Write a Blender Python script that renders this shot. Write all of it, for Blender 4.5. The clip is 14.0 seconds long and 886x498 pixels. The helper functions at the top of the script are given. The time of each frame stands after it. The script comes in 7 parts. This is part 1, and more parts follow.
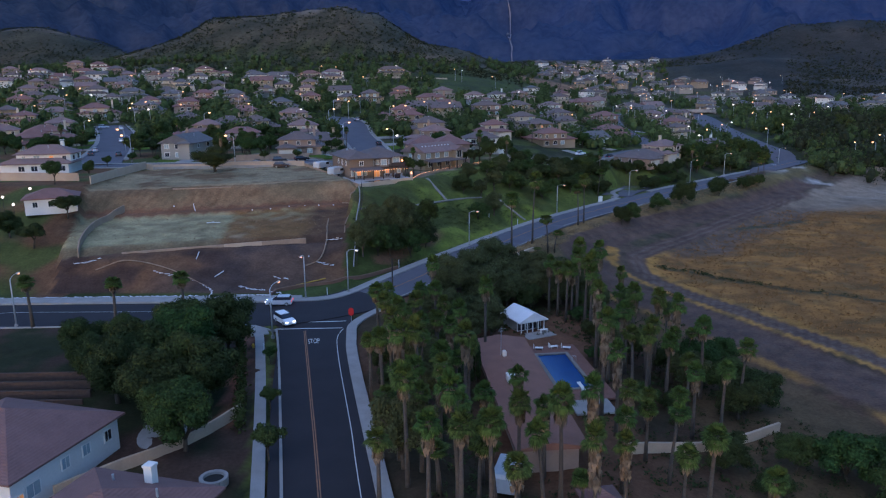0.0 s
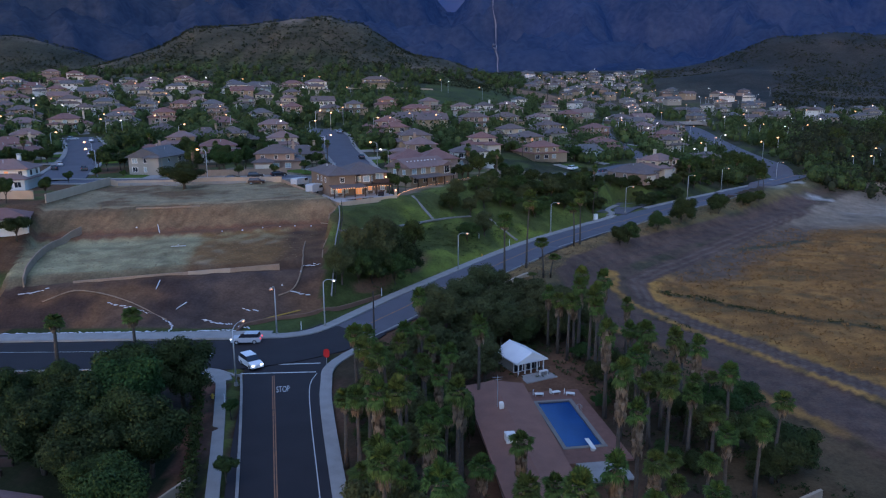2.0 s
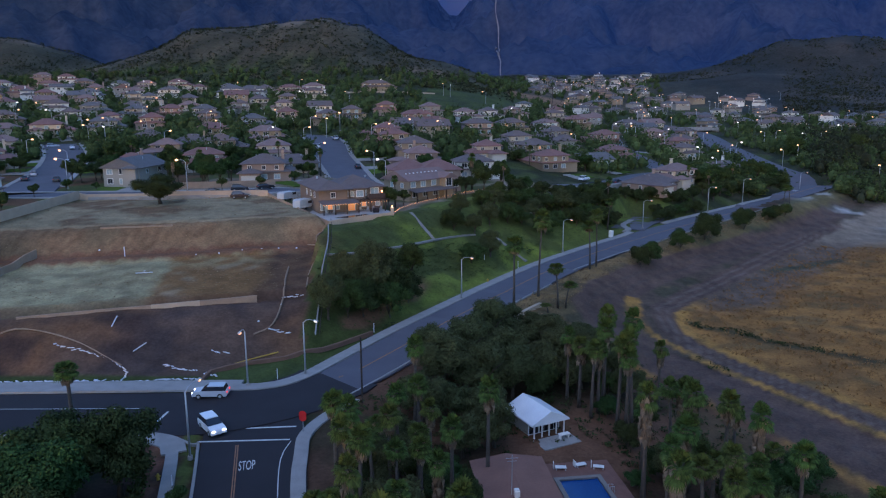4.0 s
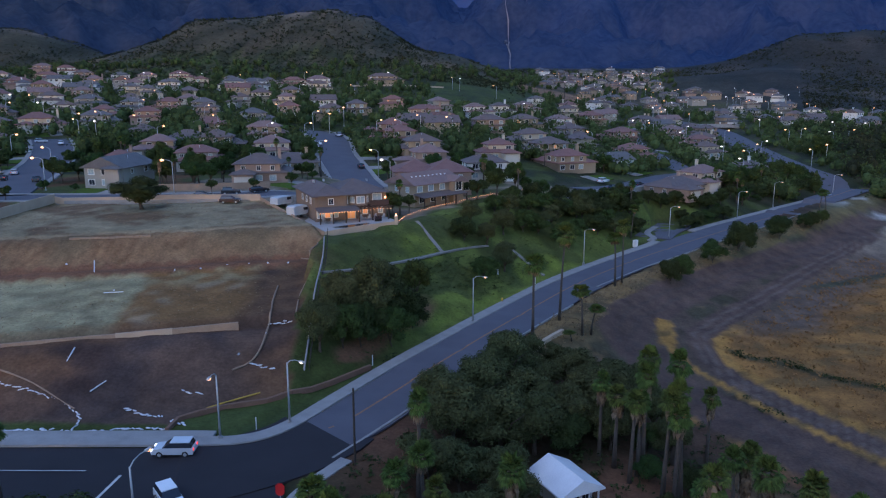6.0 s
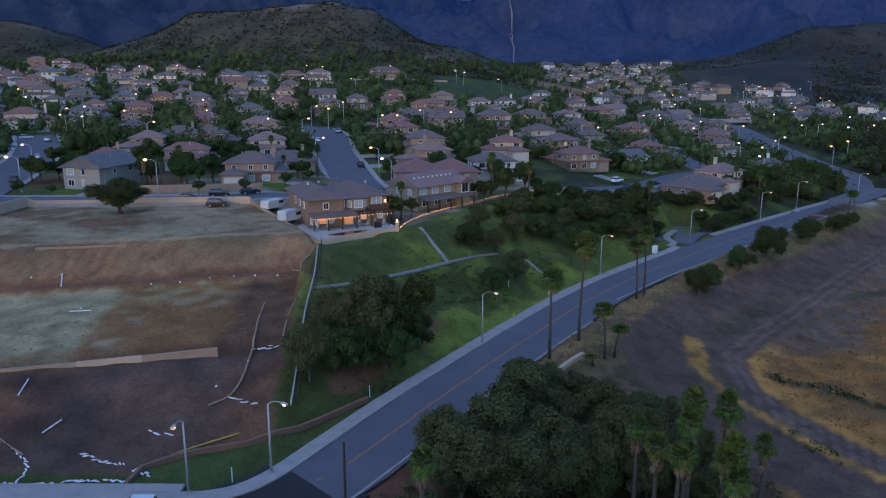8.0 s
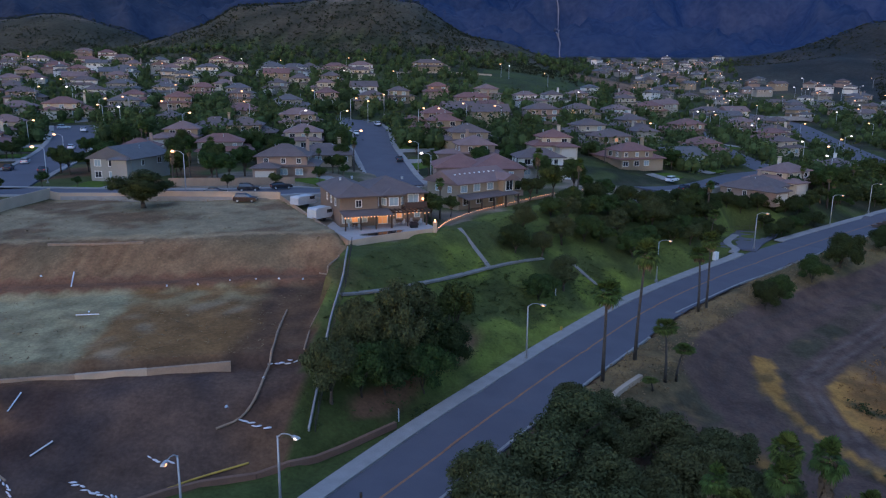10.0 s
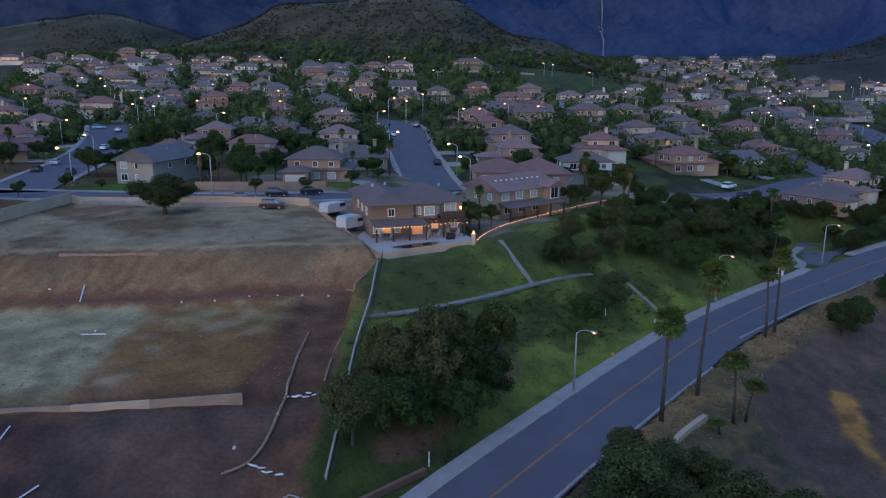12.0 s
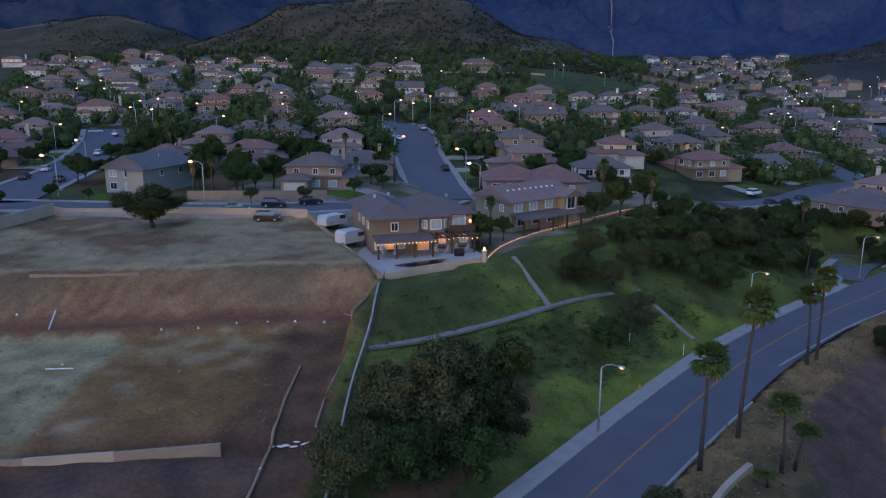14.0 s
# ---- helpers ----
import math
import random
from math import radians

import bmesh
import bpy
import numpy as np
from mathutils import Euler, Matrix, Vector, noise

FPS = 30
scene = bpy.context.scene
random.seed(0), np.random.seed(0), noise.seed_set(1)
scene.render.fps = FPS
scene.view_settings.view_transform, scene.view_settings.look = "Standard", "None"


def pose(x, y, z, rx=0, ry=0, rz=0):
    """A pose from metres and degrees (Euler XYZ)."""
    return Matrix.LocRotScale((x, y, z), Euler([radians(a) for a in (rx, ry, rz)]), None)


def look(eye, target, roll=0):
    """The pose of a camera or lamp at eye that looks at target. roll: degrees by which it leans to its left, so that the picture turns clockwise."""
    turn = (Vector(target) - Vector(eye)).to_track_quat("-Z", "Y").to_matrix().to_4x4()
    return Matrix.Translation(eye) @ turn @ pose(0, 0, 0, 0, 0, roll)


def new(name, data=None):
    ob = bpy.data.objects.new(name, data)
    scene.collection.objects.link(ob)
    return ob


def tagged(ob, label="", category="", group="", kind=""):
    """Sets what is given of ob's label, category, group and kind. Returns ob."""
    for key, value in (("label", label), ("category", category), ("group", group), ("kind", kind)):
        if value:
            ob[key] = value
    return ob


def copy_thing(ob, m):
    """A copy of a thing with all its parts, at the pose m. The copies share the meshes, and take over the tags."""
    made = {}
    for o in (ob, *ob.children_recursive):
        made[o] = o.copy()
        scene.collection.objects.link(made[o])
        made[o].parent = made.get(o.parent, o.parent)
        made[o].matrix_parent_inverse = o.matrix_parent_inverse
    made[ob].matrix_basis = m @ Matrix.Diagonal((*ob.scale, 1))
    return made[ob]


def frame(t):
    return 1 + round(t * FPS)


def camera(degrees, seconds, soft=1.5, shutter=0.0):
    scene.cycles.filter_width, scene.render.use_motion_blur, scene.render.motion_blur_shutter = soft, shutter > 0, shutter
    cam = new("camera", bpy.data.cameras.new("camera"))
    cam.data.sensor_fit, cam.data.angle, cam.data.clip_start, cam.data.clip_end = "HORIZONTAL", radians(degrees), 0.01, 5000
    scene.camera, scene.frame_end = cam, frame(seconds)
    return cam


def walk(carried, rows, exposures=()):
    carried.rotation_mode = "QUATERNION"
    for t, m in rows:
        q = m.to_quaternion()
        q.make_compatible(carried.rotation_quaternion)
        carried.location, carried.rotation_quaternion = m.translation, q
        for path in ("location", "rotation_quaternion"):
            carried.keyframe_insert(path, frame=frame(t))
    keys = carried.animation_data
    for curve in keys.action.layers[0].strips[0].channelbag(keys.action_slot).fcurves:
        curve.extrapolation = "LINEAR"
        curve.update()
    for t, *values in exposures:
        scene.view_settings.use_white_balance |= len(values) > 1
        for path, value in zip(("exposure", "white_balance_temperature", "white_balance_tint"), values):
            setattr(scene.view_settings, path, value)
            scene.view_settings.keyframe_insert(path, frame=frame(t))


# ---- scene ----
cam = camera(61.9, 14.0, 1.2)
EXPOSURE, KELVIN, TINT = 2.06, 5800, 24
PATH = [
    (0, (0.918, 0.282, 36.684), (0.861, 2.231, 36.242), -0.6),
    (0.5, (0.616, 2.834, 36.659), (0.578, 4.785, 36.222), -0.6),
    (1, (0.527, 5.85, 36.733), (0.498, 7.803, 36.303), -0.5),
    (1.5, (0.338, 9.603, 36.842), (0.315, 11.558, 36.419), -0.5),
    (2, (0.301, 13.597, 36.883), (0.283, 15.553, 36.467), -0.4),
    (2.5, (0.317, 17.973, 36.965), (0.299, 19.93, 36.556), -0.4),
    (3, (0.314, 22.55, 37.056), (0.3, 24.508, 36.651), -0.4),
    (5.5, (-0.116, 44.32, 37.937), (-0.159, 46.275, 37.518), -0.1),
    (6, (-0.297, 48.008, 38.042), (-0.34, 49.962, 37.617), -0.0),
    (6.5, (-0.393, 51.101, 38.165), (-0.441, 53.054, 37.736), 0.0),
    (7, (-0.571, 54.348, 38.231), (-0.62, 56.3, 37.798), 0.0),
    (9.5, (-1.56, 69.311, 37.082), (-1.626, 71.259, 36.633), 0.2),
    (10, (-1.482, 71.772, 36.795), (-1.642, 73.714, 36.343), 0.4),
    (10.5, (-1.598, 74.387, 36.775), (-1.795, 76.325, 36.32), 0.4),
    (11, (-1.789, 76.916, 36.702), (-2.014, 78.851, 36.248), 0.4),
    (11.5, (-2.005, 79.399, 36.681), (-2.254, 81.331, 36.226), 0.4),
    (12, (-2.321, 81.894, 36.699), (-2.586, 83.823, 36.245), 0.4),
    (12.5, (-2.603, 84.37, 36.777), (-2.88, 86.298, 36.322), 0.4),
    (13, (-2.888, 86.806, 36.798), (-3.175, 88.732, 36.343), 0.4),
    (13.5, (-3.282, 89.231, 36.834), (-3.567, 91.157, 36.381), 0.3),
    (14, (-3.617, 91.741, 36.891), (-3.905, 93.668, 36.438), 0.2),
]
walk(cam, [(t, look(eye, target, roll)) for t, eye, target, roll in PATH], [(0, EXPOSURE + 0.05, KELVIN, TINT), (7, EXPOSURE, KELVIN, TINT), (10, EXPOSURE - 0.04, KELVIN, TINT), (14, EXPOSURE - 0.18, KELVIN, TINT)])

# ---- light: blue hour under a clear dusk sky ----
world = bpy.data.worlds.new("dusk")
scene.world = world
world.use_nodes = True
wn = world.node_tree.nodes
sky = wn.new("ShaderNodeTexSky")
sky.sky_type, sky.sun_disc = "NISHITA", False
sky.sun_elevation, sky.sun_rotation = radians(4), radians(200)
sky.air_density, sky.dust_density, sky.ozone_density = 1.0, 0.6, 3.2
wn["Background"].inputs["Strength"].default_value = 0.15
world.node_tree.links.new(sky.outputs[0], wn["Background"].inputs["Color"])
sun = new("sun", bpy.data.lights.new("sun", "SUN"))
sun.data.energy, sun.data.angle, sun.data.color = 0.22, radians(70), (0.90, 0.95, 1.0)
sun.matrix_world = look((0, 0, 0), (0.25, 0.55, -1.0))


# ---- materials ----
def mat(name, base, other=None, rough=0.85, scale=1.0, bump=0.3, metal=0.0, fine=12.0, island=0.0, rand=0.0, spec=0.3):
    """A surface with broad stains and fine grain. base, other: the two colours between which it varies."""
    m = bpy.data.materials.new(name)
    m.use_nodes = True
    n, l = m.node_tree.nodes, m.node_tree.links
    b = n["Principled BSDF"]
    other = other or tuple(c * 0.72 for c in base)
    tc = n.new("ShaderNodeTexCoord")
    na, nb = n.new("ShaderNodeTexNoise"), n.new("ShaderNodeTexNoise")
    na.inputs["Scale"].default_value, na.inputs["Detail"].default_value = scale, 4
    nb.inputs["Scale"].default_value, nb.inputs["Detail"].default_value = scale * fine, 3
    for x in (na, nb):
        l.new(tc.outputs["Object"], x.inputs["Vector"])
    mix = n.new("ShaderNodeMix")
    mix.data_type = "RGBA"
    mix.inputs[6].default_value, mix.inputs[7].default_value = (*base, 1), (*other, 1)
    add = n.new("ShaderNodeMath")
    add.operation = "MULTIPLY_ADD"
    l.new(nb.outputs["Fac"], add.inputs[0])
    add.inputs[1].default_value = 0.7
    mr = n.new("ShaderNodeMapRange")
    mr.inputs["From Min"].default_value, mr.inputs["From Max"].default_value = 0.55, 1.1
    l.new(na.outputs["Fac"], add.inputs[2])
    l.new(add.outputs[0], mr.inputs["Value"])
    l.new(mr.outputs[0], mix.inputs[0])
    out = mix.outputs[2]
    if island or rand:
        hs = n.new("ShaderNodeHueSaturation")
        src = n.new("ShaderNodeNewGeometry").outputs["Random Per Island"] if island else n.new("ShaderNodeObjectInfo").outputs["Random"]
        mv = n.new("ShaderNodeMapRange")
        k = island or rand
        mv.inputs["To Min"].default_value, mv.inputs["To Max"].default_value = 1 - k, 1 + k
        l.new(src, mv.inputs["Value"])
        l.new(mv.outputs[0], hs.inputs["Value"])
        if island and rand:
            mh = n.new("ShaderNodeMapRange")
            mh.inputs["To Min"].default_value, mh.inputs["To Max"].default_value = 0.5 - rand * 0.06, 0.5 + rand * 0.06
            l.new(n.new("ShaderNodeObjectInfo").outputs["Random"], mh.inputs["Value"])
            l.new(mh.outputs[0], hs.inputs["Hue"])
        l.new(out, hs.inputs["Color"])
        out = hs.outputs[0]
    l.new(out, b.inputs["Base Color"])
    b.inputs["Roughness"].default_value, b.inputs["Metallic"].default_value = rough, metal
    b.inputs["Specular IOR Level"].default_value = spec
    if bump:
        bp = n.new("ShaderNodeBump")
        bp.inputs["Strength"].default_value, bp.inputs["Distance"].default_value = bump, 0.05
        l.new(nb.outputs["Fac"], bp.inputs["Height"])
        l.new(bp.outputs[0], b.inputs["Normal"])
    return m


def glow(name, colour, strength):
    m = bpy.data.materials.new(name)
    m.use_nodes = True
    b = m.node_tree.nodes["Principled BSDF"]
    b.inputs["Base Color"].default_value = (*colour, 1)
    b.inputs["Emission Color"].default_value, b.inputs["Emission Strength"].default_value = (*colour, 1), strength
    return m


def ground_mat():
    """Soil, dry grass and lawn: the colour of each stretch is kept in the sheet, the grain comes from noise at three scales."""
    m = bpy.data.materials.new("soil_and_grass")
    m.use_nodes = True
    n, l = m.node_tree.nodes, m.node_tree.links
    b = n["Principled BSDF"]
    at = n.new("ShaderNodeAttribute")
    at.attribute_name = "soil"
    tc = n.new("ShaderNodeTexCoord")
    fac = None
    for scale, detail, amount in ((0.045, 5, 0.22), (0.3, 5, 0.26), (2.4, 4, 0.16)):
        t = n.new("ShaderNodeTexNoise")
        t.inputs["Scale"].default_value, t.inputs["Detail"].default_value, t.inputs["Roughness"].default_value = scale, detail, 0.62
        l.new(tc.outputs["Object"], t.inputs["Vector"])
        r = n.new("ShaderNodeMapRange")
        r.inputs["From Min"].default_value, r.inputs["From Max"].default_value = 0.3, 0.7
        r.inputs["To Min"].default_value, r.inputs["To Max"].default_value = 1 - amount, 1 + amount
        l.new(t.outputs["Fac"], r.inputs["Value"])
        if fac is None:
            fac = r.outputs[0]
        else:
            mu = n.new("ShaderNodeMath")
            mu.operation = "MULTIPLY"
            l.new(fac, mu.inputs[0])
            l.new(r.outputs[0], mu.inputs[1])
            fac = mu.outputs[0]
        last = t
    sc = n.new("ShaderNodeVectorMath")
    sc.operation = "SCALE"
    l.new(at.outputs["Color"], sc.inputs[0])
    l.new(fac, sc.inputs["Scale"])
    l.new(sc.outputs[0], b.inputs["Base Color"])
    b.inputs["Roughness"].default_value, b.inputs["Specular IOR Level"].default_value = 0.95, 0.1
    bp = n.new("ShaderNodeBump")
    bp.inputs["Strength"].default_value, bp.inputs["Distance"].default_value = 0.3, 0.2
    l.new(last.outputs["Fac"], bp.inputs["Height"])
    l.new(bp.outputs[0], b.inputs["Normal"])
    return m


def roof_mat(name, base):
    """Concrete roof tiles: rows by a wave along the slope's height, each tile a shade apart."""
    m = mat(name, base, tuple(c * 0.75 for c in base), 0.8, 0.5, 0.0, fine=9)
    n, l = m.node_tree.nodes, m.node_tree.links
    w = n.new("ShaderNodeTexWave")
    w.bands_direction = "Z"
    w.inputs["Scale"].default_value, w.inputs["Distortion"].default_value = 2.6, 0.4
    tc = n.new("ShaderNodeTexCoord")
    l.new(tc.outputs["Object"], w.inputs["Vector"])
    bp = n.new("ShaderNodeBump")
    bp.inputs["Strength"].default_value, bp.inputs["Distance"].default_value = 0.5, 0.05
    l.new(w.outputs["Fac"], bp.inputs["Height"])
    l.new(bp.outputs[0], n["Principled BSDF"].inputs["Normal"])
    return m


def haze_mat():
    """Far mountains: chaparral gullies, with the blue evening haze painted as emission of the slopes."""
    m = mat("far_mountain_haze_glow", (0.036, 0.040, 0.044), (0.014, 0.018, 0.022), 1.0, 0.012, 0.0, fine=5, spec=0.0)
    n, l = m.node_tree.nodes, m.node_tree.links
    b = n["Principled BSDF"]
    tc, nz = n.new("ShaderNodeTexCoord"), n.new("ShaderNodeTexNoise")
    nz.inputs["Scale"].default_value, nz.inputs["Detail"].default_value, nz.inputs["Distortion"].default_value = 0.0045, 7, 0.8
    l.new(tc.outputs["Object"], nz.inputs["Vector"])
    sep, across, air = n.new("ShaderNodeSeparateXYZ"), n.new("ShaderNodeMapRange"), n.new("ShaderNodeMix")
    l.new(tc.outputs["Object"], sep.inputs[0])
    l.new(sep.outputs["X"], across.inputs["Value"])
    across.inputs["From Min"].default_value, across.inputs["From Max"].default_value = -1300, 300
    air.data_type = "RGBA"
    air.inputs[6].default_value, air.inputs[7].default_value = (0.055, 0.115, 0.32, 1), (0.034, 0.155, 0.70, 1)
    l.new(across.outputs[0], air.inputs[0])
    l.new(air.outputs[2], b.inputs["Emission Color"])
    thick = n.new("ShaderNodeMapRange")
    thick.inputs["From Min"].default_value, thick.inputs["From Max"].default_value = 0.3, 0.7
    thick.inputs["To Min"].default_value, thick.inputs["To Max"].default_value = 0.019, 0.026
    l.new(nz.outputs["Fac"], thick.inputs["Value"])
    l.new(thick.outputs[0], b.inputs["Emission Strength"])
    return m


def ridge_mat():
    """The farthest ridge, added in place of sky: dark scrub, blue evening haze painted as emission."""
    m = glow("far_ridge_haze_glow", (0.04, 0.19, 0.86), 0.036)
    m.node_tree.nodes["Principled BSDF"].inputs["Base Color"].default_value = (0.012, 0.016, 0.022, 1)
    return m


MAT = {
    "ground": ground_mat(), "mountain": haze_mat(),
    "far_ridge": ridge_mat(),
    "trail": mat("pale_trail", (0.20, 0.17, 0.17), (0.10, 0.09, 0.09), 1.0, 0.05, 0.0),
    "asphalt_dark": mat("fresh_asphalt", (0.028, 0.025, 0.029), (0.020, 0.018, 0.021), 0.9, 0.25, 0.2, fine=40),
    "asphalt": mat("worn_asphalt", (0.106, 0.104, 0.122), (0.082, 0.081, 0.098), 0.9, 0.2, 0.2, fine=40),
    "path": mat("weathered_path", (0.23, 0.215, 0.195), (0.16, 0.15, 0.135), 0.9, 0.8, 0.2),
    "concrete": mat("concrete", (0.30, 0.288, 0.275), (0.22, 0.212, 0.205), 0.9, 0.6, 0.2),
    "patio": mat("patio_concrete", (0.37, 0.35, 0.335), (0.30, 0.285, 0.275), 0.85, 0.7, 0.1),
    "paint_white": mat("road_paint_white", (0.62, 0.62, 0.6), (0.4, 0.4, 0.4), 0.8, 1.5, 0.0),
    "paint_orange": mat("road_paint_orange", (0.36, 0.16, 0.07), (0.17, 0.10, 0.07), 0.8, 1.2, 0.0),
    "block": mat("block_wall", (0.31, 0.225, 0.16), (0.23, 0.165, 0.12), 0.9, 0.5, 0.3),
    "earth_wall": mat("earth_brown_wall", (0.20, 0.115, 0.078), (0.14, 0.08, 0.055), 0.95, 0.6, 0.4),
    "block_pale": mat("pale_block_wall", (0.44, 0.34, 0.25), (0.35, 0.27, 0.20), 0.9, 0.5, 0.3),
    "stucco_tan": mat("tan_stucco", (0.30, 0.235, 0.165), (0.255, 0.20, 0.14), 0.9, 0.3, 0.2),
    # darker copy of the tan stucco, wall shade put into its colour
    "stucco_tan_shaded": mat("tan_stucco_shaded", (0.20, 0.145, 0.105), (0.165, 0.12, 0.09), 0.9, 0.3, 0.2),
    "trailer": mat("weathered_white_panel", (0.42, 0.45, 0.48), (0.33, 0.36, 0.39), 0.5, 0.8, 0.0),
    "stucco_pink": mat("pinkish_stucco", (0.31, 0.225, 0.18), (0.27, 0.19, 0.155), 0.9, 0.3, 0.2),
    "stucco_cream": mat("cream_stucco", (0.52, 0.45, 0.35), (0.45, 0.385, 0.30), 0.9, 0.3, 0.2),
    "stucco_white": mat("white_stucco", (0.68, 0.665, 0.63), (0.60, 0.585, 0.555), 0.9, 0.3, 0.2),
    "stucco_grey": mat("grey_green_stucco", (0.29, 0.275, 0.245), (0.25, 0.235, 0.21), 0.9, 0.3, 0.2),
    "roof_brown": roof_mat("brown_roof_tiles", (0.135, 0.107, 0.104)),
    "roof_red": roof_mat("reddish_roof_tiles", (0.195, 0.106, 0.095)),
    "roof_mauve": roof_mat("mauve_roof_tiles", (0.21, 0.143, 0.135)),
    "roof_grey": roof_mat("grey_roof_tiles", (0.122, 0.118, 0.124)),
    "trim": mat("white_trim", (0.72, 0.71, 0.68), (0.62, 0.61, 0.58), 0.7, 0.8, 0.0),
    "glass": mat("window_glass", (0.03, 0.035, 0.045), (0.02, 0.022, 0.03), 0.08, 0.3, 0.0, spec=0.8),
    "glass_pale": mat("curtained_window", (0.34, 0.42, 0.44), (0.25, 0.32, 0.36), 0.25, 0.5, 0.0, spec=0.6),
    "garage": mat("garage_door", (0.55, 0.50, 0.43), (0.46, 0.42, 0.37), 0.7, 0.6, 0.0),
    "dark_wood": mat("dark_wood", (0.07, 0.045, 0.035), (0.045, 0.03, 0.025), 0.8, 2.0, 0.2),
    "metal_roof": mat("white_metal_roof", (0.72, 0.74, 0.76), (0.6, 0.62, 0.65), 0.5, 0.4, 0.0),
    "steel": mat("galvanised_steel", (0.42, 0.43, 0.44), (0.34, 0.35, 0.36), 0.5, 2.0, 0.0, metal=0.4),
    "rust": mat("dark_pole", (0.05, 0.04, 0.035), (0.03, 0.025, 0.02), 0.9, 2.0, 0.0),
    "plastic": mat("white_sandbag", (0.68, 0.69, 0.72), (0.5, 0.51, 0.55), 0.7, 2.0, 0.3),
    "straw": mat("straw_wattle", (0.30, 0.215, 0.15), (0.21, 0.15, 0.105), 0.95, 2.0, 0.4),
    "bark": mat("bark", (0.10, 0.075, 0.055), (0.06, 0.045, 0.035), 0.95, 3.0, 0.5),
    "palm_bark": mat("palm_bark", (0.095, 0.078, 0.066), (0.06, 0.05, 0.042), 0.95, 3.0, 0.5),
    "thatch": mat("dead_fronds", (0.20, 0.14, 0.09), (0.12, 0.085, 0.055), 0.95, 1.0, 0.3, island=0.35),
    "palm_leaf": mat("palm_leaf", (0.066, 0.094, 0.022), (0.042, 0.060, 0.016), 0.8, 1.0, 0.0, island=0.45, rand=0.5, spec=0.06),
    "leaf": mat("leaf", (0.046, 0.073, 0.020), (0.028, 0.046, 0.013), 0.75, 0.5, 0.0, island=0.32, rand=0.6, spec=0.1),
    "leaf_dark": mat("dark_leaf", (0.040, 0.055, 0.018), (0.023, 0.033, 0.011), 0.8, 0.5, 0.0, island=0.35, rand=0.4, spec=0.1),
    "leaf_far": mat("far_leaf", (0.060, 0.086, 0.030), (0.034, 0.050, 0.019), 0.85, 0.02, 0.0, fine=9, island=0.4, spec=0.05),
    "leaf_hill": mat("chaparral_leaf", (0.037, 0.043, 0.023), (0.021, 0.025, 0.014), 0.9, 0.02, 0.0, fine=9, island=0.35, spec=0.05),
    "cover_leaf": mat("ground_cover_leaf", (0.070, 0.086, 0.028), (0.048, 0.060, 0.020), 0.85, 0.1, 0.0, fine=8, island=0.2, spec=0.05),
    "leaf_olive": mat("olive_leaf", (0.074, 0.084, 0.034), (0.044, 0.052, 0.021), 0.8, 0.5, 0.0, island=0.3, rand=0.3, spec=0.1),
    "lawn": mat("lawn", (0.085, 0.135, 0.022), (0.055, 0.09, 0.016), 0.9, 0.8, 0.3, spec=0.05),
    "dry_grass": mat("dry_grass", (0.26, 0.13, 0.042), (0.18, 0.092, 0.03), 0.9, 0.3, 0.0, island=0.4),
    "dry_weed": mat("dry_weed", (0.22, 0.15, 0.08), (0.15, 0.10, 0.05), 0.9, 0.3, 0.0, island=0.4),
    "pool_water": mat("pool_water", (0.004, 0.050, 0.20), (0.003, 0.036, 0.15), 0.25, 0.3, 0.0, spec=0.3),
    "dark_water": mat("dark_pool_water", (0.01, 0.02, 0.025), (0.008, 0.015, 0.02), 0.1, 0.4, 0.0),
    "brick": mat("brick_paving", (0.20, 0.10, 0.075), (0.14, 0.072, 0.055), 0.9, 1.2, 0.3),
    "ranch_roof": mat("composition_shingle", (0.225, 0.113, 0.083), (0.17, 0.086, 0.064), 0.9, 0.5, 0.3),
    "car_white": mat("white_car_paint", (0.75, 0.76, 0.78), (0.7, 0.71, 0.73), 0.25, 0.5, 0.0, spec=0.6),
    "car_silver": mat("silver_car_paint", (0.50, 0.53, 0.57), (0.45, 0.48, 0.52), 0.25, 0.5, 0.0, spec=0.6),
    "car_dark": mat("dark_car_paint", (0.02, 0.02, 0.024), (0.015, 0.015, 0.018), 0.25, 0.5, 0.0, spec=0.6),
    "car_red": mat("dark_red_car_paint", (0.022, 0.008, 0.011), (0.016, 0.007, 0.009), 0.4, 0.5, 0.0, spec=0.3),
    "rubber": mat("rubber", (0.02, 0.02, 0.02), (0.015, 0.015, 0.015), 0.9, 2.0, 0.0),
    "sign_red": mat("red_sign", (0.55, 0.02, 0.02), (0.45, 0.02, 0.02), 0.5, 2.0, 0.0),
    "yellow": mat("yellow_paint", (0.46, 0.31, 0.05), (0.34, 0.22, 0.04), 0.6, 2.0, 0.0),
    "lamp_warm": glow("lit_sodium_lamp", (1.0, 0.42, 0.16), 0.55),
    "lamp_white": glow("lit_white_lamp", (1.0, 0.80, 0.58), 0.55),
    "lamp_far": glow("lit_orange_glare", (1.0, 0.45, 0.17), 1.0),
    "lamp_far_white": glow("lit_white_glare", (1.0, 0.86, 0.72), 0.9),
    "bulb": glow("lit_bulb", (1.0, 0.40, 0.14), 1.3),
    "lit_window": glow("lit_window", (1.0, 0.42, 0.13), 0.06),
    "headlight": glow("lit_headlight", (0.9, 0.95, 1.0), 1.2),
    "taillight": glow("lit_tail_light", (1.0, 0.05, 0.03), 0.5),
}
WALLS = ("stucco_tan", "stucco_pink", "stucco_cream", "stucco_white", "stucco_grey")
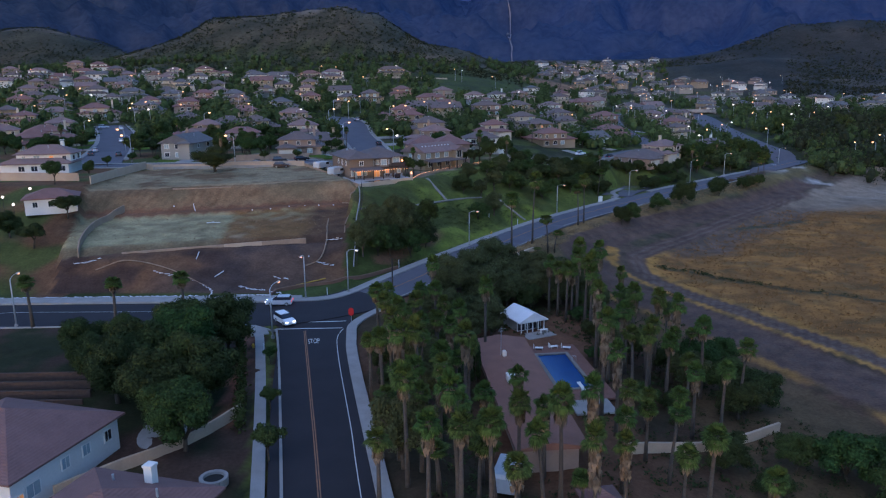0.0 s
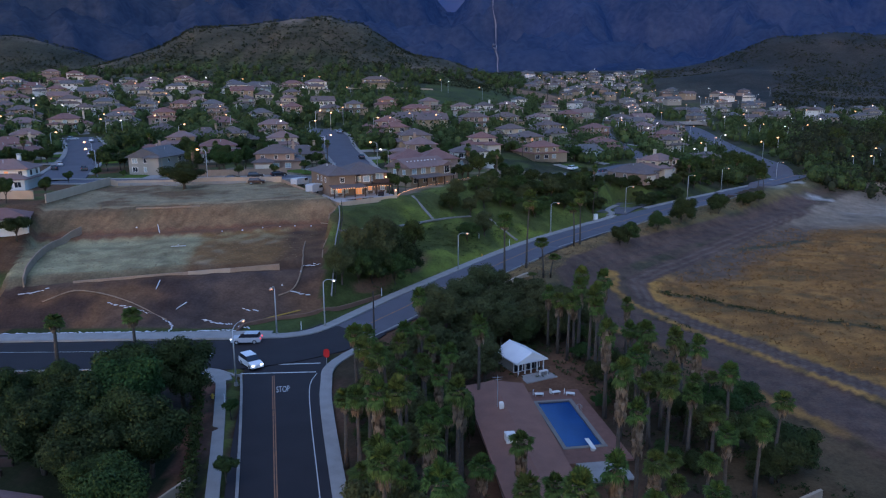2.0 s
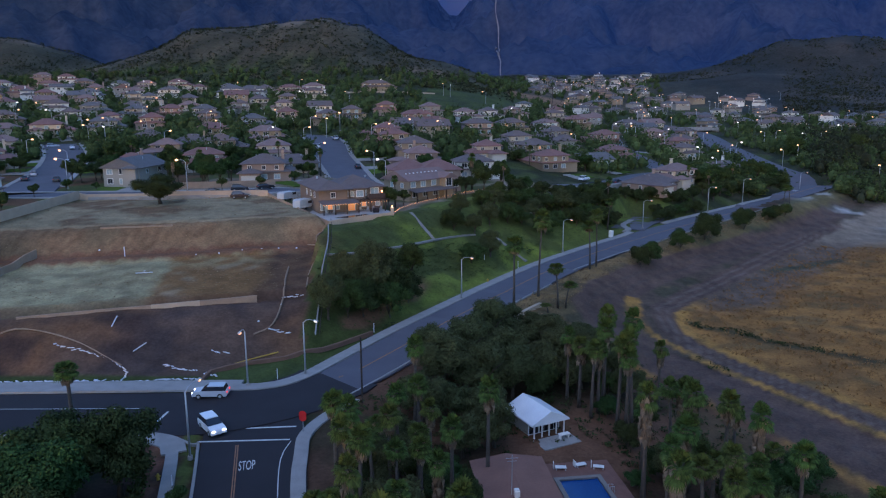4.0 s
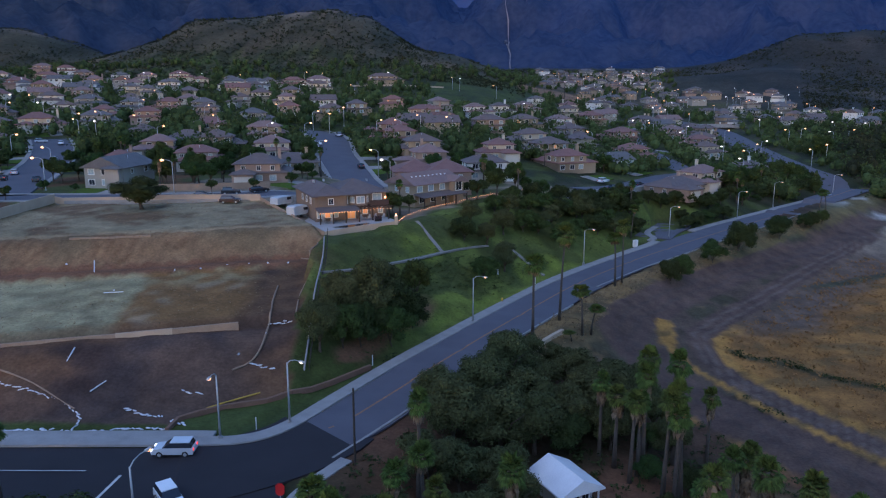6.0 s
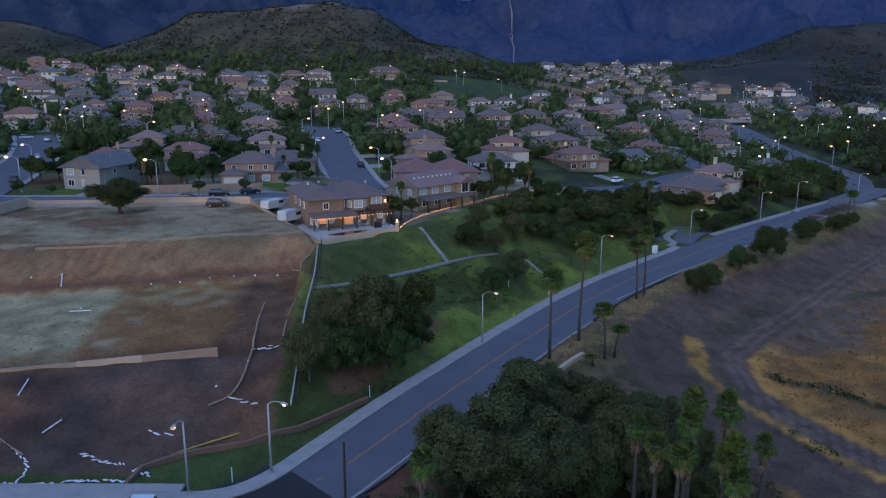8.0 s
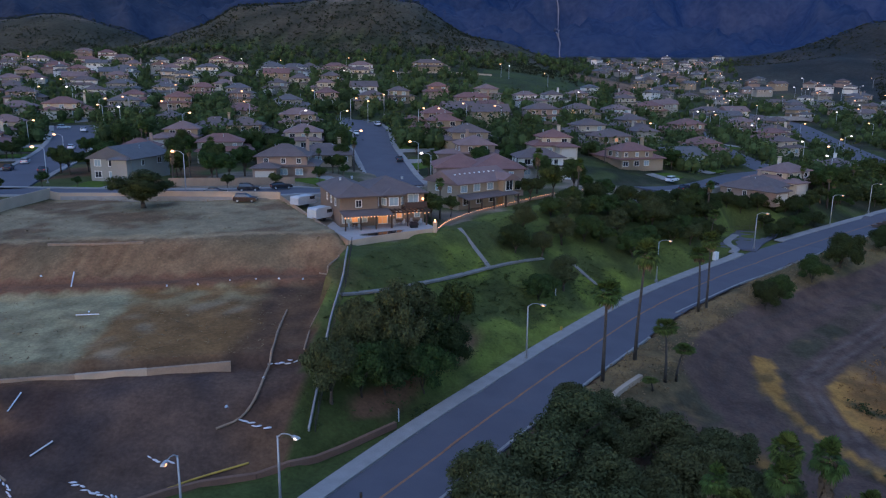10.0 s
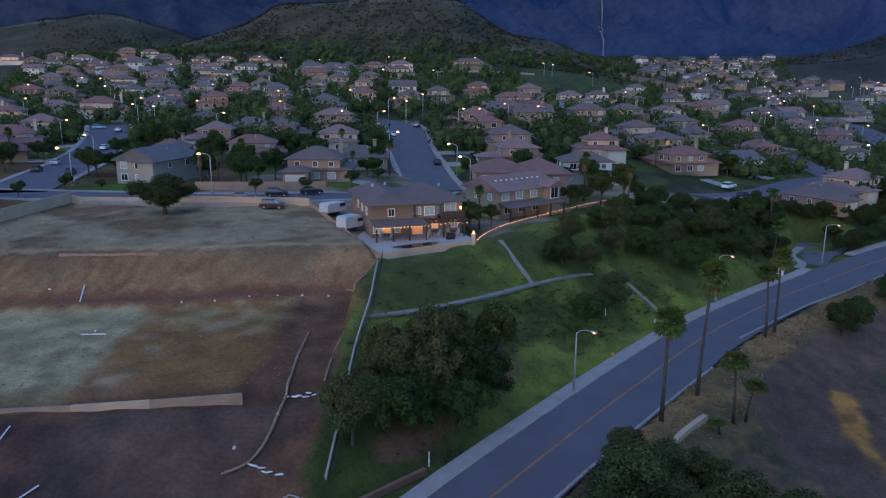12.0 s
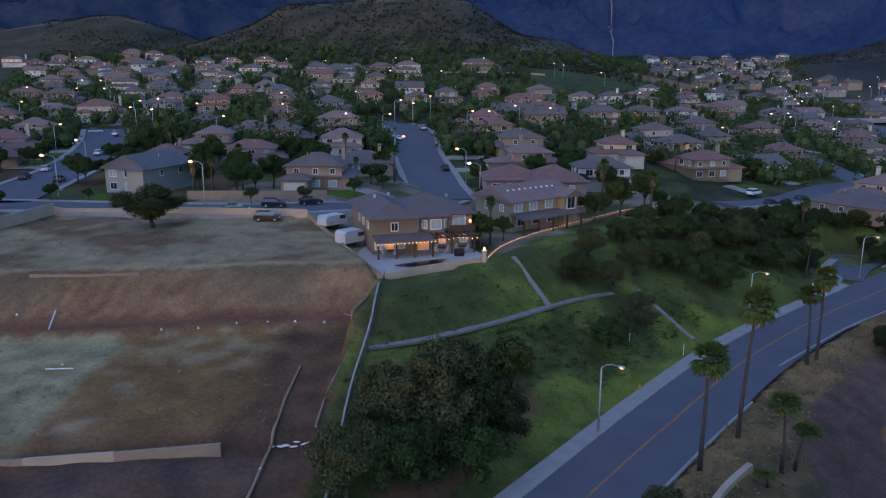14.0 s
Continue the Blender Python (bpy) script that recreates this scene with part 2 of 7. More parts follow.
ROOFS = ("roof_brown", "roof_red", "roof_mauve", "roof_grey")


# ---- mesh helpers ----
class Geo:
    """Collects faces of one mesh."""

    def __init__(self):
        self.v, self.f = [], []

    def face(self, *pts):
        k = len(self.v)
        self.v += [tuple(p) for p in pts]
        self.f.append(tuple(range(k, k + len(pts))))

    def box(self, c, s, rz=0.0, taper=1.0):
        k, (x, y, z), (a, b, h) = len(self.v), c, (s[0] / 2, s[1] / 2, s[2] / 2)
        cr, sr = math.cos(rz), math.sin(rz)
        for dz, q in ((-h, 1.0), (h, taper)):
            for dx, dy in ((-a, -b), (a, -b), (a, b), (-a, b)):
                dx, dy = dx * q, dy * q
                self.v.append((x + dx * cr - dy * sr, y + dx * sr + dy * cr, z + dz))
        self.f += [tuple(k + i for i in q) for q in ((3, 2, 1, 0), (4, 5, 6, 7), (0, 1, 5, 4), (1, 2, 6, 5), (2, 3, 7, 6), (3, 0, 4, 7))]
        return self

    def tube(self, pts, radii, n=7, cap=True):
        k = len(self.v)
        pts = [Vector(p) for p in pts]
        for i, p in enumerate(pts):
            way = (pts[min(i + 1, len(pts) - 1)] - pts[max(i - 1, 0)]).normalized()
            a = way.orthogonal().normalized() if abs(way.z) < 0.99 else Vector((1, 0, 0))
            b = way.cross(a)
            for j in range(n):
                t = 2 * math.pi * j / n
                self.v.append(tuple(p + radii[i] * (a * math.cos(t) + b * math.sin(t))))
        for i in range(len(pts) - 1):
            for j in range(n):
                self.f.append((k + i * n + j, k + i * n + (j + 1) % n, k + (i + 1) * n + (j + 1) % n, k + (i + 1) * n + j))
        if cap:
            self.f.append(tuple(k + j for j in reversed(range(n))))
            self.f.append(tuple(k + (len(pts) - 1) * n + j for j in range(n)))
        return self

    def ball(self, c, r, n=6, squash=1.0):
        k = len(self.v)
        for i in range(1, n):
            for j in range(2 * n):
                a, b = math.pi * i / n, math.pi * j / n
                self.v.append((c[0] + r * math.sin(a) * math.cos(b), c[1] + r * math.sin(a) * math.sin(b), c[2] + squash * r * math.cos(a)))
        self.v += [(c[0], c[1], c[2] + r * squash), (c[0], c[1], c[2] - r * squash)]
        top, low, m = len(self.v) - 2, len(self.v) - 1, 2 * n
        for j in range(m):
            self.f.append((top, k + j, k + (j + 1) % m))
            self.f.append((low, k + (n - 2) * m + (j + 1) % m, k + (n - 2) * m + j))
            for i in range(n - 2):
                self.f.append((k + i * m + j, k + (i + 1) * m + j, k + (i + 1) * m + (j + 1) % m, k + i * m + (j + 1) % m))
        return self

    def mesh(self, name, material, smooth=False):
        me = bpy.data.meshes.new(name)
        me.from_pydata(self.v, [], self.f)
        me.materials.append(MAT[material])
        if smooth:
            me.polygons.foreach_set("use_smooth", [True] * len(me.polygons))
        me.update()
        return me


def part(name, geo, material, parent=None, label="", at=None, smooth=False):
    """One mesh object under a thing or part. geo: a Geo, or a mesh to share."""
    ob = new(name, geo if isinstance(geo, bpy.types.Mesh) else geo.mesh(name, material, smooth))
    ob.parent = parent
    if at is not None:
        ob.matrix_basis = at
    return tagged(ob, label)


def thing(name, label, category, group="", at=None, kind=""):
    ob = new(name)
    ob.empty_display_size = 0.3
    if at is not None:
        ob.matrix_basis = at
    return tagged(ob, label, category, group, kind)


def smooth_line(line, step=3.0):
    """A gliding line through the given corners, one point every step or so."""
    pts, out = [Vector((*p, 0)) for p in line], []
    pts = [2 * pts[0] - pts[1], *pts, 2 * pts[-1] - pts[-2]]
    for a, b, c, d in zip(pts, pts[1:], pts[2:], pts[3:]):
        n = max(1, round((c - b).length / step))
        for i in range(n):
            t = i / n
            out.append(0.5 * (2 * b + (c - a) * t + (2 * a - 5 * b + 4 * c - d) * t * t + (3 * b - a - 3 * c + d) * t**3))
    return out + [pts[-2]]


def ribbon(line, left, right, up=0.0, thick=0.0, step=3.0, crown=0.0):
    """A strip along a line from left to right metres off it (left is positive), up above the ground along the line."""
    g, pts = Geo(), smooth_line(line, step)
    rows = []
    for i, p in enumerate(pts):
        way = (pts[min(i + 1, len(pts) - 1)] - pts[max(i - 1, 0)]).normalized()
        off = Vector((-way.y, way.x, 0))
        a, b = p + off * left, p + off * right
        za = zb = ground(p.x, p.y) + up
        if crown:
            za, zb = ground(a.x, a.y) + up, ground(b.x, b.y) + up
        rows.append(((a.x, a.y, za), (b.x, b.y, zb)))
    low = lambda p: (p[0], p[1], p[2] - thick)  # noqa: E731
    for (a, b), (c, d) in zip(rows, rows[1:]):
        g.face(a, b, d, c)
        if thick:
            g.face(low(a), a, c, low(c))
            g.face(b, low(b), low(d), d)
    if thick:
        (a, b), (c, d) = rows[0], rows[-1]
        g.face(low(a), low(b), b, a)
        g.face(c, d, low(d), low(c))
    return g


# ---- the lie of the land ----
ROAD_E = ((-22, 114), (-12.5, 129.5), (0.2, 152.4), (10.5, 170), (23.5, 191), (38, 209.5), (50, 222.5), (66, 239), (98, 271), (125, 297), (140, 312))
ROAD_S = ((-23.5, 115), (-20.7, 102.6), (-16.6, 82.6), (-11.4, 60.4), (-2, 18), (10, -36), (20, -80))
ROAD_W = ((-22, 115.8), (-35, 115.6), (-76, 115.2), (-140, 112), (-260, 104))
STREET_B = ((-220, 206), (-160, 208.5), (-112, 211), (-72, 213), (-55, 215.4), (-44.5, 220), (-36, 228), (-29, 238), (-26.3, 245))
STREET_N = ((-26.3, 245), (-32.4, 266), (-42.2, 299), (-48.8, 329), (-56.5, 346), (-68, 355))
STREET_L = ((-106, 213), (-112, 228), (-118.5, 245), (-127, 266), (-133, 284), (-144, 308), (-157, 330))
ENTRY = ((49, 234), (54, 243.5), (58, 249), (60, 253))
STREET_Q = ((33, 262), (40, 267.5), (49, 277), (60, 291), (72, 304), (84, 316))
ROAD_FAR = ((140, 312), (139, 330), (138.5, 359), (144, 419), (153, 485), (152, 520), (146, 545), (138, 590))
STREET_R = ((84, 312), (82, 332), (80, 370), (84, 420), (96, 480))


def ease(a, b, v):
    v = min(1.0, max(0.0, (v - a) / (b - a)))
    return v * v * (3 - 2 * v)


def beside(line, x, y):
    """Distance from a line, signed: positive to its left, and how far along it lies."""
    best, side, along, run = 1e9, 1.0, 0.0, 0.0
    for (ax, ay), (bx, by) in zip(line, line[1:]):
        dx, dy = bx - ax, by - ay
        length = math.hypot(dx, dy)
        f = min(1.0, max(0.0, ((x - ax) * dx + (y - ay) * dy) / length**2))
        d = math.hypot(x - ax - f * dx, y - ay - f * dy)
        if d < best:
            best, along = d, run + f * length
            side = 1.0 if dx * (y - ay) - dy * (x - ax) > 0 else -1.0
        run += length
    return best * side, along


def plateau(x, y):
    """The housing estate: level near the lot, falling to the east, rising to the north."""
    east = 6.2 * ease(10, 68, x) + 5.0 * ease(60, 135, x)
    base = 11.7 + 2.2 * ease(-26, -46, x)
    base += (12.6 - base) * ease(235, 300, y)
    west = 1 - ease(-60, 120, x)
    rise = max(0.0, min(y, 640) - 262) * (0.05 + 0.045 * west) + max(0.0, min(y, 1150) - 640) * 0.09 * (1 - west)
    return base - east + rise


def hump(x, y, cx, cy, rx, ry, h):
    d = ((x - cx) / rx) ** 2 + ((y - cy) / ry) ** 2
    return h * math.exp(-d) if d < 9 else 0.0


def wave(x, y, s, p=0.0):
    return math.sin(x / s + p + 1.7 * math.sin(y / s * 0.73 + p)) * math.cos(y / s * 0.9 - p + 1.3 * math.sin(x / s * 0.61))


HILL = ((-440, 0), (-380, 12), (-335, 24), (-285, 41), (-253, 63), (-228, 69), (-190, 68), (-165, 70), (-140, 71), (-115, 70), (-90, 63), (-65, 46), (-40, 33), (-2, 23), (29, 13), (70, 4), (110, 0))


def hills(x, y):
    z = 0.0
    if -440 < x < 110 and 560 < y < 1200:
        for (ax, az), (bx, bz) in zip(HILL, HILL[1:]):
            if ax <= x < bx:
                z = (az + (bz - az) * (x - ax) / (bx - ax)) * 0.86 * math.exp(-(((y - 805) / (105 if y < 805 else 150)) ** 2)) * ease(560, 640, y)
    z += hump(x, y, -500, 980, 95, 110, 40) + hump(x, y, -600, 960, 80, 110, 32) + hump(x, y, -760, 1000, 140, 150, 48)
    z += hump(x, y, 455, 1060, 90, 120, 36) + hump(x, y, 580, 1060, 110, 120, 34) + hump(x, y, 760, 1060, 150, 150, 36) + hump(x, y, 335, 900, 66, 60, 15)
    z *= 1 + 0.09 * wave(x, y, 47) + 0.07 * wave(x, y, 23, 2.0) + 0.03 * wave(x, y, 11, 1.0)
    return z


def lot(x, y):
    """The graded lot: bank, low wall, middle pad, slope, upper pad."""
    q = y - 0.27 * x
    z = 0.15 + 4.9 * ease(138, 154.8, q) if y > 126 else 0.15
    z = min(z, 0.15 + max(0.0, y - 126.5) * 0.58)
    if q > 154.8:
        z = 5.05 + 1.05 * ease(155.4, 157.0, q) + 1.5 * min(1.0, (q - 154.8) / 25)
    if q > 179.5:
        z = 7.6 + 0.8 * ease(179.5, 181, q)
    if q > 184:
        z = 8.4 + 4.4 * ease(182, 192.5, q)
    if q > 192.5:
        z = 12.8 + 0.7 * min(1.0, (q - 192.5) / 30)
    return z


def in_lot(x, y):
    left = -88 + 0.32 * max(0.0, 172 - y)
    right = -25.2 + (0.10 * (168 - y) if y < 168 else 0.0)
    if y > 181.7:
        right -= 0.686 * (y - 181.7)
    return left < x < right and 126.5 < y and y - 0.06 * x < 212.4


def ground(x, y):
    e, along = beside(ROAD_E, x, y)
    s, _ = beside(ROAD_S, x, y)
    w, _ = beside(ROAD_W, x, y)
    road = 0.8 * ease(95, 170, along)
    north = y > 115 and (e > 0 or y > 330)
    if north:
        if in_lot(x, y):
            z = lot(x, y)
        else:
            z = plateau(x, y)
            z = min(z, 0.15 + 0.32 * max(0.0, y - 126.5)) if y < 190 else z
        z = min(z, road + 0.12 + 0.56 * max(0.0, e - 9.0)) if along < 205 else min(z, road + 0.3 + 0.3 * max(0.0, e - 9.0))
    else:
        off = min(abs(e), abs(s), abs(w))
        z = road
        if e < 0 and s > 0 or y > 115:
            z = road - 3.4 * ease(9, 20, off) - 2.4 * ease(20, 34, off) * ease(16, 32, x)
            z += 2.5 * ease(230, 330, y) * ease(40, 110, x)
        if y > 300:
            z = max(z, 1.0) + (plateau(x, y) - 1.4) * ease(300, 420, y)
    if 30 < x < 80 and 220 < y < 275:
        z += (0.85 - z) * ease(9.5, 5.0, abs(beside(ENTRY, x, y)[0]))
    return z + hills(x, y)


# ---- the ground sheet ----
VERGE = ((-12.5, 144.7), (-21.2, 134.4), (-28.7, 130.9), (-33.0, 127.5), (-33.2, 124.5))
ROAD_WE = ((-260, 102.8), (-140, 110.8), (-76, 114.0), (-36, 114.6), (-26, 116), (-17.8, 121.8)) + ROAD_E[1:]
DIRT_A = ((124.5, 271.7), (98, 242.6), (76.5, 223), (59, 207.5), (43.4, 191.9), (31.4, 176.5), (27.1, 166.7), (30.7, 155.8), (36, 144.6), (42.2, 132.6), (46.2, 124.8), (58, 98), (72, 60))
DIRT_B = ((118, 257), (105.8, 244.8), (83.4, 220.4), (65.4, 200.2), (50.9, 184), (41.6, 172.3), (40.5, 164.1), (42.9, 153.7), (47.1, 143.5), (52.7, 133.3), (62, 114), (72, 92))
GOLD = ((37, 177), (34.8, 166), (35.8, 160), (39.4, 154.7), (44, 142.8), (48.4, 134.7), (51, 130.8), (60, 112), (70, 92))
BRUSH = ((46, 167.8), (47.9, 165.4), (52, 163.6), (55.4, 159.1), (59, 155.7), (63.4, 152.6), (80, 142), (100, 130))
GRASS = ((-15, 146), (-7.5, 161.9), (-5.8, 168), (-4.4, 172), (-1.9, 175.5), (0.8, 175.9), (3.2, 177.1), (6.8, 183.6), (9.5, 184), (14, 191), (19.5, 203.5), (26, 209))


def mixc(a, b, f):
    return tuple(p + (q - p) * f for p, q in zip(a, b))


def soil(x, y):
    """The colour of the ground at a place, with far haze and some tree shade painted in."""
    n1 = noise.noise(Vector((x / 9, y / 9, 0.3)))
    n2 = noise.noise(Vector((x / 3.1, y / 3.1, 5.1)))
    n3 = noise.noise(Vector((x / 26, y / 26, 9.1)))
    e, along = beside(ROAD_E, x, y)
    brown, dark, tan = (0.118, 0.064, 0.035), (0.049, 0.031, 0.025), (0.30, 0.21, 0.115)
    pale, red = (0.26, 0.22, 0.12), (0.155, 0.078, 0.045)
    lawn, deep = (0.096, 0.118, 0.028), (0.060, 0.072, 0.022)
    if y > 430 and -30 < x < 135:
        meadow = ease(1.25, 0.9, math.hypot((x - 18 - 0.1 * (y - 560)) / 34, (y - 565) / 120))
        cut = ease(1.2, 0.9, math.hypot((x - 88) / 36, (y - 715) / 36))
        if max(meadow, cut) > 0.3:
            return mixc((0.05, 0.066, 0.018), (0.20, 0.115, 0.07), cut) if cut > 0.3 else mixc((0.052, 0.068, 0.018), (0.04, 0.05, 0.02), ease(-0.3, 0.3, n1))
    if y > 700 or x > 250:
        c = mixc((0.066, 0.058, 0.039), (0.036, 0.038, 0.026), ease(-0.3, 0.3, n3 + 0.6 * n1))
        ridge = ease(0.62, 0.8, hills(x, y) / 80)
        c = mixc(c, (0.20, 0.165, 0.12), 0.6 * ridge * ease(0.0, 0.35, n1 + 0.5 * n2))
        scar = noise.noise(Vector((x / 60, y / 60, 2.2)))
        c = mixc(c, (0.16, 0.12, 0.085), 0.7 * ease(0.34, 0.46, scar))
        # distance haze painted in: far and eastern hills turn dark blue
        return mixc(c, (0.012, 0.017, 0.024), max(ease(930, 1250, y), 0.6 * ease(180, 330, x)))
    if x > -33 and 120 < y < 150 and 0 < e < 22 and beside(VERGE, x, y)[0] > 0:
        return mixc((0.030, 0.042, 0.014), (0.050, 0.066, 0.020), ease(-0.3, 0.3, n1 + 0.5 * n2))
    if in_lot(x, y):
        q = y - 0.27 * x
        if q < 154.8:
            c = mixc(dark, brown, ease(-0.35, 0.35, n1 + 0.5 * n2))
            c = mixc(c, red, 0.5 * ease(0.1, 0.5, n3))
            c = mixc(c, (0.054, 0.046, 0.046), 0.5 * ease(0.05, 0.4, -n3 + 0.4 * n1))
        elif q < 180.3:
            half = ease(-53.4, -51.2, x + 0.2 * (y - 166) + 2.5 * n1 + 1.6 * n2)
            c = mixc(mixc((0.26, 0.225, 0.125), (0.175, 0.14, 0.08), 0.8 * ease(-0.1, 0.4, n2 + n3)), (0.17, 0.094, 0.038), half)
            c = mixc(c, (0.25, 0.185, 0.115), ease(0.0, 0.4, n1 + 0.7 * n2) * 0.75 * half)
            c = mixc(c, pale, 0.6 * ease(171, 178, q) * ease(-0.25, 0.2, n2))
            c = mixc(c, mixc(dark, brown, 0.45 + 0.8 * n2), 0.85 * ease(-34.5, -30.5, x + 0.12 * (y - 150) + 1.5 * n1))
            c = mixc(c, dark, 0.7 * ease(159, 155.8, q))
        elif q < 184.5:
            c = mixc(red, brown, 0.35 * ease(0, 0.4, n2))
        elif q < 192:
            ribs = 0.5 + 0.5 * math.sin((x + 0.27 * y) * 3.3 + 5 * n1 + 2 * n2)
            c = mixc(mixc(brown, tan, 0.55), brown, 0.25 + 0.45 * ribs * ease(-0.4, 0.3, n3 + n2))
            c = mixc(c, (0.10, 0.085, 0.05), 0.6 * ease(0, 0.5, n1))
        else:
            c = mixc((0.235, 0.185, 0.11), brown, 0.75 * ease(-0.1, 0.45, n1 + 0.6 * n2))
            c = mixc(c, tan, 0.9 * ease(2, 0, abs(q - 193)))
        return c
    if y > 115 and e > 0:
        if along > 204 or y > 262:
            # estate ground darkened for the shade of its trees, to blend with them
            return mixc(mixc((0.028, 0.034, 0.018), deep, ease(-0.1, 0.4, n1)), (0.075, 0.06, 0.042), 0.7 * ease(0.1, 0.45, n3 + 0.5 * n2))
        if x < -70:
            return mixc(brown, deep, ease(-0.2, 0.3, n1))
        if e > 33 and y > 186:
            return mixc((0.20, 0.16, 0.12), deep, ease(-0.2, 0.3, n1))
        c = mixc(deep, lawn, ease(-0.25, 0.3, n1 + 0.4 * n2))
        turf, at_ = beside(GRASS, x, y)
        bright = ease(5.5, 2.0, math.hypot(x + 7.6, (y - 186) * 0.8)) + ease(4, 2, math.hypot(x - 14, (y - 195) * 0.6)) + ease(4, 2, math.hypot(x - 20, y - 204))
        bright += 0.8 * ease(0.2, -0.4, turf) * ease(12, 20, at_)
        c = mixc(c, (0.135, 0.165, 0.028), min(0.95, bright) * (0.75 + 0.5 * n2))
        bare = ease(2.2, 0.8, abs(turf - 0.8 - 1.2 * n1)) * ease(172, 166, y) + ease(0.3, 0.55, n3) * 0.4
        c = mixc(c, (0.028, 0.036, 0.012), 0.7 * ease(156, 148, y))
        return mixc(c, (0.15, 0.075, 0.045), min(0.85, bare))
    if x < -15 and y < 115:
        verge = -beside(ROAD_S, x, y)[0]
        if 6 < verge < 7.4:
            return mixc(deep, lawn, 0.4)
        if 9.3 < verge < 11.2 and y > 74:
            return mixc((0.17, 0.075, 0.05), brown, ease(0, 0.4, n2))
        # ground darkened here to stand for shade in the gaps between corner trees
        return mixc(mixc(dark, brown, 0.15), (0.022, 0.026, 0.012), ease(-0.25, 0.2, n1 + 0.4 * n2))
    # east of the roads: grove, track and field
    c = mixc((0.080, 0.046, 0.029), (0.040, 0.031, 0.018), ease(-0.3, 0.3, n1 + 0.5 * n2))
    c = mixc(c, (0.13, 0.065, 0.038), 0.7 * ease(0.05, 0.4, n3))
    track, gold = (0.088, 0.057, 0.046), (0.33, 0.17, 0.045)
    wheel = noise.noise(Vector((x / 1.3, y / 1.3, 7.7)))
    (a_, run), (b_, run_b), (g, run_g), (k, _) = (beside(line, x, y) for line in (DIRT_A, DIRT_B, GOLD, BRUSH))
    a, b, g, k = abs(a_), abs(b_), abs(g), abs(k)
    inside = b_
    straw = mixc(gold, (0.17, 0.10, 0.035), ease(-0.1, 0.45, n2 + 0.6 * wheel))
    if inside > 0 and x > 38:
        weeds = ease(0.0, 0.4, noise.noise(Vector((x / 14, y / 5, 3.3))) + 0.4 * n2)
        c = mixc((0.265, 0.128, 0.038), (0.175, 0.088, 0.030), ease(-0.3, 0.3, n1 + 0.6 * n2))
        c = mixc(c, (0.12, 0.080, 0.034), 0.6 * weeds)
        bare = ease(16, 9, inside + 5 * n1) * ease(172, 184, y)
        c = mixc(c, mixc((0.135, 0.092, 0.066), (0.10, 0.072, 0.052), ease(-0.2, 0.3, n2)), bare)
        c = mixc(c, straw, 0.9 * ease(5.2, 3.6, inside + n2) * ease(186, 170, y))
        c = mixc(c, (0.045, 0.046, 0.026), 0.85 * ease(1.6 + 0.8 * n2, 0.6, k))
        c = mixc(c, (0.05, 0.055, 0.03), 0.8 * ease(2.6, 1.2, math.hypot((x - 90) * 0.25 - (y - 214) * 0.2, y - 214 - 0.5 * (x - 90))))
        c = mixc(c, (0.20, 0.155, 0.115), ease(228, 252, y))
    if -14 < e < -5.2 and y > 150:
        c = mixc((0.23, 0.145, 0.062), (0.11, 0.082, 0.042), min(1.0, ease(-0.1, 0.4, n1 + 0.6 * n2) + 0.5 * ease(0.0, 0.3, n3)))
        c = mixc(c, (0.06, 0.065, 0.03), 0.6 * ease(205, 225, y))
    elif e <= -12 and inside < 0 and y > 150:
        c = mixc((0.092, 0.064, 0.046), (0.058, 0.050, 0.030), ease(-0.1, 0.3, n1 + 0.6 * n2))
        c = mixc(c, (0.19, 0.12, 0.055), 0.6 * ease(0.15, 0.5, wheel + n3) * ease(200, 190, y))
    soft = mixc(track, (0.106, 0.068, 0.051), ease(-0.2, 0.4, n2 + 0.5 * wheel))
    c = mixc(c, soft, ease(4.8 + n2 + 1.2 * ease(155, 145, y), 3.6 + 1.2 * ease(155, 145, y), a))
    c = mixc(c, mixc(soft, (0.07, 0.056, 0.05), 0.7), 0.7 * ease(0.5, 0.15, abs(a - 1.2 + 0.3 * n1)))
    c = mixc(c, soft, ease(2.6 + 0.6 * n2, 1.9, b))
    c = mixc(c, (0.15, 0.115, 0.095), 0.6 * ease(0.45, 0.1, abs(b - 0.9)))
    wide = 1.05 + 0.8 * ease(18, 6, run_g)
    c = mixc(c, straw, ease(wide + 0.5 * n2, wide - 0.5, g))
    shoulder = ease(1.5, 0.6, abs(a - 6.0 + 0.8 * n2)) if a_ < 0 and y < 152 else 0.0
    c = mixc(c, straw, 0.7 * shoulder * ease(-0.3, 0.1, n1))
    if x > 30 and a_ < -8 and y < 130:
        c = mixc(c, (0.088, 0.060, 0.032), 0.8)
    if x > 105 and y > 240:
        c = mixc(c, (0.36, 0.34, 0.32), ease(0.0, 0.3, n1 + n3) * ease(30, 12, math.hypot(x - 142, (y - 292) * 0.8)))
    return c


def spread(lo, hi, step, far_lo, far_hi, grow=1.13):
    mid = [lo + i * step for i in range(int((hi - lo) / step) + 1)]
    up, down, s = [mid[-1]], [mid[0]], step
    while up[-1] < far_hi:
        s = min(s * grow, 220)
        up.append(up[-1] + s)
    s = step
    while down[-1] > far_lo:
        s = min(s * grow, 220)
        down.append(down[-1] - s)
    return down[:0:-1] + mid + up[1:]


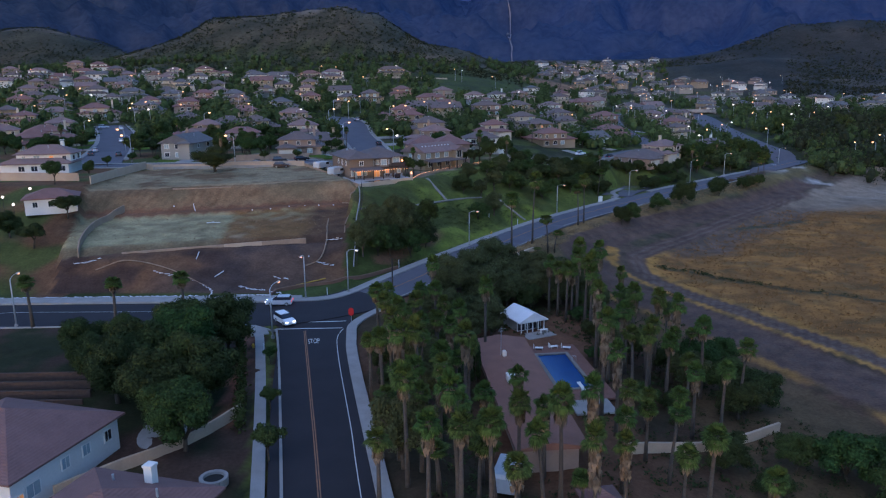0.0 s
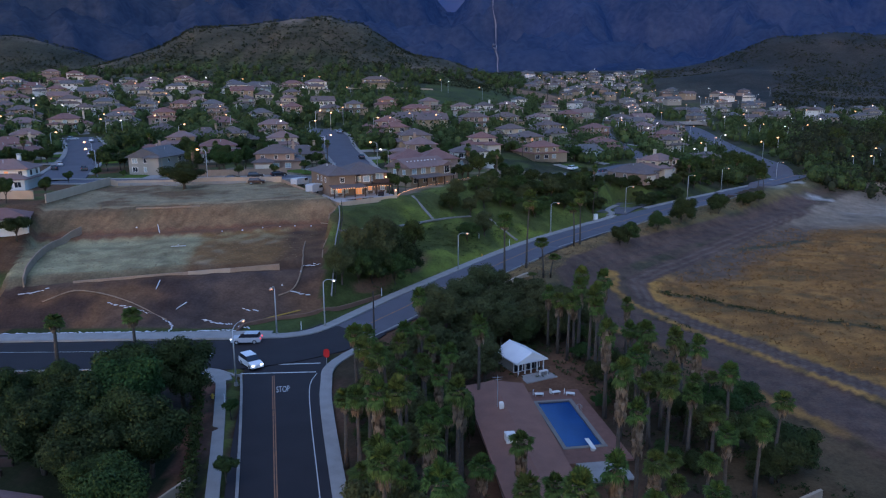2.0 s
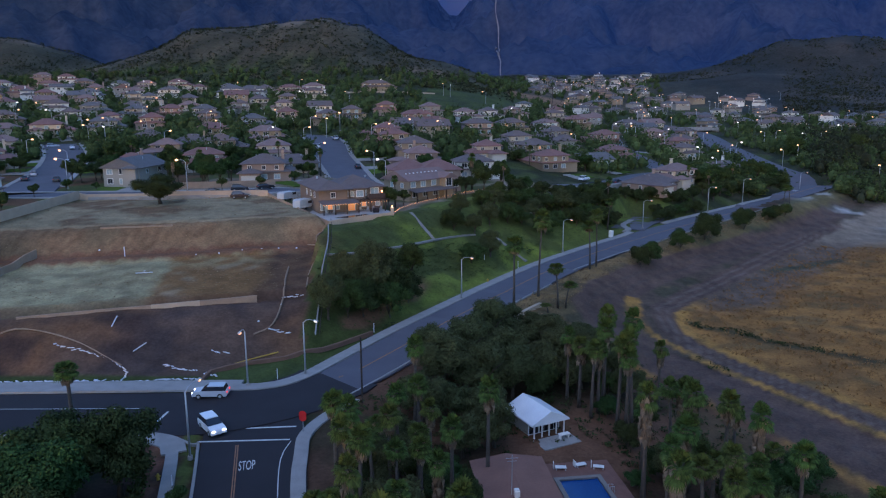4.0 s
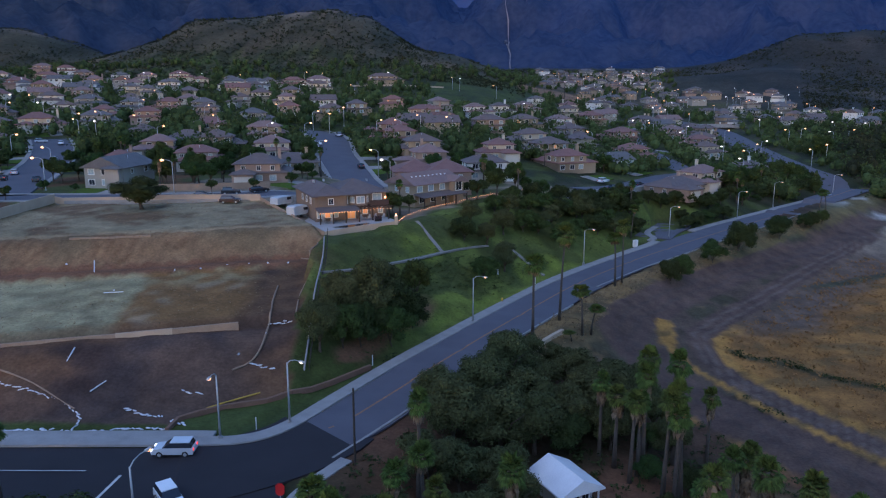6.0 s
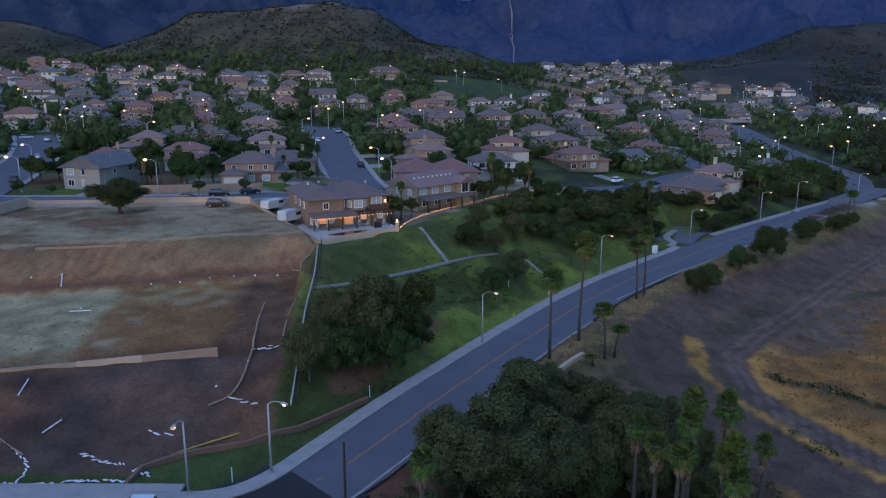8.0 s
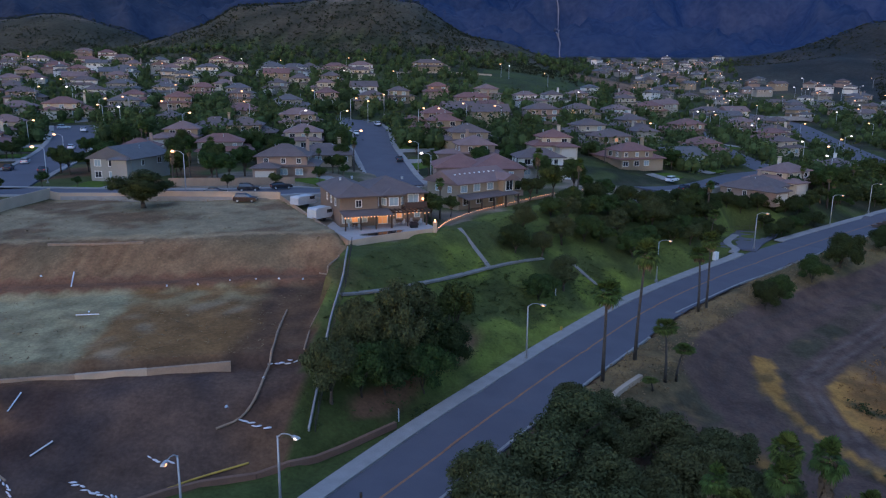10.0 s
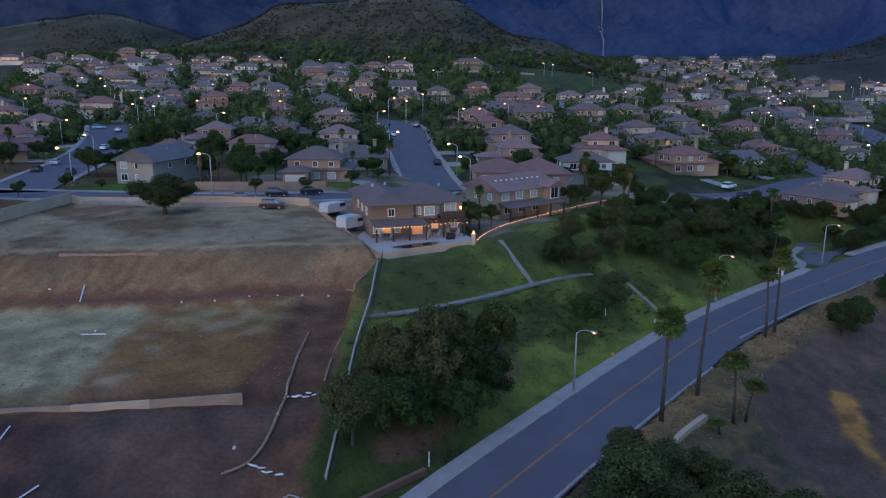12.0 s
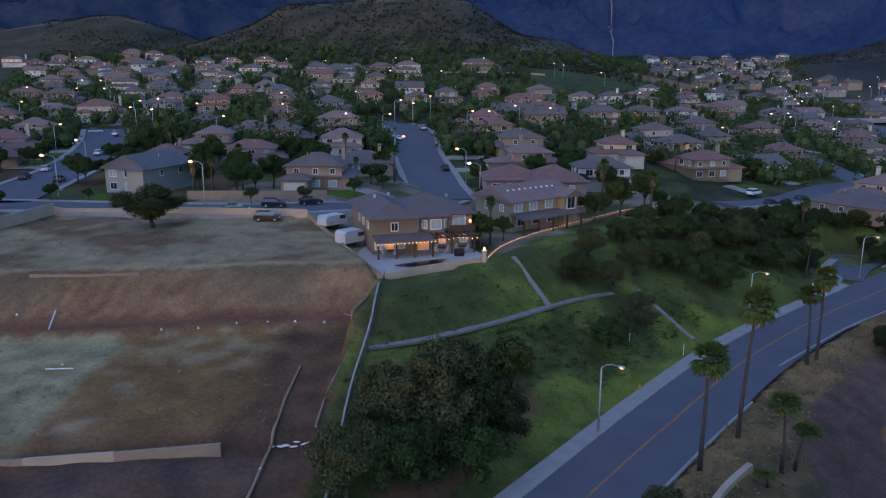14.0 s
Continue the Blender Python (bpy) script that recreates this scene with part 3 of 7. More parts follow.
COVERED = ((ROAD_WE, 9.2), (ROAD_S, 6.2), (STREET_B, 6.2), (STREET_N, 7.4), (STREET_L, 7.8), (STREET_Q, 7.2), (ROAD_FAR, 10.0), (STREET_R, 5.5))


def make_ground():
    xs, ys = spread(-96, 104, 0.9, -2600, 2600, 1.06), spread(98, 232, 0.9, -300, 4300, 1.05)
    verts, cols = [], []
    for y in ys:
        for x in xs:
            z, off = ground(x, y), 0.0
            for line, half in COVERED:
                d, _ = beside(line, x, y)
                if abs(d) < half - (4.0 if line is ROAD_WE and d < 0 else 0.0):
                    off = 0.3
                    break
            lx, ly = (x - 14.8) * 0.989 + (y - 98.6) * 0.147, (y - 98.6) * 0.989 - (x - 14.8) * 0.147
            if abs(lx) < 2.9 and abs(ly) < 7.0:
                off = 2.2
            if math.hypot(x + 22.0, y - 187.0) < 6:
                off = 0.5
            rough = 0.16 * noise.noise(Vector((x / 2.3, y / 2.3, 0))) + 0.3 * noise.noise(Vector((x / 11, y / 11, 4))) if not off else 0.0
            if 98 < y < 330 and x < -26 and not in_lot(x, y):
                rough *= 0.3
            verts.append((x, y, z - off + rough - 0.06))
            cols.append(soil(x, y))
    w = len(xs)
    faces = [(r * w + i, r * w + i + 1, (r + 1) * w + i + 1, (r + 1) * w + i) for r in range(len(ys) - 1) for i in range(w - 1)]
    me = bpy.data.meshes.new("ground")
    me.from_pydata(verts, [], faces)
    at = me.color_attributes.new("soil", "FLOAT_COLOR", "POINT")
    at.data.foreach_set("color", [v for c in cols for v in (*c, 1.0)])
    me.materials.append(MAT["ground"])
    me.polygons.foreach_set("use_smooth", [True] * len(me.polygons))
    me.update()
    tagged(new("ground", me), "brown graded dirt, dry golden field, green slope and wooded hills", "ground", kind="structure")


def make_mountains():
    """The far range, kilometres off, with ridges and gullies."""
    az = [-46 + i * 0.3 for i in range(307)]
    rs = [1300 + 50 * i for i in range(56)]
    verts = []
    for r in rs:
        for a in az:
            x, y = r * math.sin(radians(a)), r * math.cos(radians(a))
            m = ease(1300, 3700, r)
            top = 640 + 60 * math.sin(a / 6.5 + 1.0) + 35 * math.sin(a / 2.6) + 30 * math.sin(a / 1.3 + 2)
            top -= 370 * math.exp(-(((a - 0.3) / 2.4) ** 2)) * ease(1900, 2600, r)
            v = Vector((x / 380, y / 380, 1.0))
            ridge = 1 - 1.25 * abs(noise.fractal(v, 0.9, 2.0, 6))
            verts.append((x, y, 20 + m * top * (0.55 + 0.48 * ridge) + 60 * (ridge - 0.7)))
    w = len(az)
    g = Geo()
    g.v = verts
    g.f = [(r * w + i, r * w + i + 1, (r + 1) * w + i + 1, (r + 1) * w + i) for r in range(len(rs) - 1) for i in range(w - 1)]
    tagged(new("backdrop", g.mesh("backdrop", "mountain", True)), "dark blue mountain range with evening haze painted as glow", "mountains", kind="structure")
    # added ridge, fills the mountain notch where sky would show
    FAR_R = 3980
    far = Geo()
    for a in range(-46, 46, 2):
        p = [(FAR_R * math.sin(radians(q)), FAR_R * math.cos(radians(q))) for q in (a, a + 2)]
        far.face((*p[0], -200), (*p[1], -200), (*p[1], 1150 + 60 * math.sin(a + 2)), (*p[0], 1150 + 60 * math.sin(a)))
    tagged(new("backdrop", far.mesh("backdrop", "far_ridge")), "added pale blue ridge behind the mountains, haze painted as glow", "mountains", kind="structure")
    # a pale trail up the ridge
    g, last = Geo(), None
    for i in range(36):
        a = 4.1 - 0.7 * ease(0, 22, i) + 0.10 * math.sin(i * 1.9) + 0.10 * math.sin(i * 0.7)
        r = 1400 + 30 * i
        k = min(range(len(az)), key=lambda j: abs(az[j] - a))
        j = (r - 1300) / 50
        f = j - int(j)
        z = max((verts[int(j) * w + q][2] * (1 - f) + verts[(int(j) + 1) * w + q][2] * f for q in (k - 1, k, k + 1))) + 6
        x, y = r * math.sin(radians(a)), r * math.cos(radians(a))
        t = 1.5 + 0.9 * math.sin(i * 2.7)
        if last:
            g.face(last[0], last[1], (x + t, y, z), (x - t, y, z))
        last = ((x - t, y, z), (x + t, y, z))
    tagged(new("trail", g.mesh("trail", "trail")), "pale dirt trail up the mountain ridge", "trail", kind="structure")


def road(name, line, half, material, label, up=0.0, step=2.0, category="road", thick=0.25):
    return tagged(part(name, ribbon(line, half, -half, up, thick, step), material), label, category, kind="structure")


make_ground()
make_mountains()
road("road", ROAD_WE[:6] + ((-15.2, 126),), 6.2, "asphalt_dark", "dark freshly paved asphalt street", 0.0)
road("road", ((-15.6, 125.3),) + ROAD_E[1:], 5.0, "asphalt", "worn grey asphalt road with a faded orange line", 0.008)
road("road", ROAD_S, 5.6, "asphalt_dark", "dark asphalt street running up to the junction", -0.006)
for line, half in ((STREET_B, 4.6), (STREET_N, 6.0), (STREET_L, 6.4), (STREET_Q, 5.8), (ROAD_FAR, 7.0), (STREET_R, 4.5)):
    road("road", line, half, "asphalt", "grey asphalt street of the housing estate", 0.004 if line is STREET_N else 0.0, 4.0, thick=2.2)


def strip(name, line, a, b, up, material, label, category, step=2.0, thick=0.3):
    return tagged(part(name, ribbon(line, a, b, up, thick, step), material), label, category, kind="structure")


# kerbs and pavements
KERB_N = ((-260, 108.8), (-140, 116.6), (-79, 119.6), (-50.4, 120.6), (-35.7, 121.0), (-27.5, 121.2), (-22.8, 122.2), (-19.1, 125.6), (-14.9, 133.6), (-9.1, 144.8), (-1.6, 158.0), (8.1, 174.6), (20.5, 194.1), (35, 212.4), (49.5, 228.4))
strip("pavement", KERB_N, 2.0, 0.2, 0.15, "concrete", "pale concrete pavement along the road", "pavement")
strip("kerb", KERB_N, 0.2, 0.0, 0.16, "concrete", "concrete kerb", "kerb")
strip("pavement", KERB_N[:6], 3.4, 2.0, 0.15, "concrete", "pale concrete strip behind the pavement", "pavement")
strip("kerb", ((-13.6, 119), (-8.2, 128.1), (2.2, 146.6), (12.2, 163.5), (20.2, 176.3)), 0.0, -0.3, 0.14, "concrete", "concrete kerb", "kerb")
strip("kerb", ((26.6, 188.6), (40.4, 205.2), (50.5, 215.5), (69.5, 235.5), (101, 267)), 0.0, -0.3, 0.14, "concrete", "concrete kerb", "kerb")
strip("pavement", ((20, -60), (-0.5, 32), (-7.1, 60.4), (-14.8, 93.7), (-16.6, 104), (-17.0, 109), (-15.4, 114), (-12.6, 119)), 0.0, -1.5, 0.15, "concrete", "concrete pavement curving round the corner", "pavement", 1.2)
strip("kerb", ((4, -20), (-15.6, 60.3), (-26.4, 102.6), (-28.4, 106.4), (-33, 108.6), (-44, 108.8), (-120, 105.9)), 0.3, 0.0, 0.15, "concrete", "concrete kerb", "kerb", 1.2)
strip("pavement", ((1.6, -20), (-18.4, 62), (-29.2, 102.6), (-31.4, 106.4)), 0.65, -0.65, 0.14, "concrete", "concrete footpath beside a grass verge", "pavement", 1.2)
strip("pavement", ((-28.9, 104.6), (-30.4, 107.2), (-33.8, 108.6), (-38, 108.9)), 2.0, -0.6, 0.145, "concrete", "concrete corner ramp", "pavement", 0.8)
for line, half in ((STREET_B, 4.6), (STREET_N, 6.0), (STREET_L, 6.4), (STREET_Q, 5.8)):
    for side in (1, -1):
        a, b = sorted((side * half, side * (half + 1.5)), reverse=True)
        cut = line[2:] if line is STREET_B and side > 0 else line[1:] if line is STREET_L else line
        strip("pavement", cut, a, b, 0.14, "concrete", "concrete footpath along the estate street", "pavement", 4.0, 2.0)
strip("pavement", ((62.3, 242.5), (78, 258.2), (94.5, 274.5), (121.5, 300.5), (136.5, 315.5)), 2.0, 0.0, 0.15, "concrete", "pale concrete pavement along the road", "pavement")
strip("pavement", ((48.2, 229.6), (50.0, 233.2), (49.8, 237.5), (50.6, 241.5), (54.5, 248.5)), 1.6, 0.0, 0.13, "concrete", "pale pavement curving into the side entrance", "pavement", 1.0)
# painted lines
def paint(line, a, b, material, label, up):
    tagged(part("road_marking", ribbon(line, a, b, up, 0, 1.5), material), label, "road marking", kind="structure")


paint(((-15.1, 125.8),) + ROAD_E[1:], 0.10, -0.18, "paint_orange", "faded orange centre line", 0.018)
paint(((-23.3, 106.2), (-17.6, 82.6), (-12.3, 60.4), (4, -10)), 0.17, 0.05, "paint_orange", "orange double line", 0.02)
paint(((-23.3, 106.2), (-17.6, 82.6), (-12.3, 60.4), (4, -10)), -0.05, -0.17, "paint_orange", "orange double line", 0.02)
paint(((-17.6, 107.2), (-17.8, 103), (-16.0, 93.7), (-11.4, 73.8), (-8.5, 60.4), (3, 10)), 0.05, -0.05, "paint_white", "white edge line", 0.02)
paint(((-28.4, 110), (-17.8, 110.9)), 0.15, -0.15, "paint_white", "white stop line", 0.024)
paint(((-27.8, 107), (-17.8, 107.6)), 0.15, -0.15, "paint_white", "white stop line", 0.024)
paint(((-120, 112.8), (-76, 115.0), (-38, 115.6)), 0.06, -0.06, "paint_white", "thin worn centre line", 0.02)
paint(((-34.6, 109.9), (-34.2, 115.0)), 0.15, -0.15, "paint_white", "white stop line", 0.024)
txt = bpy.data.curves.new("stop_text", "FONT")
txt.body, txt.size, txt.align_x = "STOP", 1.35, "CENTER"
tmp = new("stop_text", txt)
me = bpy.data.meshes.new_from_object(tmp.evaluated_get(bpy.context.evaluated_depsgraph_get()))
bpy.data.objects.remove(tmp)
me.materials.clear()
me.materials.append(MAT["paint_white"])
ob = new("road_marking", me)
ob.matrix_basis = pose(-20.8, 100.8, 0.02, 0, 0, 13) @ Matrix.Diagonal((0.52, 2.1, 1, 1))
tagged(ob, "white painted word STOP on the asphalt", "road marking", kind="structure")


# walls round the lot and the gardens
def wall(line, height, thick, material, label, name="garden_wall", base=-0.3, step=3.0, top=None, tilt=0.02):
    g, pts = Geo(), smooth_line(line, step)
    for a, b in zip(pts, pts[1:]):
        way = (b - a).normalized()
        o = Vector((-way.y, way.x, 0)) * thick / 2
        za, zb = ground(a.x, a.y), ground(b.x, b.y)
        c = [(a + o, za), (b + o, zb), (b - o, zb), (a - o, za)]
        lo = [(*p.xy, z + base) for p, z in c]
        hi = [(*p.xy, z + height if top is None else top + tilt * (p.x + 45)) for p, z in c]
        g.face(*hi)
        for i in range(4):
            j = (i + 1) % 4
            g.face(lo[j], lo[i], hi[i], hi[j])
    return tagged(part(name, g, material), label, "wall", kind="structure")


wall(((-25.1, 181.7), (-29.5, 188), (-36, 197.5), (-44.5, 210.2)), 1.7, 0.25, "block", "tan block wall beside the house", base=-4, top=14.5, tilt=-0.12)
wall(((-44.5, 210.2), (-53, 209.6), (-70, 208.2), (-84, 206.6), (-88.5, 205.8)), 1.2, 0.25, "block_pale", "low tan block wall at the back of the lot")
wall(((-88.5, 205.8), (-88.4, 190), (-88.2, 173.5)), 1.7, 0.25, "block_pale", "pale tan block wall of the lot")
wall(((-76.0, 163.5), (-77.6, 155), (-76.2, 146.5), (-72.4, 135)), 1.3, 0.25, "block", "weathered tan retaining wall")
wall(((-25.1, 181.7), (-19.3, 187.2), (-13, 191.6)), 1.1, 0.25, "block_pale", "low tan garden wall above the slope", base=-4, top=11.75)
wall(((-12.4, 192.5), (-11.4, 198.5), (-8.5, 206), (-5, 212.4), (-1.2, 218.4), (2.8, 224.8), (8.4, 232.6), (15.5, 240.5), (21, 245.4)), 0.5, 0.2, "block", "low wall with a string of lights")
wall(((-65, 137.2), (-53.4, 140.6), (-46.7, 142.2)), 1.05, 0.4, "block", "low tan retaining wall across the lot", base=-3, top=5.62)
wall(((-46.7, 142.2), (-39.7, 144.2)), 1.1, 0.4, "block_pale", "fresh pale stretch of retaining wall", base=-3, top=5.66)
wall(((-39.7, 144.2), (-31.3, 146.8)), 1.05, 0.4, "block", "low tan retaining wall across the lot", base=-3, top=5.62)
wall(VERGE, 0.4, 0.4, "earth_wall", "low brown retaining kerb above the verge")
wall(((-24.6, 77.6), (-28.0, 69.8), (-32.5, 65.0), (-36.5, 60)), 1.2, 0.25, "block_pale", "pale garden wall")
wall(((-73, 223.5), (-60, 225.8), (-47, 229)), 1.6, 0.25, "block", "tan wall behind the estate street")
wall(((10.1, 150.6), (13, 155.8), (16.2, 160.2)), 1.0, 0.6, "block_pale", "pale concrete wall beside the road", base=-2, top=-0.5)
wall(((18.6, 75.4), (24.5, 77.8), (32.8, 81.3), (39.6, 85.2)), 1.2, 0.35, "block_pale", "pale wall at the edge of the grove")
wall(((-73.5, 540), (-60, 545), (-37, 549), (-11, 556)), 1.0, 0.4, "block_pale", "long pale wall on the hillside", step=8)
wall(((-24.6, 178.2), (-23.0, 168), (-22.4, 157), (-21.4, 147.6), (-20.6, 139.3)), 0.36, 0.2, "concrete", "pale drain edge along the lot")
wall(((-68, 172.4), (-61, 174), (-55.1, 175.7)), 0.2, 0.3, "straw", "low pale wall along the edge of the upper pad")
wall(((-118, 180), (-104, 179), (-93.4, 178.2)), 1.9, 0.25, "block_pale", "pale garden wall beside the low white house")
# paths and drains on the slope
PATH_LINE = ((-22.5, 163.2), (-17.3, 169.0), (-12.0, 176.0), (-7.2, 182.5), (-3.4, 187.9), (1.3, 194.1), (5.5, 199))
DRAIN_LINE = ((9.7, 203.3), (13, 200.6), (17.4, 197.2))
strip("footpath", PATH_LINE, 0.55, -0.55, 0.10, "path", "narrow concrete path across the slope", "path", 1.2, 0.3)
strip("drain", ((-8.9, 195.4), (-6.3, 191.6), (-3.4, 187.6)), 0.4, -0.4, 0.12, "path", "concrete drain down the slope", "drain", 0.8, 0.3)
strip("drain", DRAIN_LINE, 0.4, -0.4, 0.12, "path", "concrete drain down the slope", "drain", 0.8, 0.3)
strip("footpath", ((21, 222.5), (24.1, 227.7), (26.5, 231), (28.8, 235.7), (28, 240)), 0.6, -0.6, 0.12, "path", "narrow concrete path between the trees", "path", 1.2, 0.3)


# ---- trees and plants ----
def leaf(g, c, size, rng, flat=0.5, out=None):
    """One leaf spray: a bent quad."""
    n = Vector((rng.gauss(0, 1), rng.gauss(0, 1), rng.gauss(flat, 0.8)))
    if out is not None:
        n = n * 0.55 + out * 1.3
    n.normalize()
    a = n.orthogonal().normalized()
    a.rotate(Matrix.Rotation(rng.uniform(0, 6.28), 3, n))
    b = n.cross(a)
    s = size * rng.uniform(0.6, 1.3)
    k = len(g.v)
    mid = c + n * s * 0.18
    g.v += [tuple(c - a * s), tuple(mid - b * s * 0.55), tuple(c + a * s), tuple(mid + b * s * 0.55)]
    g.f.append((k, k + 1, k + 2, k + 3))


def crown(rng, centre, radii, clumps, leaves, size, low=-0.5):
    """Leaves on the outsides of many bulging boughs, with shaded gaps between them."""
    g = Geo()
    boughs = [(Vector((rng.uniform(-0.3, 0.3), rng.uniform(-0.3, 0.3), rng.uniform(-0.3, 0.3))), rng.uniform(0.42, 0.55)) for _ in range(3)]
    for _ in range(8 + clumps // 14):
        d = Vector((rng.gauss(0, 1), rng.gauss(0, 1), rng.gauss(0.25, 0.8))).normalized()
        boughs.append((d * rng.uniform(0.5, 0.82), rng.uniform(0.2, 0.36)))
    area = sum(r * r for _, r in boughs)
    for o, r in boughs:
        if o.z - r < low:
            o.z = low + r * rng.uniform(0.8, 1.1)
        for _ in range(int(clumps * leaves * 1.9 * r * r / area)):
            d = Vector((rng.gauss(0, 1), rng.gauss(0, 1), rng.gauss(0.3, 1))).normalized()
            p = o + d * r * rng.choice((1.0, 1.0, 0.86, 0.7)) * rng.uniform(0.84, 1.1)
            c = Vector((p.x * radii[0], p.y * radii[1], p.z * radii[2])) + Vector(centre)
            leaf(g, c, size * 0.74, rng, 0.5, d)
        for _ in range(clumps * leaves // 60):
            d = Vector((rng.gauss(0, 1), rng.gauss(0, 1), rng.gauss(0, 1))).normalized()
            p = o + d * r * 0.55
            leaf(g, Vector((p.x * radii[0], p.y * radii[1], p.z * radii[2])) + Vector(centre), size * 1.5, rng, 0.0, d)
    return g


def limbs(rng, height, top, spread_, r0, n=6):
    g = Geo()
    lean = Vector((rng.uniform(-0.3, 0.3), rng.uniform(-0.3, 0.3), height))
    g.tube([(0, 0, -0.6), tuple(lean * 0.5), tuple(lean)], [r0 * 1.25, r0, r0 * 0.8], 8)
    for i in range(n):
        a = 6.28 * i / n + rng.uniform(-0.4, 0.4)
        end = lean + Vector((math.cos(a) * spread_ * rng.uniform(0.5, 0.9), math.sin(a) * spread_ * rng.uniform(0.5, 0.9), (top - height) * rng.uniform(0.5, 0.95)))
        mid = lean.lerp(end, 0.5) + Vector((0, 0, 0.15 * (top - height)))
        g.tube([tuple(lean * 0.92), tuple(mid), tuple(end)], [r0 * 0.55, r0 * 0.35, r0 * 0.1], 5)
    return g


def tree_kind(seed, height, radius, clumps, leaves, size, material, label, name="tree", trunk_h=None, r0=0.22, low=-0.5, category="tree"):
    """A tree with trunk, limbs and crown; the first of each kind stands in the valley, the others are copies of it."""
    rng = random.Random(seed)
    trunk_h = trunk_h or height * 0.32
    base = thing(name, label, category)
    part("trunk", limbs(rng, trunk_h, height * 0.9, radius * 0.8, r0), "bark", base, "rough brown trunk and limbs", smooth=True)
    cz = trunk_h + (height - trunk_h) * 0.5
    part("crown", crown(rng, (0, 0, cz), (radius, radius, (height - trunk_h) * 0.56), clumps, leaves, size, low), material, base)
    return base


def palm_kind(seed, height, fronds, skirt, label, lean=0.4, girth=1.0):
    """A fan palm: slender trunk, hanging dead fronds, and a round head of fan leaves."""
    rng = random.Random(seed)
    base = thing("palm_tree", label, "palm tree")
    lx, ly = rng.uniform(-lean, lean), rng.uniform(-lean, lean)
    top = Vector((lx, ly, height))
    pts = [(0, 0, -0.5), (lx * 0.15, ly * 0.15, height * 0.35), (lx * 0.5, ly * 0.5, height * 0.7), tuple(top)]
    part("trunk", Geo().tube(pts, [0.30 * girth, 0.21 * girth, 0.17 * girth, 0.17 * girth], 8), "palm_bark", base, "slender ringed trunk", smooth=True)
    g = Geo()

    def fan(direction, petiole, blade, droop):
        end = top + direction * petiole + Vector((0, 0, -droop * petiole * 0.4))
        side = direction.cross(Vector((0, 0, 1)))
        side = side.normalized() if side.length > 0.1 else Vector((1, 0, 0))
        up = side.cross(direction).normalized()
        w = 0.025
        g.face(top - side * w, top + side * w, end + side * w, end - side * w)
        k = 9
        for i in range(k):
            a = (i / (k - 1) - 0.5) * 2.5
            d = (direction * math.cos(a) + side * math.sin(a)).normalized()
            tip = end + d * blade * (1 - 0.12 * abs(a)) + Vector((0, 0, -droop * blade * (0.35 + 0.25 * rng.random())))
            mid = end + d * blade * 0.55 + up * 0.05 + Vector((0, 0, -droop * blade * 0.08))
            across = d.cross(up).normalized() * blade * 0.12
            g.face(end, mid - across, tip, mid + across)

    for i in range(fronds):
        el = rng.uniform(-0.65, 1.4)
        az = rng.uniform(0, 6.28)
        d = Vector((math.cos(az) * math.cos(el), math.sin(az) * math.cos(el), math.sin(el)))
        fan(d, rng.uniform(0.45, 0.8), rng.uniform(0.62, 0.88), 0.25 + 0.5 * (1.35 - el) / 1.85)
    part("fronds", g, "palm_leaf", base, "green fan leaves")
    if skirt:
        s = Geo()
        for i in range(int(skirt * 55)):
            a, z = rng.uniform(0, 6.28), height - rng.random() ** 1.3 * skirt
            r0_, r1 = 0.2, rng.uniform(0.35, 0.7)
            c = Vector((lx * z / height, ly * z / height, z))
            o = Vector((math.cos(a), math.sin(a), 0))
            t = Vector((-o.y, o.x, 0)) * 0.22
            s.face(c + o * r0_, c + o * r1 * 0.9 - t + Vector((0, 0, -0.35)), c + o * r1 * 0.85 + Vector((0, 0, -0.95)), c + o * r1 * 0.9 + t + Vector((0, 0, -0.35)))
        part("skirt", s, "thatch", base, "skirt of dead brown fronds")
    return base


def stand(proto, x, y, scale=1.0, turn=0.0, tall=1.0, up=None, group="", label=""):
    z = ground(x, y) if up is None else up
    ob = copy_thing(proto, pose(x, y, z - 0.1, 0, 0, turn) @ Matrix.Diagonal((scale, scale, scale * tall, 1)))
    return tagged(ob, label, "", group)


PALMS = [palm_kind(11, 9.0, 46, 2.2, "tall fan palm with a skirt of dead fronds"), palm_kind(12, 9.0, 40, 3.4, "fan palm with a long brown skirt", 0.7),
         palm_kind(13, 9.0, 52, 1.2, "fan palm with a dense green head"), palm_kind(14, 9.0, 42, 0.8, "slender fan palm on a bare trunk", 0.9),
         palm_kind(15, 9.0, 50, 0.7, "tall roadside fan palm with a wide head", 0.5, 0.62)]
BROAD = [tree_kind(21, 7.0, 3.2, 110, 22, 0.25, "leaf", "round green broadleaf tree", r0=0.18), tree_kind(22, 8.0, 3.0, 110, 22, 0.26, "leaf", "upright leafy green tree", r0=0.18),
         tree_kind(23, 6.0, 3.4, 110, 22, 0.25, "leaf_dark", "dark spreading tree with broad crown", r0=0.2), tree_kind(24, 5.0, 2.2, 80, 20, 0.2, "leaf", "small leafy green tree", r0=0.12)]
LARGE = [tree_kind(31, 10.0, 5.0, 260, 30, 0.25, "leaf", "large dense green tree in leaf", r0=0.32, low=-0.9, trunk_h=2.0), tree_kind(32, 9.0, 4.6, 230, 30, 0.25, "leaf_dark", "large dark green dense tree", r0=0.32, low=-0.9, trunk_h=1.8)]
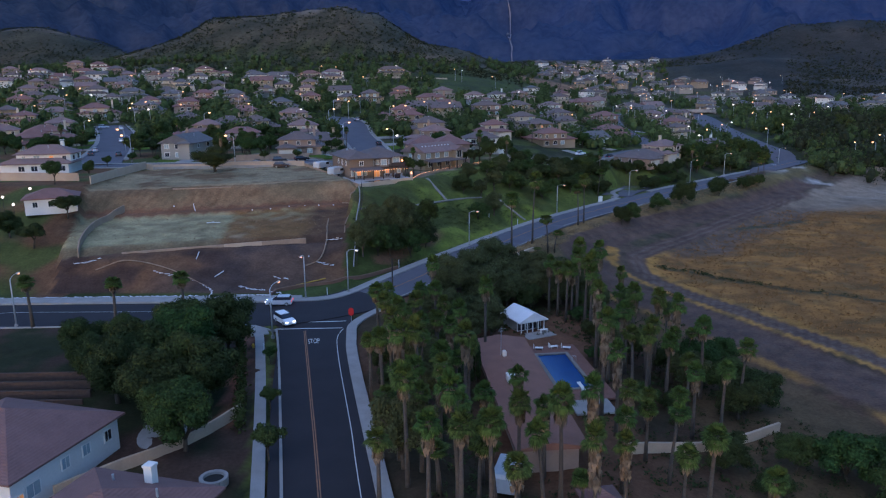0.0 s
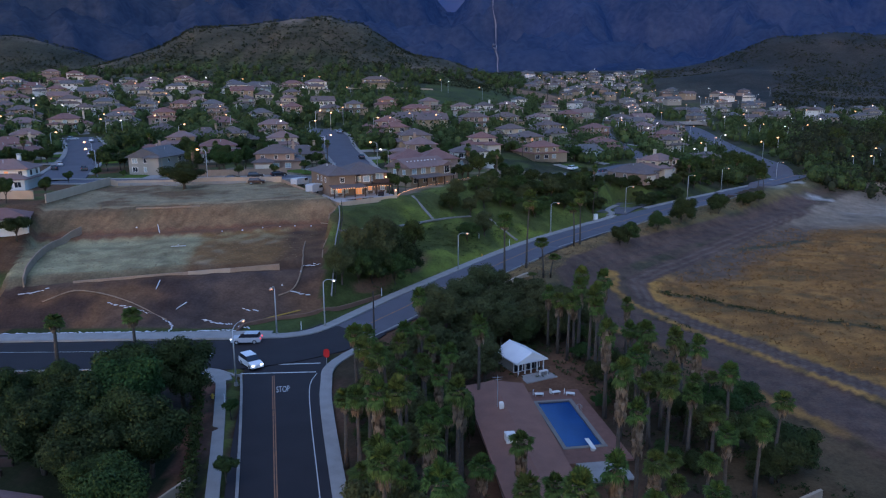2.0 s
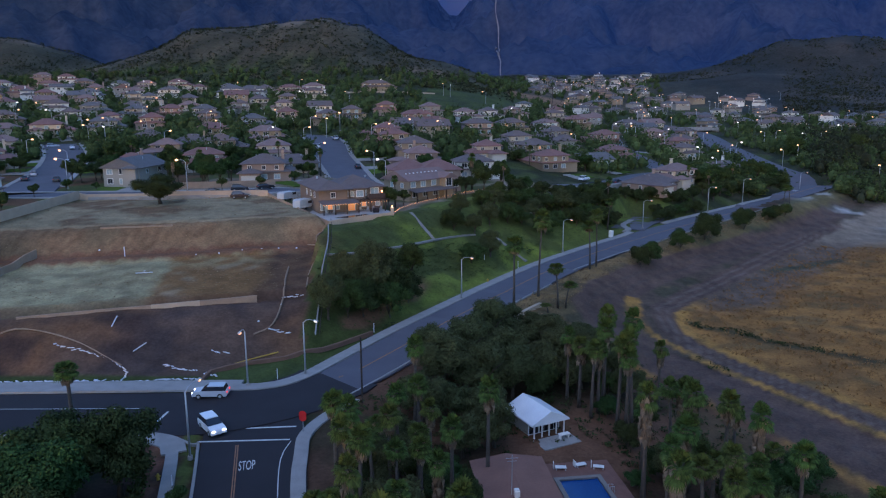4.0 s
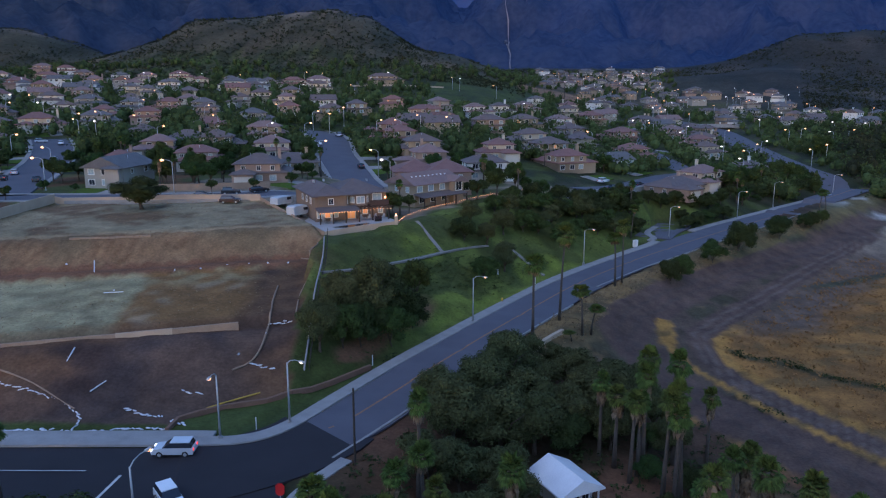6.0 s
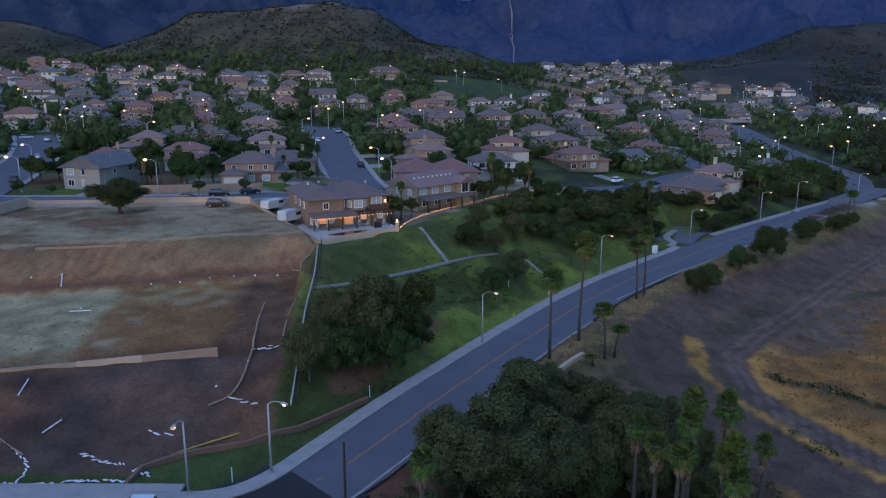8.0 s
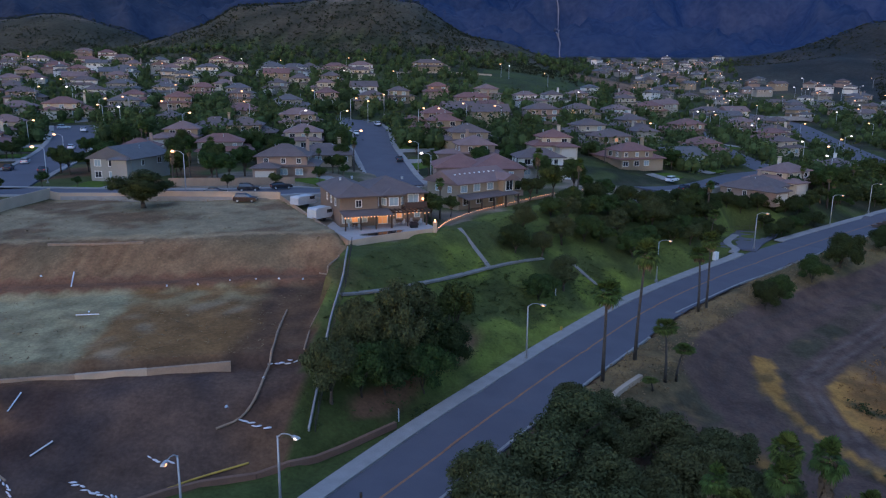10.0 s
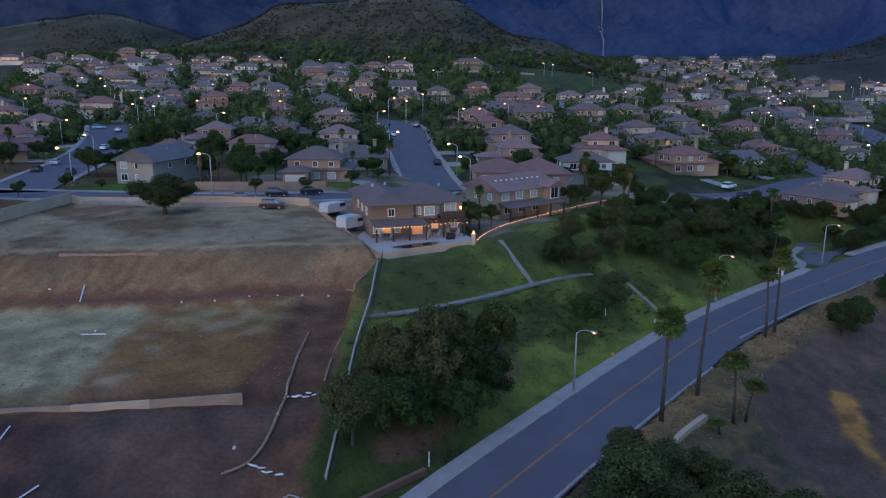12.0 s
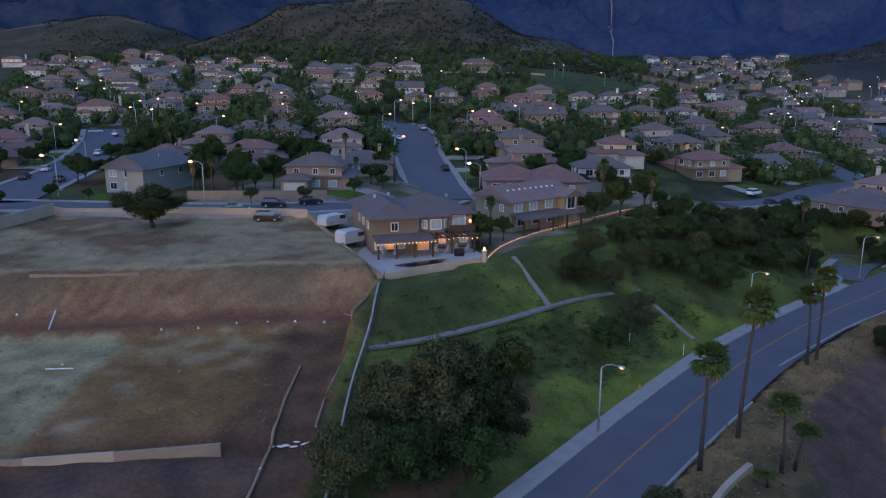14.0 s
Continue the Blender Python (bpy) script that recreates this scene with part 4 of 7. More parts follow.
OLIVE = [tree_kind(41, 8.5, 4.4, 170, 30, 0.22, "leaf_olive", "wispy grey-green tree in leaf", r0=0.28, low=-0.8, trunk_h=1.8), tree_kind(42, 7.0, 3.8, 140, 30, 0.22, "leaf_olive", "feathery grey-green tree in leaf", r0=0.24, low=-0.8, trunk_h=1.5)]
SHRUB = [tree_kind(51, 2.4, 1.6, 50, 16, 0.17, "leaf_dark", "dense dark green shrub", "shrub", 0.4, 0.07, -0.9, "shrub"), tree_kind(52, 2.0, 1.5, 46, 16, 0.16, "leaf", "leafy green rounded garden shrub", "shrub", 0.35, 0.06, -0.9, "shrub")]
BUSH = [tree_kind(53, 4.6, 3.0, 150, 26, 0.17, "leaf_dark", "dense rounded dark green bush", "bush", 0.5, 0.1, -0.9, "bush"), tree_kind(54, 4.2, 3.1, 140, 26, 0.17, "leaf", "broad leafy green bush", "bush", 0.5, 0.1, -0.9, "bush")]
CYPRESS = [tree_kind(61, 9.0, 1.0, 120, 18, 0.2, "leaf_dark", "narrow dark green cypress tree", "cypress_tree", 0.6, 0.14, -0.95, "tree")]
PROTOS = PALMS + BROAD + LARGE + OLIVE + SHRUB + BUSH + CYPRESS
for i, p in enumerate(PROTOS):
    x, y = 205 + 9 * i, 300 + 17 * (i % 4)
    p.matrix_basis = pose(x, y, ground(x, y) - 0.1)

rng = random.Random(5)
# the palm grove
GROVE_A = ((3.9, 101.8), (1.0, 80.5), (3.0, 72.3), (7.0, 77.5), (9.1, 70.1), (0.4, 58.9), (3.7, 60.4), (17.6, 84.4), (18.4, 79.5), (13.4, 66.2), (16.5, 67.0), (15.6, 61.5), (25.9, 105.7), (31.6, 108.1), (29.0, 97.6), (28.1, 82.3), (35.9, 88.8), (28.8, 128.0), (24.7, 127.3), (20.9, 126.7), (8.0, 59.9), (9.8, 62.2), (20.3, 60.1), (27.1, 57.0), (23.9, 88.3))
GROVE_B = ((-11.0, 97.6), (-8.6, 90.2), (-5.8, 96.8), (-2.1, 105.0), (-7.8, 82.4), (-4.4, 86.0), (-6.0, 74.0), (-3.7, 73.6), (-8.4, 78.5), (-5.6, 67.1), (-3.2, 65.0), (-4.4, 62.4), (-2.2, 57.3), (0.6, 56.3), (3.2, 57.3), (1.4, 81.7), (-4.2, 114.6))
GROVE_C = ((21.5, 116), (20.8, 117.6), (22.4, 116.8), (27, 112), (29, 104), (30.5, 100), (26, 95), (27.5, 92), (22, 70), (18, 73), (12, 57), (-1, 91), (0.2, 97), (-1.6, 70), (6, 64), (33, 95), (32, 84), (24, 101))
GROVE_D = ((-9.6, 86.5), (-6.9, 93.4), (-3.2, 100.6), (-0.2, 86), (-2.4, 80.2), (-5.2, 78.6), (-7.2, 70.2), (-1.4, 61.2), (2.6, 66.4), (5.2, 56.2), (-6.6, 58.4), (11.6, 60.8), (18.6, 58.2), (24.2, 64.4), (22.6, 82.2), (25.2, 79.4), (20.6, 74.4), (26.8, 100.6), (30.4, 92.2), (33.8, 104.6), (23.4, 93.6), (-7.4, 100.8), (-10.2, 82), (2.2, 61.6), (14.2, 70.4))
GROVE_E = ((18.2, 121), (19.4, 122.6), (17.2, 124.2), (20.6, 125.2), (16.0, 126.8), (19.8, 101), (20.4, 95.2), (21.2, 107), (-9.2, 94.2), (-4.6, 92), (-7.6, 88.6), (-2.6, 94.4), (-5.4, 102.6), (-3.4, 109), (-1.8, 76.4), (-4.2, 70.4), (0.4, 66.8), (22.8, 98), (25.2, 110), (28.2, 114.6))
for cluster in (GROVE_A, GROVE_B, GROVE_C, GROVE_D, GROVE_E):
    for x, y in cluster:
        s = rng.uniform(0.88, 1.12)
        stand(rng.choice(PALMS[:4]), x, y, s, rng.uniform(0, 360), rng.uniform(0.9, 1.3) if cluster is not GROVE_D else rng.uniform(0.5, 0.9), group="palms of the grove")
for x, y, s, tall in ((11.4, 159.4, 1.15, 1.1), (16.6, 166.9, 1.1, 1.45), (30.6, 190, 1.05, 0.95), (32.3, 191.6, 1.0, 1.25), (19.6, 161.6, 0.95, 0.85), (21.2, 162.8, 0.8, 0.6), (104, 262, 0.9, 0.9), (108, 266, 0.9, 0.8), (43, 231.5, 0.9, 0.9), (17.4, 158.2, 0.6, 0.3)):
    stand(PALMS[4], x, y, s * 1.35, rng.uniform(0, 360), tall / 1.28, group="palms along the road")
for x, y, tall in ((-42.4, 108.6, 0.95), (-53.2, 108.4, 0.85), (-66.2, 108, 0.9), (-80, 107.6, 0.9)):
    stand(PALMS[2], x, y, 1.2, rng.uniform(0, 360), tall * 0.78, group="palms along the road")
# dark trees at the corner, the wispy trees behind the grove, and the ones on the slope
for x, y, s, k in ((-50, 92, 0.72, 1), (-41.5, 89, 0.8, 1), (-34.5, 87.5, 0.95, 0), (-31.6, 96, 0.95, 1), (-29.2, 80, 0.85, 1), (-34.5, 76.5, 0.85, 1), (-27.6, 68.5, 0.75, 0), (-40, 80.5, 0.85, 1), (-38.4, 98, 0.8, 1), (-31.5, 72.5, 0.6, 0), (-36.5, 92.5, 0.9, 0), (-33, 83, 0.8, 0), (-45.5, 94.5, 0.65, 0), (-37.5, 85, 0.9, 1), (-45.5, 86, 0.7, 1)):
    stand(LARGE[k], x, y, s, rng.uniform(0, 360), group="trees at the corner")
for x, y, s in ((-21.4, 78.6, 0.62), (-18.6, 67.0, 0.85), (-25.2, 93.4, 0.5)):
    stand(BROAD[3], x, y, s, rng.uniform(0, 360), group="trees on the verge")
for x, y, s, k in ((6.1, 138.8, 0.95, 0), (15.5, 141.3, 0.9, 0), (22, 142.5, 0.85, 1), (-1.0, 123.4, 1.0, 0), (-3.4, 116.4, 0.9, 1), (4.6, 124.9, 1.0, 0), (2.4, 129.8, 1.0, 0), (10.9, 134.0, 0.9, 1), (18.5, 135, 0.9, 0), (6.5, 147, 0.7, 1), (13.6, 146.8, 0.7, 1), (24, 135, 0.9, 1), (1.5, 109.8, 0.8, 1), (-6.5, 106.5, 0.8, 1), (4.4, 117.6, 0.85, 1), (8.6, 127.2, 0.9, 0), (13.6, 131, 0.95, 1), (18.6, 130.6, 0.85, 0), (7.6, 131.4, 0.95, 0), (0, 117.2, 0.85, 1), (5.2, 112.2, 0.75, 0), (15.6, 134.6, 0.9, 0), (11, 140.6, 0.8, 1), (19.6, 140, 0.8, 0), (24.6, 128.6, 0.75, 1), (-2.6, 128.4, 0.8, 0), (9.6, 145, 0.65, 0)):
    stand(OLIVE[k], x, y, s, rng.uniform(0, 360), 0.95, group="wispy trees behind the grove")
for x, y, s, p in ((-19.4, 144.2, 0.85, OLIVE[1]), (-16.7, 147.6, 1.2, BUSH[1]), (-13.6, 154.3, 1.0, OLIVE[0]), (-10.6, 157, 1.05, BROAD[2]), (-7.4, 163.8, 0.95, BROAD[1]), (-14.4, 149.7, 1.25, BUSH[0]), (-17.6, 151.8, 0.95, OLIVE[1]), (-8.6, 168.2, 0.7, BROAD[3]), (-12.5, 160, 0.95, OLIVE[1]), (-10.2, 153, 1.2, BUSH[1]), (-7.6, 159.6, 1.1, BUSH[0])):
    stand(p, x, y, s, rng.uniform(0, 360), 1.25, group="trees on the slope")
for x, y, s, p in ((4, 226, 0.9, BROAD[2]), (9, 232, 1.0, BROAD[0]), (14, 238, 1.0, BROAD[1]), (8, 256, 0.9, BROAD[0]), (14, 228, 0.9, PALMS[2]), (6, 238, 1.0, PALMS[0]), (1, 234, 0.7, BROAD[3]), (-4, 231, 0.6, BROAD[3]), (38, 238, 1.0, BUSH[0]), (33, 235, 1.15, BUSH[0]), (25, 234, 1.0, BUSH[0]), (29, 229, 1.2, BUSH[0]), (42, 241, 1.1, BUSH[0]), (36, 230, 1.1, BUSH[1]), (45, 244, 1.0, BUSH[0]), (40, 233, 0.9, BUSH[0]), (24, 226, 1.1, BUSH[0]), (54, 259, 0.9, BUSH[0]), (58, 260.5, 1.0, BUSH[0]), (62, 261, 1.0, BUSH[0]), (66, 262, 1.0, BUSH[0]), (70, 263.5, 0.9, BUSH[0]), (74, 266, 1.0, BUSH[0]), (48, 250, 0.9, BUSH[0]), (18, 229, 1.1, BUSH[0]), (12, 223, 1.0, BUSH[1]), (8, 215, 1.0, BUSH[1]), (44, 236, 0.9, BUSH[0]), (47, 241.5, 0.9, BUSH[0]), (46.5, 248, 0.9, BUSH[0]), (42, 246.5, 0.9, BUSH[1]), (38.5, 244, 0.9, BUSH[0]), (66, 252, 0.9, BUSH[0]), (70, 256, 0.8, BUSH[1]), (61.5, 247, 0.8, BUSH[0]), (64.5, 249.5, 0.9, BUSH[0]), (73, 259, 0.9, BUSH[0]), (77, 262, 0.9, BUSH[0]), (34, 240, 0.9, BUSH[0]), (30, 236, 1.0, BUSH[0]), (16, 222, 1.1, BUSH[1]), (20, 234, 1.0, BUSH[1])):
    stand(p, x, y, s, rng.uniform(0, 360), group="trees of the estate")
SLOPE_UP = ((0.7, 196.5), (5.5, 199.7), (14.2, 212), (21.5, 220), (27.1, 220.6), (33.4, 225.6), (38.2, 228.7), (4.6, 185.2), (8.8, 191.5), (25.9, 228.4), (41, 233.5), (9.5, 207), (18, 214), (30, 229), (20, 226), (35, 233), (11, 216), (24, 214), (2, 204))
for i, (x, y) in enumerate(SLOPE_UP):
    p = (BUSH[0], OLIVE[1], BUSH[1], OLIVE[0], BUSH[1])[i % 5]
    stand(p, x, y, rng.uniform(0.75, 1.0) * (1.25 if p in BUSH else 0.8), rng.uniform(0, 360), group="trees on the slope")
for x, y, s in ((66.5, 222, 2.9), (82.5, 237.5, 2.4), (45.5, 197.8, 2.2), (43, 195, 1.9), (57, 211.5, 2.1), (98, 253, 1.7), (95, 250.5, 1.6), (103, 258, 1.5)):
    stand(rng.choice(BUSH), x, y, s * 0.52, rng.uniform(0, 360), 1.15, group="bushes along the road")
for x, y, s in ((36.5, 88.8, 2.4), (37, 95.8, 2.3), (35.7, 105, 2.2), (40, 108, 1.8), (29.6, 75.5, 2.0), (42.3, 73.8, 2.6), (37.8, 76.3, 1.8), (39.4, 92.2, 2.3), (27.6, 90.5, 1.1), (45, 68, 2.4), (20.5, 122, 1.3), (23, 108, 1.4), (20, 104, 0.9), (24.5, 120.5, 1.5), (-0.6, 104, 1.4), (-9, 101.5, 1.2), (-10.4, 92, 1.1), (33, 70, 1.5), (33, 100, 1.9), (48, 76, 2.0)):
    stand(rng.choice(BUSH), x, y, s * 0.52, rng.uniform(0, 360), group="shrubs of the grove")
for i, (x, y) in enumerate(((-9.4, 97.4), (-6.2, 98.6), (-3.6, 103.4), (-8.6, 91.2), (-5.2, 89.2), (-2.0, 89.6), (-7.4, 84.6), (-3.6, 82.2), (-5.8, 81), (-2.4, 72.6), (-5.0, 65.6), (0.2, 101.6), (-0.8, 98.6), (24.0, 104.6), (27.6, 108.8), (30.6, 104.2), (31.4, 96.4), (24.6, 90.2), (21.2, 113.6), (17.6, 128.4), (22.4, 129.6), (12.6, 127.2))):
    stand((BUSH[0], OLIVE[1], BUSH[1])[i % 3], x, y, rng.uniform(0.65, 0.95), rng.uniform(0, 360), rng.uniform(0.95, 1.25), group="shrubs of the grove")
for x, y in ((1.4, 91.5), (2.4, 92.6), (1.7, 94.8), (0.2, 89.2)):
    stand(CYPRESS[0], x, y, 0.8, rng.uniform(0, 360), group="cypresses beside the ranch house")
stand(LARGE[1], -66.8, 199.8, 1.28, 40, 0.56, label="dark spreading tree at the back of the dirt lot")


# ---- houses ----
def hip(g, x, y, w, d, z, over=0.7, pitch=0.44, gable=False, thick=0.2):
    """A roof over a w by d plan centred at x, y with its eaves at z: hipped, or gabled along its longer side."""
    a, b = w / 2 + over, d / 2 + over
    long_x = a >= b
    run = b if long_x else a
    h = run * pitch
    k = 0.0 if gable else run
    r = [(x - a + k, y, z + h), (x + a - k, y, z + h)] if long_x else [(x, y - b + k, z + h), (x, y + b - k, z + h)]
    c = [(x - a, y - b, z), (x + a, y - b, z), (x + a, y + b, z), (x - a, y + b, z)]
    if long_x:
        g.face(c[0], c[1], r[1], r[0])
        g.face(c[2], c[3], r[0], r[1])
        g.face(c[1], c[2], r[1])
        g.face(c[3], c[0], r[0])
    else:
        g.face(c[1], c[2], r[1], r[0])
        g.face(c[3], c[0], r[0], r[1])
        g.face(c[0], c[1], r[0])
        g.face(c[2], c[3], r[1])
    low = [(p[0], p[1], z - thick) for p in c]
    for i in range(4):
        j = (i + 1) % 4
        g.face(low[i], low[j], c[j], c[i])
    g.face(*reversed(low))
    return h


def window_meshes(w, h):
    f = Geo()
    for c, s in (((0, 0, h / 2 + 0.05), (w + 0.24, 0.14, 0.12)), ((0, 0, -h / 2 - 0.05), (w + 0.24, 0.16, 0.12)), ((-w / 2 - 0.06, 0, 0), (0.12, 0.14, h)), ((w / 2 + 0.06, 0, 0), (0.12, 0.14, h)), ((0, 0, 0), (0.06, 0.1, h))):
        f.box(c, s)
    return f.mesh("window_frame", "trim"), {m: Geo().box((0, 0, 0), (w, 0.08, h)).mesh("pane", m) for m in ("glass", "glass_pale", "lit_window")}


WINDOWS = {"large": window_meshes(1.5, 1.3), "small": window_meshes(0.9, 1.1), "tall": window_meshes(1.8, 2.0)}
GARAGE = Geo().box((0, 0, 0), (4.8, 0.12, 2.2))
for i in range(1, 4):
    GARAGE.box((0, -0.05, -1.1 + i * 0.55), (4.8, 0.06, 0.05))
GARAGE = GARAGE.mesh("garage_door", "garage")
DOOR = Geo().box((0, 0, 0), (1.0, 0.1, 2.1)).box((0, -0.03, 1.1), (1.3, 0.12, 0.14)).mesh("door", "dark_wood")


def window(parent, x, y, z, turn, size="large", pane="glass"):
    f, panes = WINDOWS[size]
    w = part("window", f, "trim", parent, at=pose(x, y, z, 0, 0, turn))
    part("pane", panes[pane], pane, w)
    return w


def house(x, y, turn, w, d, wall_mat, roof_mat_, storeys=2, gable=False, seed=0, label="", group="houses of the estate", far=False, chimney=False, base=None):
    """A stucco house: a main block, a lower wing with the garage, tiled roofs, windows all round."""
    r = random.Random(seed)
    z = ground(x, y) if base is None else base
    at = pose(x, y, z, 0, 0, turn)
    h = 5.1 if storeys == 2 else 2.8
    words = {"stucco_tan": "tan", "stucco_pink": "pinkish", "stucco_cream": "cream", "stucco_white": "white", "stucco_grey": "grey-green"}[wall_mat]
    tiles = {"roof_brown": "brown", "roof_red": "reddish", "roof_mauve": "mauve", "roof_grey": "grey"}[roof_mat_]
    b = thing("house", label or f"{words} stucco {'two' if storeys == 2 else 'one'}-storey house with {tiles} tiled roof", "house", group, at)
    g, roofs = Geo(), []

    def roof_over(*a, **k):
        roofs.append(Geo())
        return hip(roofs[-1], *a, **k)

    uw, ud, ux0, uy0 = w, d, 0.0, 0.0
    if storeys == 2 and not gable and w > 9.5:
        uw, ud = w * r.uniform(0.72, 0.86), d * r.uniform(0.76, 0.9)
        ux0, uy0 = (w - uw) / 2 * r.choice((-1, 1)), (d - ud) / 2 * r.choice((-1, 1, 1))
        g.box((0, 0, 1.0), (w, d, 3.6))
        roof_over(0, 0, w, d, 2.8, pitch=0.40)
    g.box((ux0, uy0, h / 2 - 0.4), (uw, ud, h + 0.8))
    rise = roof_over(ux0, uy0, uw, ud, h, gable=gable)
    if gable:
        if w >= d:
            for s in (-1, 1):
                g.face((s * w / 2, -d / 2, h), (s * w / 2, d / 2, h), (s * w / 2, 0, h + rise * d / (d + 1.4)))
        else:
            for s in (-1, 1):
                g.face((-w / 2, s * d / 2, h), (w / 2, s * d / 2, h), (0, s * d / 2, h + rise * w / (w + 1.4)))
    wing = 0
    if w > 9 and not far:
        wing = r.choice((-1, 1))
        ww, wd, wh = w * r.uniform(0.36, 0.46), r.uniform(4.5, 6.5), 2.9
        wx, wy = wing * (w / 2 - ww / 2 + 0.2), -d / 2 - wd / 2 + 0.3
        if r.random() < 0.5:
            wy = -wy
        g.box((wx, wy, wh / 2 - 0.4), (ww, wd, wh + 0.8))
        roof_over(wx, wy, ww, wd, wh, pitch=0.36)
        if uw == w and r.random() < 0.7 and storeys == 2:
            ux = -wing * (w / 2 - w * 0.2)
            uy = -math.copysign(d / 2 + 0.6, wy)
            g.box((ux, uy, h / 2 - 0.4), (w * 0.36, 2.0, h + 0.76))
            roof_over(ux, uy + math.copysign(1.5, wy), w * 0.36, 5.0, h - 0.02, pitch=0.36)
    part("wall", g, wall_mat, b)
    for geo in roofs:
        part("roof", geo, roof_mat_, b)
    n = max(2, int(uw / 3.3))
    for i in range(n):
        wx_ = ux0 - uw / 2 + uw * (i + 0.5) / n + r.uniform(-0.3, 0.3)
        pane = r.choice(("glass", "glass", "glass", "glass_pale", "lit_window" if r.random() < 0.12 else "glass"))
        window(b, wx_, uy0 - ud / 2 - 0.02, h - 1.1, 0, r.choice(("large", "small", "small")), pane)
        if storeys == 2 and not far and r.random() < 0.75:
            window(b, wx_, -d / 2 - 0.02, 1.45, 0, "large", r.choice(("glass", "glass_pale")))
    for s in () if far else (-1, 1):
        for k in range(2):
            window(b, ux0 + s * (uw / 2 + 0.02), uy0 + ((k - 0.5) * ud * 0.45 if not far else 0.0), h - 1.1, 90, r.choice(("small", "large")), "glass")
    if not far:
        for i in range(2):
            window(b, ux0 - uw / 4 + i * uw / 2, uy0 + ud / 2 + 0.02, h - 1.1, 0, "large", "glass")
        part("garage_door", GARAGE, "garage", b, at=pose(wing * w * 0.28, d / 2 + 0.06 if wing and wy < 0 else -d / 2 - 0.06, 1.1) if not wing else pose(wx, wy + math.copysign(wd / 2 + 0.05, wy), 1.1) @ Matrix.Diagonal((min(1, ww * 0.8 / 4.8), 1, 1, 1)))
    if chimney or r.random() < 0.3:
        cg = Geo().box((w * 0.3, d * 0.2, h + rise * 0.6), (0.8, 0.8, rise + 1.2)).box((w * 0.3, d * 0.2, h + rise * 1.2 + 0.65), (1.0, 1.0, 0.15))
        part("chimney", cg, wall_mat, b)
    for k in range(0 if far else 2):
        part("roof_vent", Geo().tube([(0, 0, -0.3), (0, 0, 0.5)], [0.09, 0.09], 6), "steel", b, at=pose(r.uniform(-0.25, 0.25) * w, r.uniform(-0.15, 0.15) * d, h + rise * 0.75))
    return b


W, R = dict(zip("tpcwg", WALLS)), dict(zip("brmg", ROOFS))
ESTATE_A = ((-86.9, 234.8, -8, 10.5, 14, "g", "g", 2, 1), (-52.5, 244.5, 8, 13.5, 11, "p", "b", 2, 0), (-64, 293, 14, 14, 11, "c", "m", 2, 0), (-103, 296, 14, 13, 11, "t", "m", 2, 0), (-106, 277, 14, 10, 9, "p", "r", 1, 0), (-138, 374, 20, 12, 10, "p", "r", 2, 0), (-152, 362, 22, 15, 11, "g", "g", 2, 0), (-171, 352, 22, 17, 11, "c", "r", 2, 0), (-212, 388, 25, 15, 11, "p", "b", 2, 0))
ESTATE_B = ((-231, 392, 25, 15, 11, "p", "r", 2, 0), (-167, 305, 30, 14, 11, "c", "m", 2, 0), (-180, 286, 30, 14, 11, "c", "m", 2, 0), (-103, 355, 18, 14, 10, "t", "r", 1, 0), (-87, 369, 16, 14, 10, "g", "g", 2, 0), (-73, 330, 14, 14, 11, "t", "m", 2, 0), (-143, 411, 18, 14, 10, "p", "r", 2, 0), (-114, 433, 16, 11, 10, "g", "b", 2, 0), (-91, 435, 16, 11, 10, "c", "m", 2, 0), (-79, 394, 16, 9, 9, "p", "r", 2, 0))
ESTATE_C = ((-123, 409, 18, 13, 10, "g", "g", 2, 0), (-161, 410, 20, 14, 10, "g", "g", 2, 0), (-186, 424, 22, 15, 10, "g", "g", 2, 0), (-27, 339, 102, 12, 11, "p", "r", 2, 0), (-23, 322, 104, 12, 11, "t", "r", 2, 0), (-14, 300, 104, 13, 12, "t", "b", 2, 0), (-9, 280, 104, 12, 12, "p", "m", 2, 0), (29.5, 309, 25, 13, 10, "t", "b", 2, 0), (35.5, 290.5, 24, 14, 10, "t", "r", 2, 0), (53, 313, 28, 14, 10, "w", "g", 1, 1))
ESTATE_D = ((67, 334, 28, 13, 10, "p", "r", 2, 0), (24, 328, 25, 13, 10, "c", "b", 2, 0), (47, 377, 22, 14, 10, "t", "b", 2, 0), (48, 418, 20, 12, 10, "w", "m", 2, 0), (29, 383, 18, 14, 10, "t", "b", 2, 0), (10, 360, 16, 15, 10, "p", "b", 2, 0), (72, 392, 20, 15, 10, "p", "r", 2, 0), (8, 409, 16, 11, 9, "w", "m", 2, 0), (20, 424, 16, 10, 9, "w", "b", 2, 0), (36, 466, 16, 12, 9, "p", "m", 2, 0), (-48, 404, 14, 11, 9, "t", "b", 2, 0))
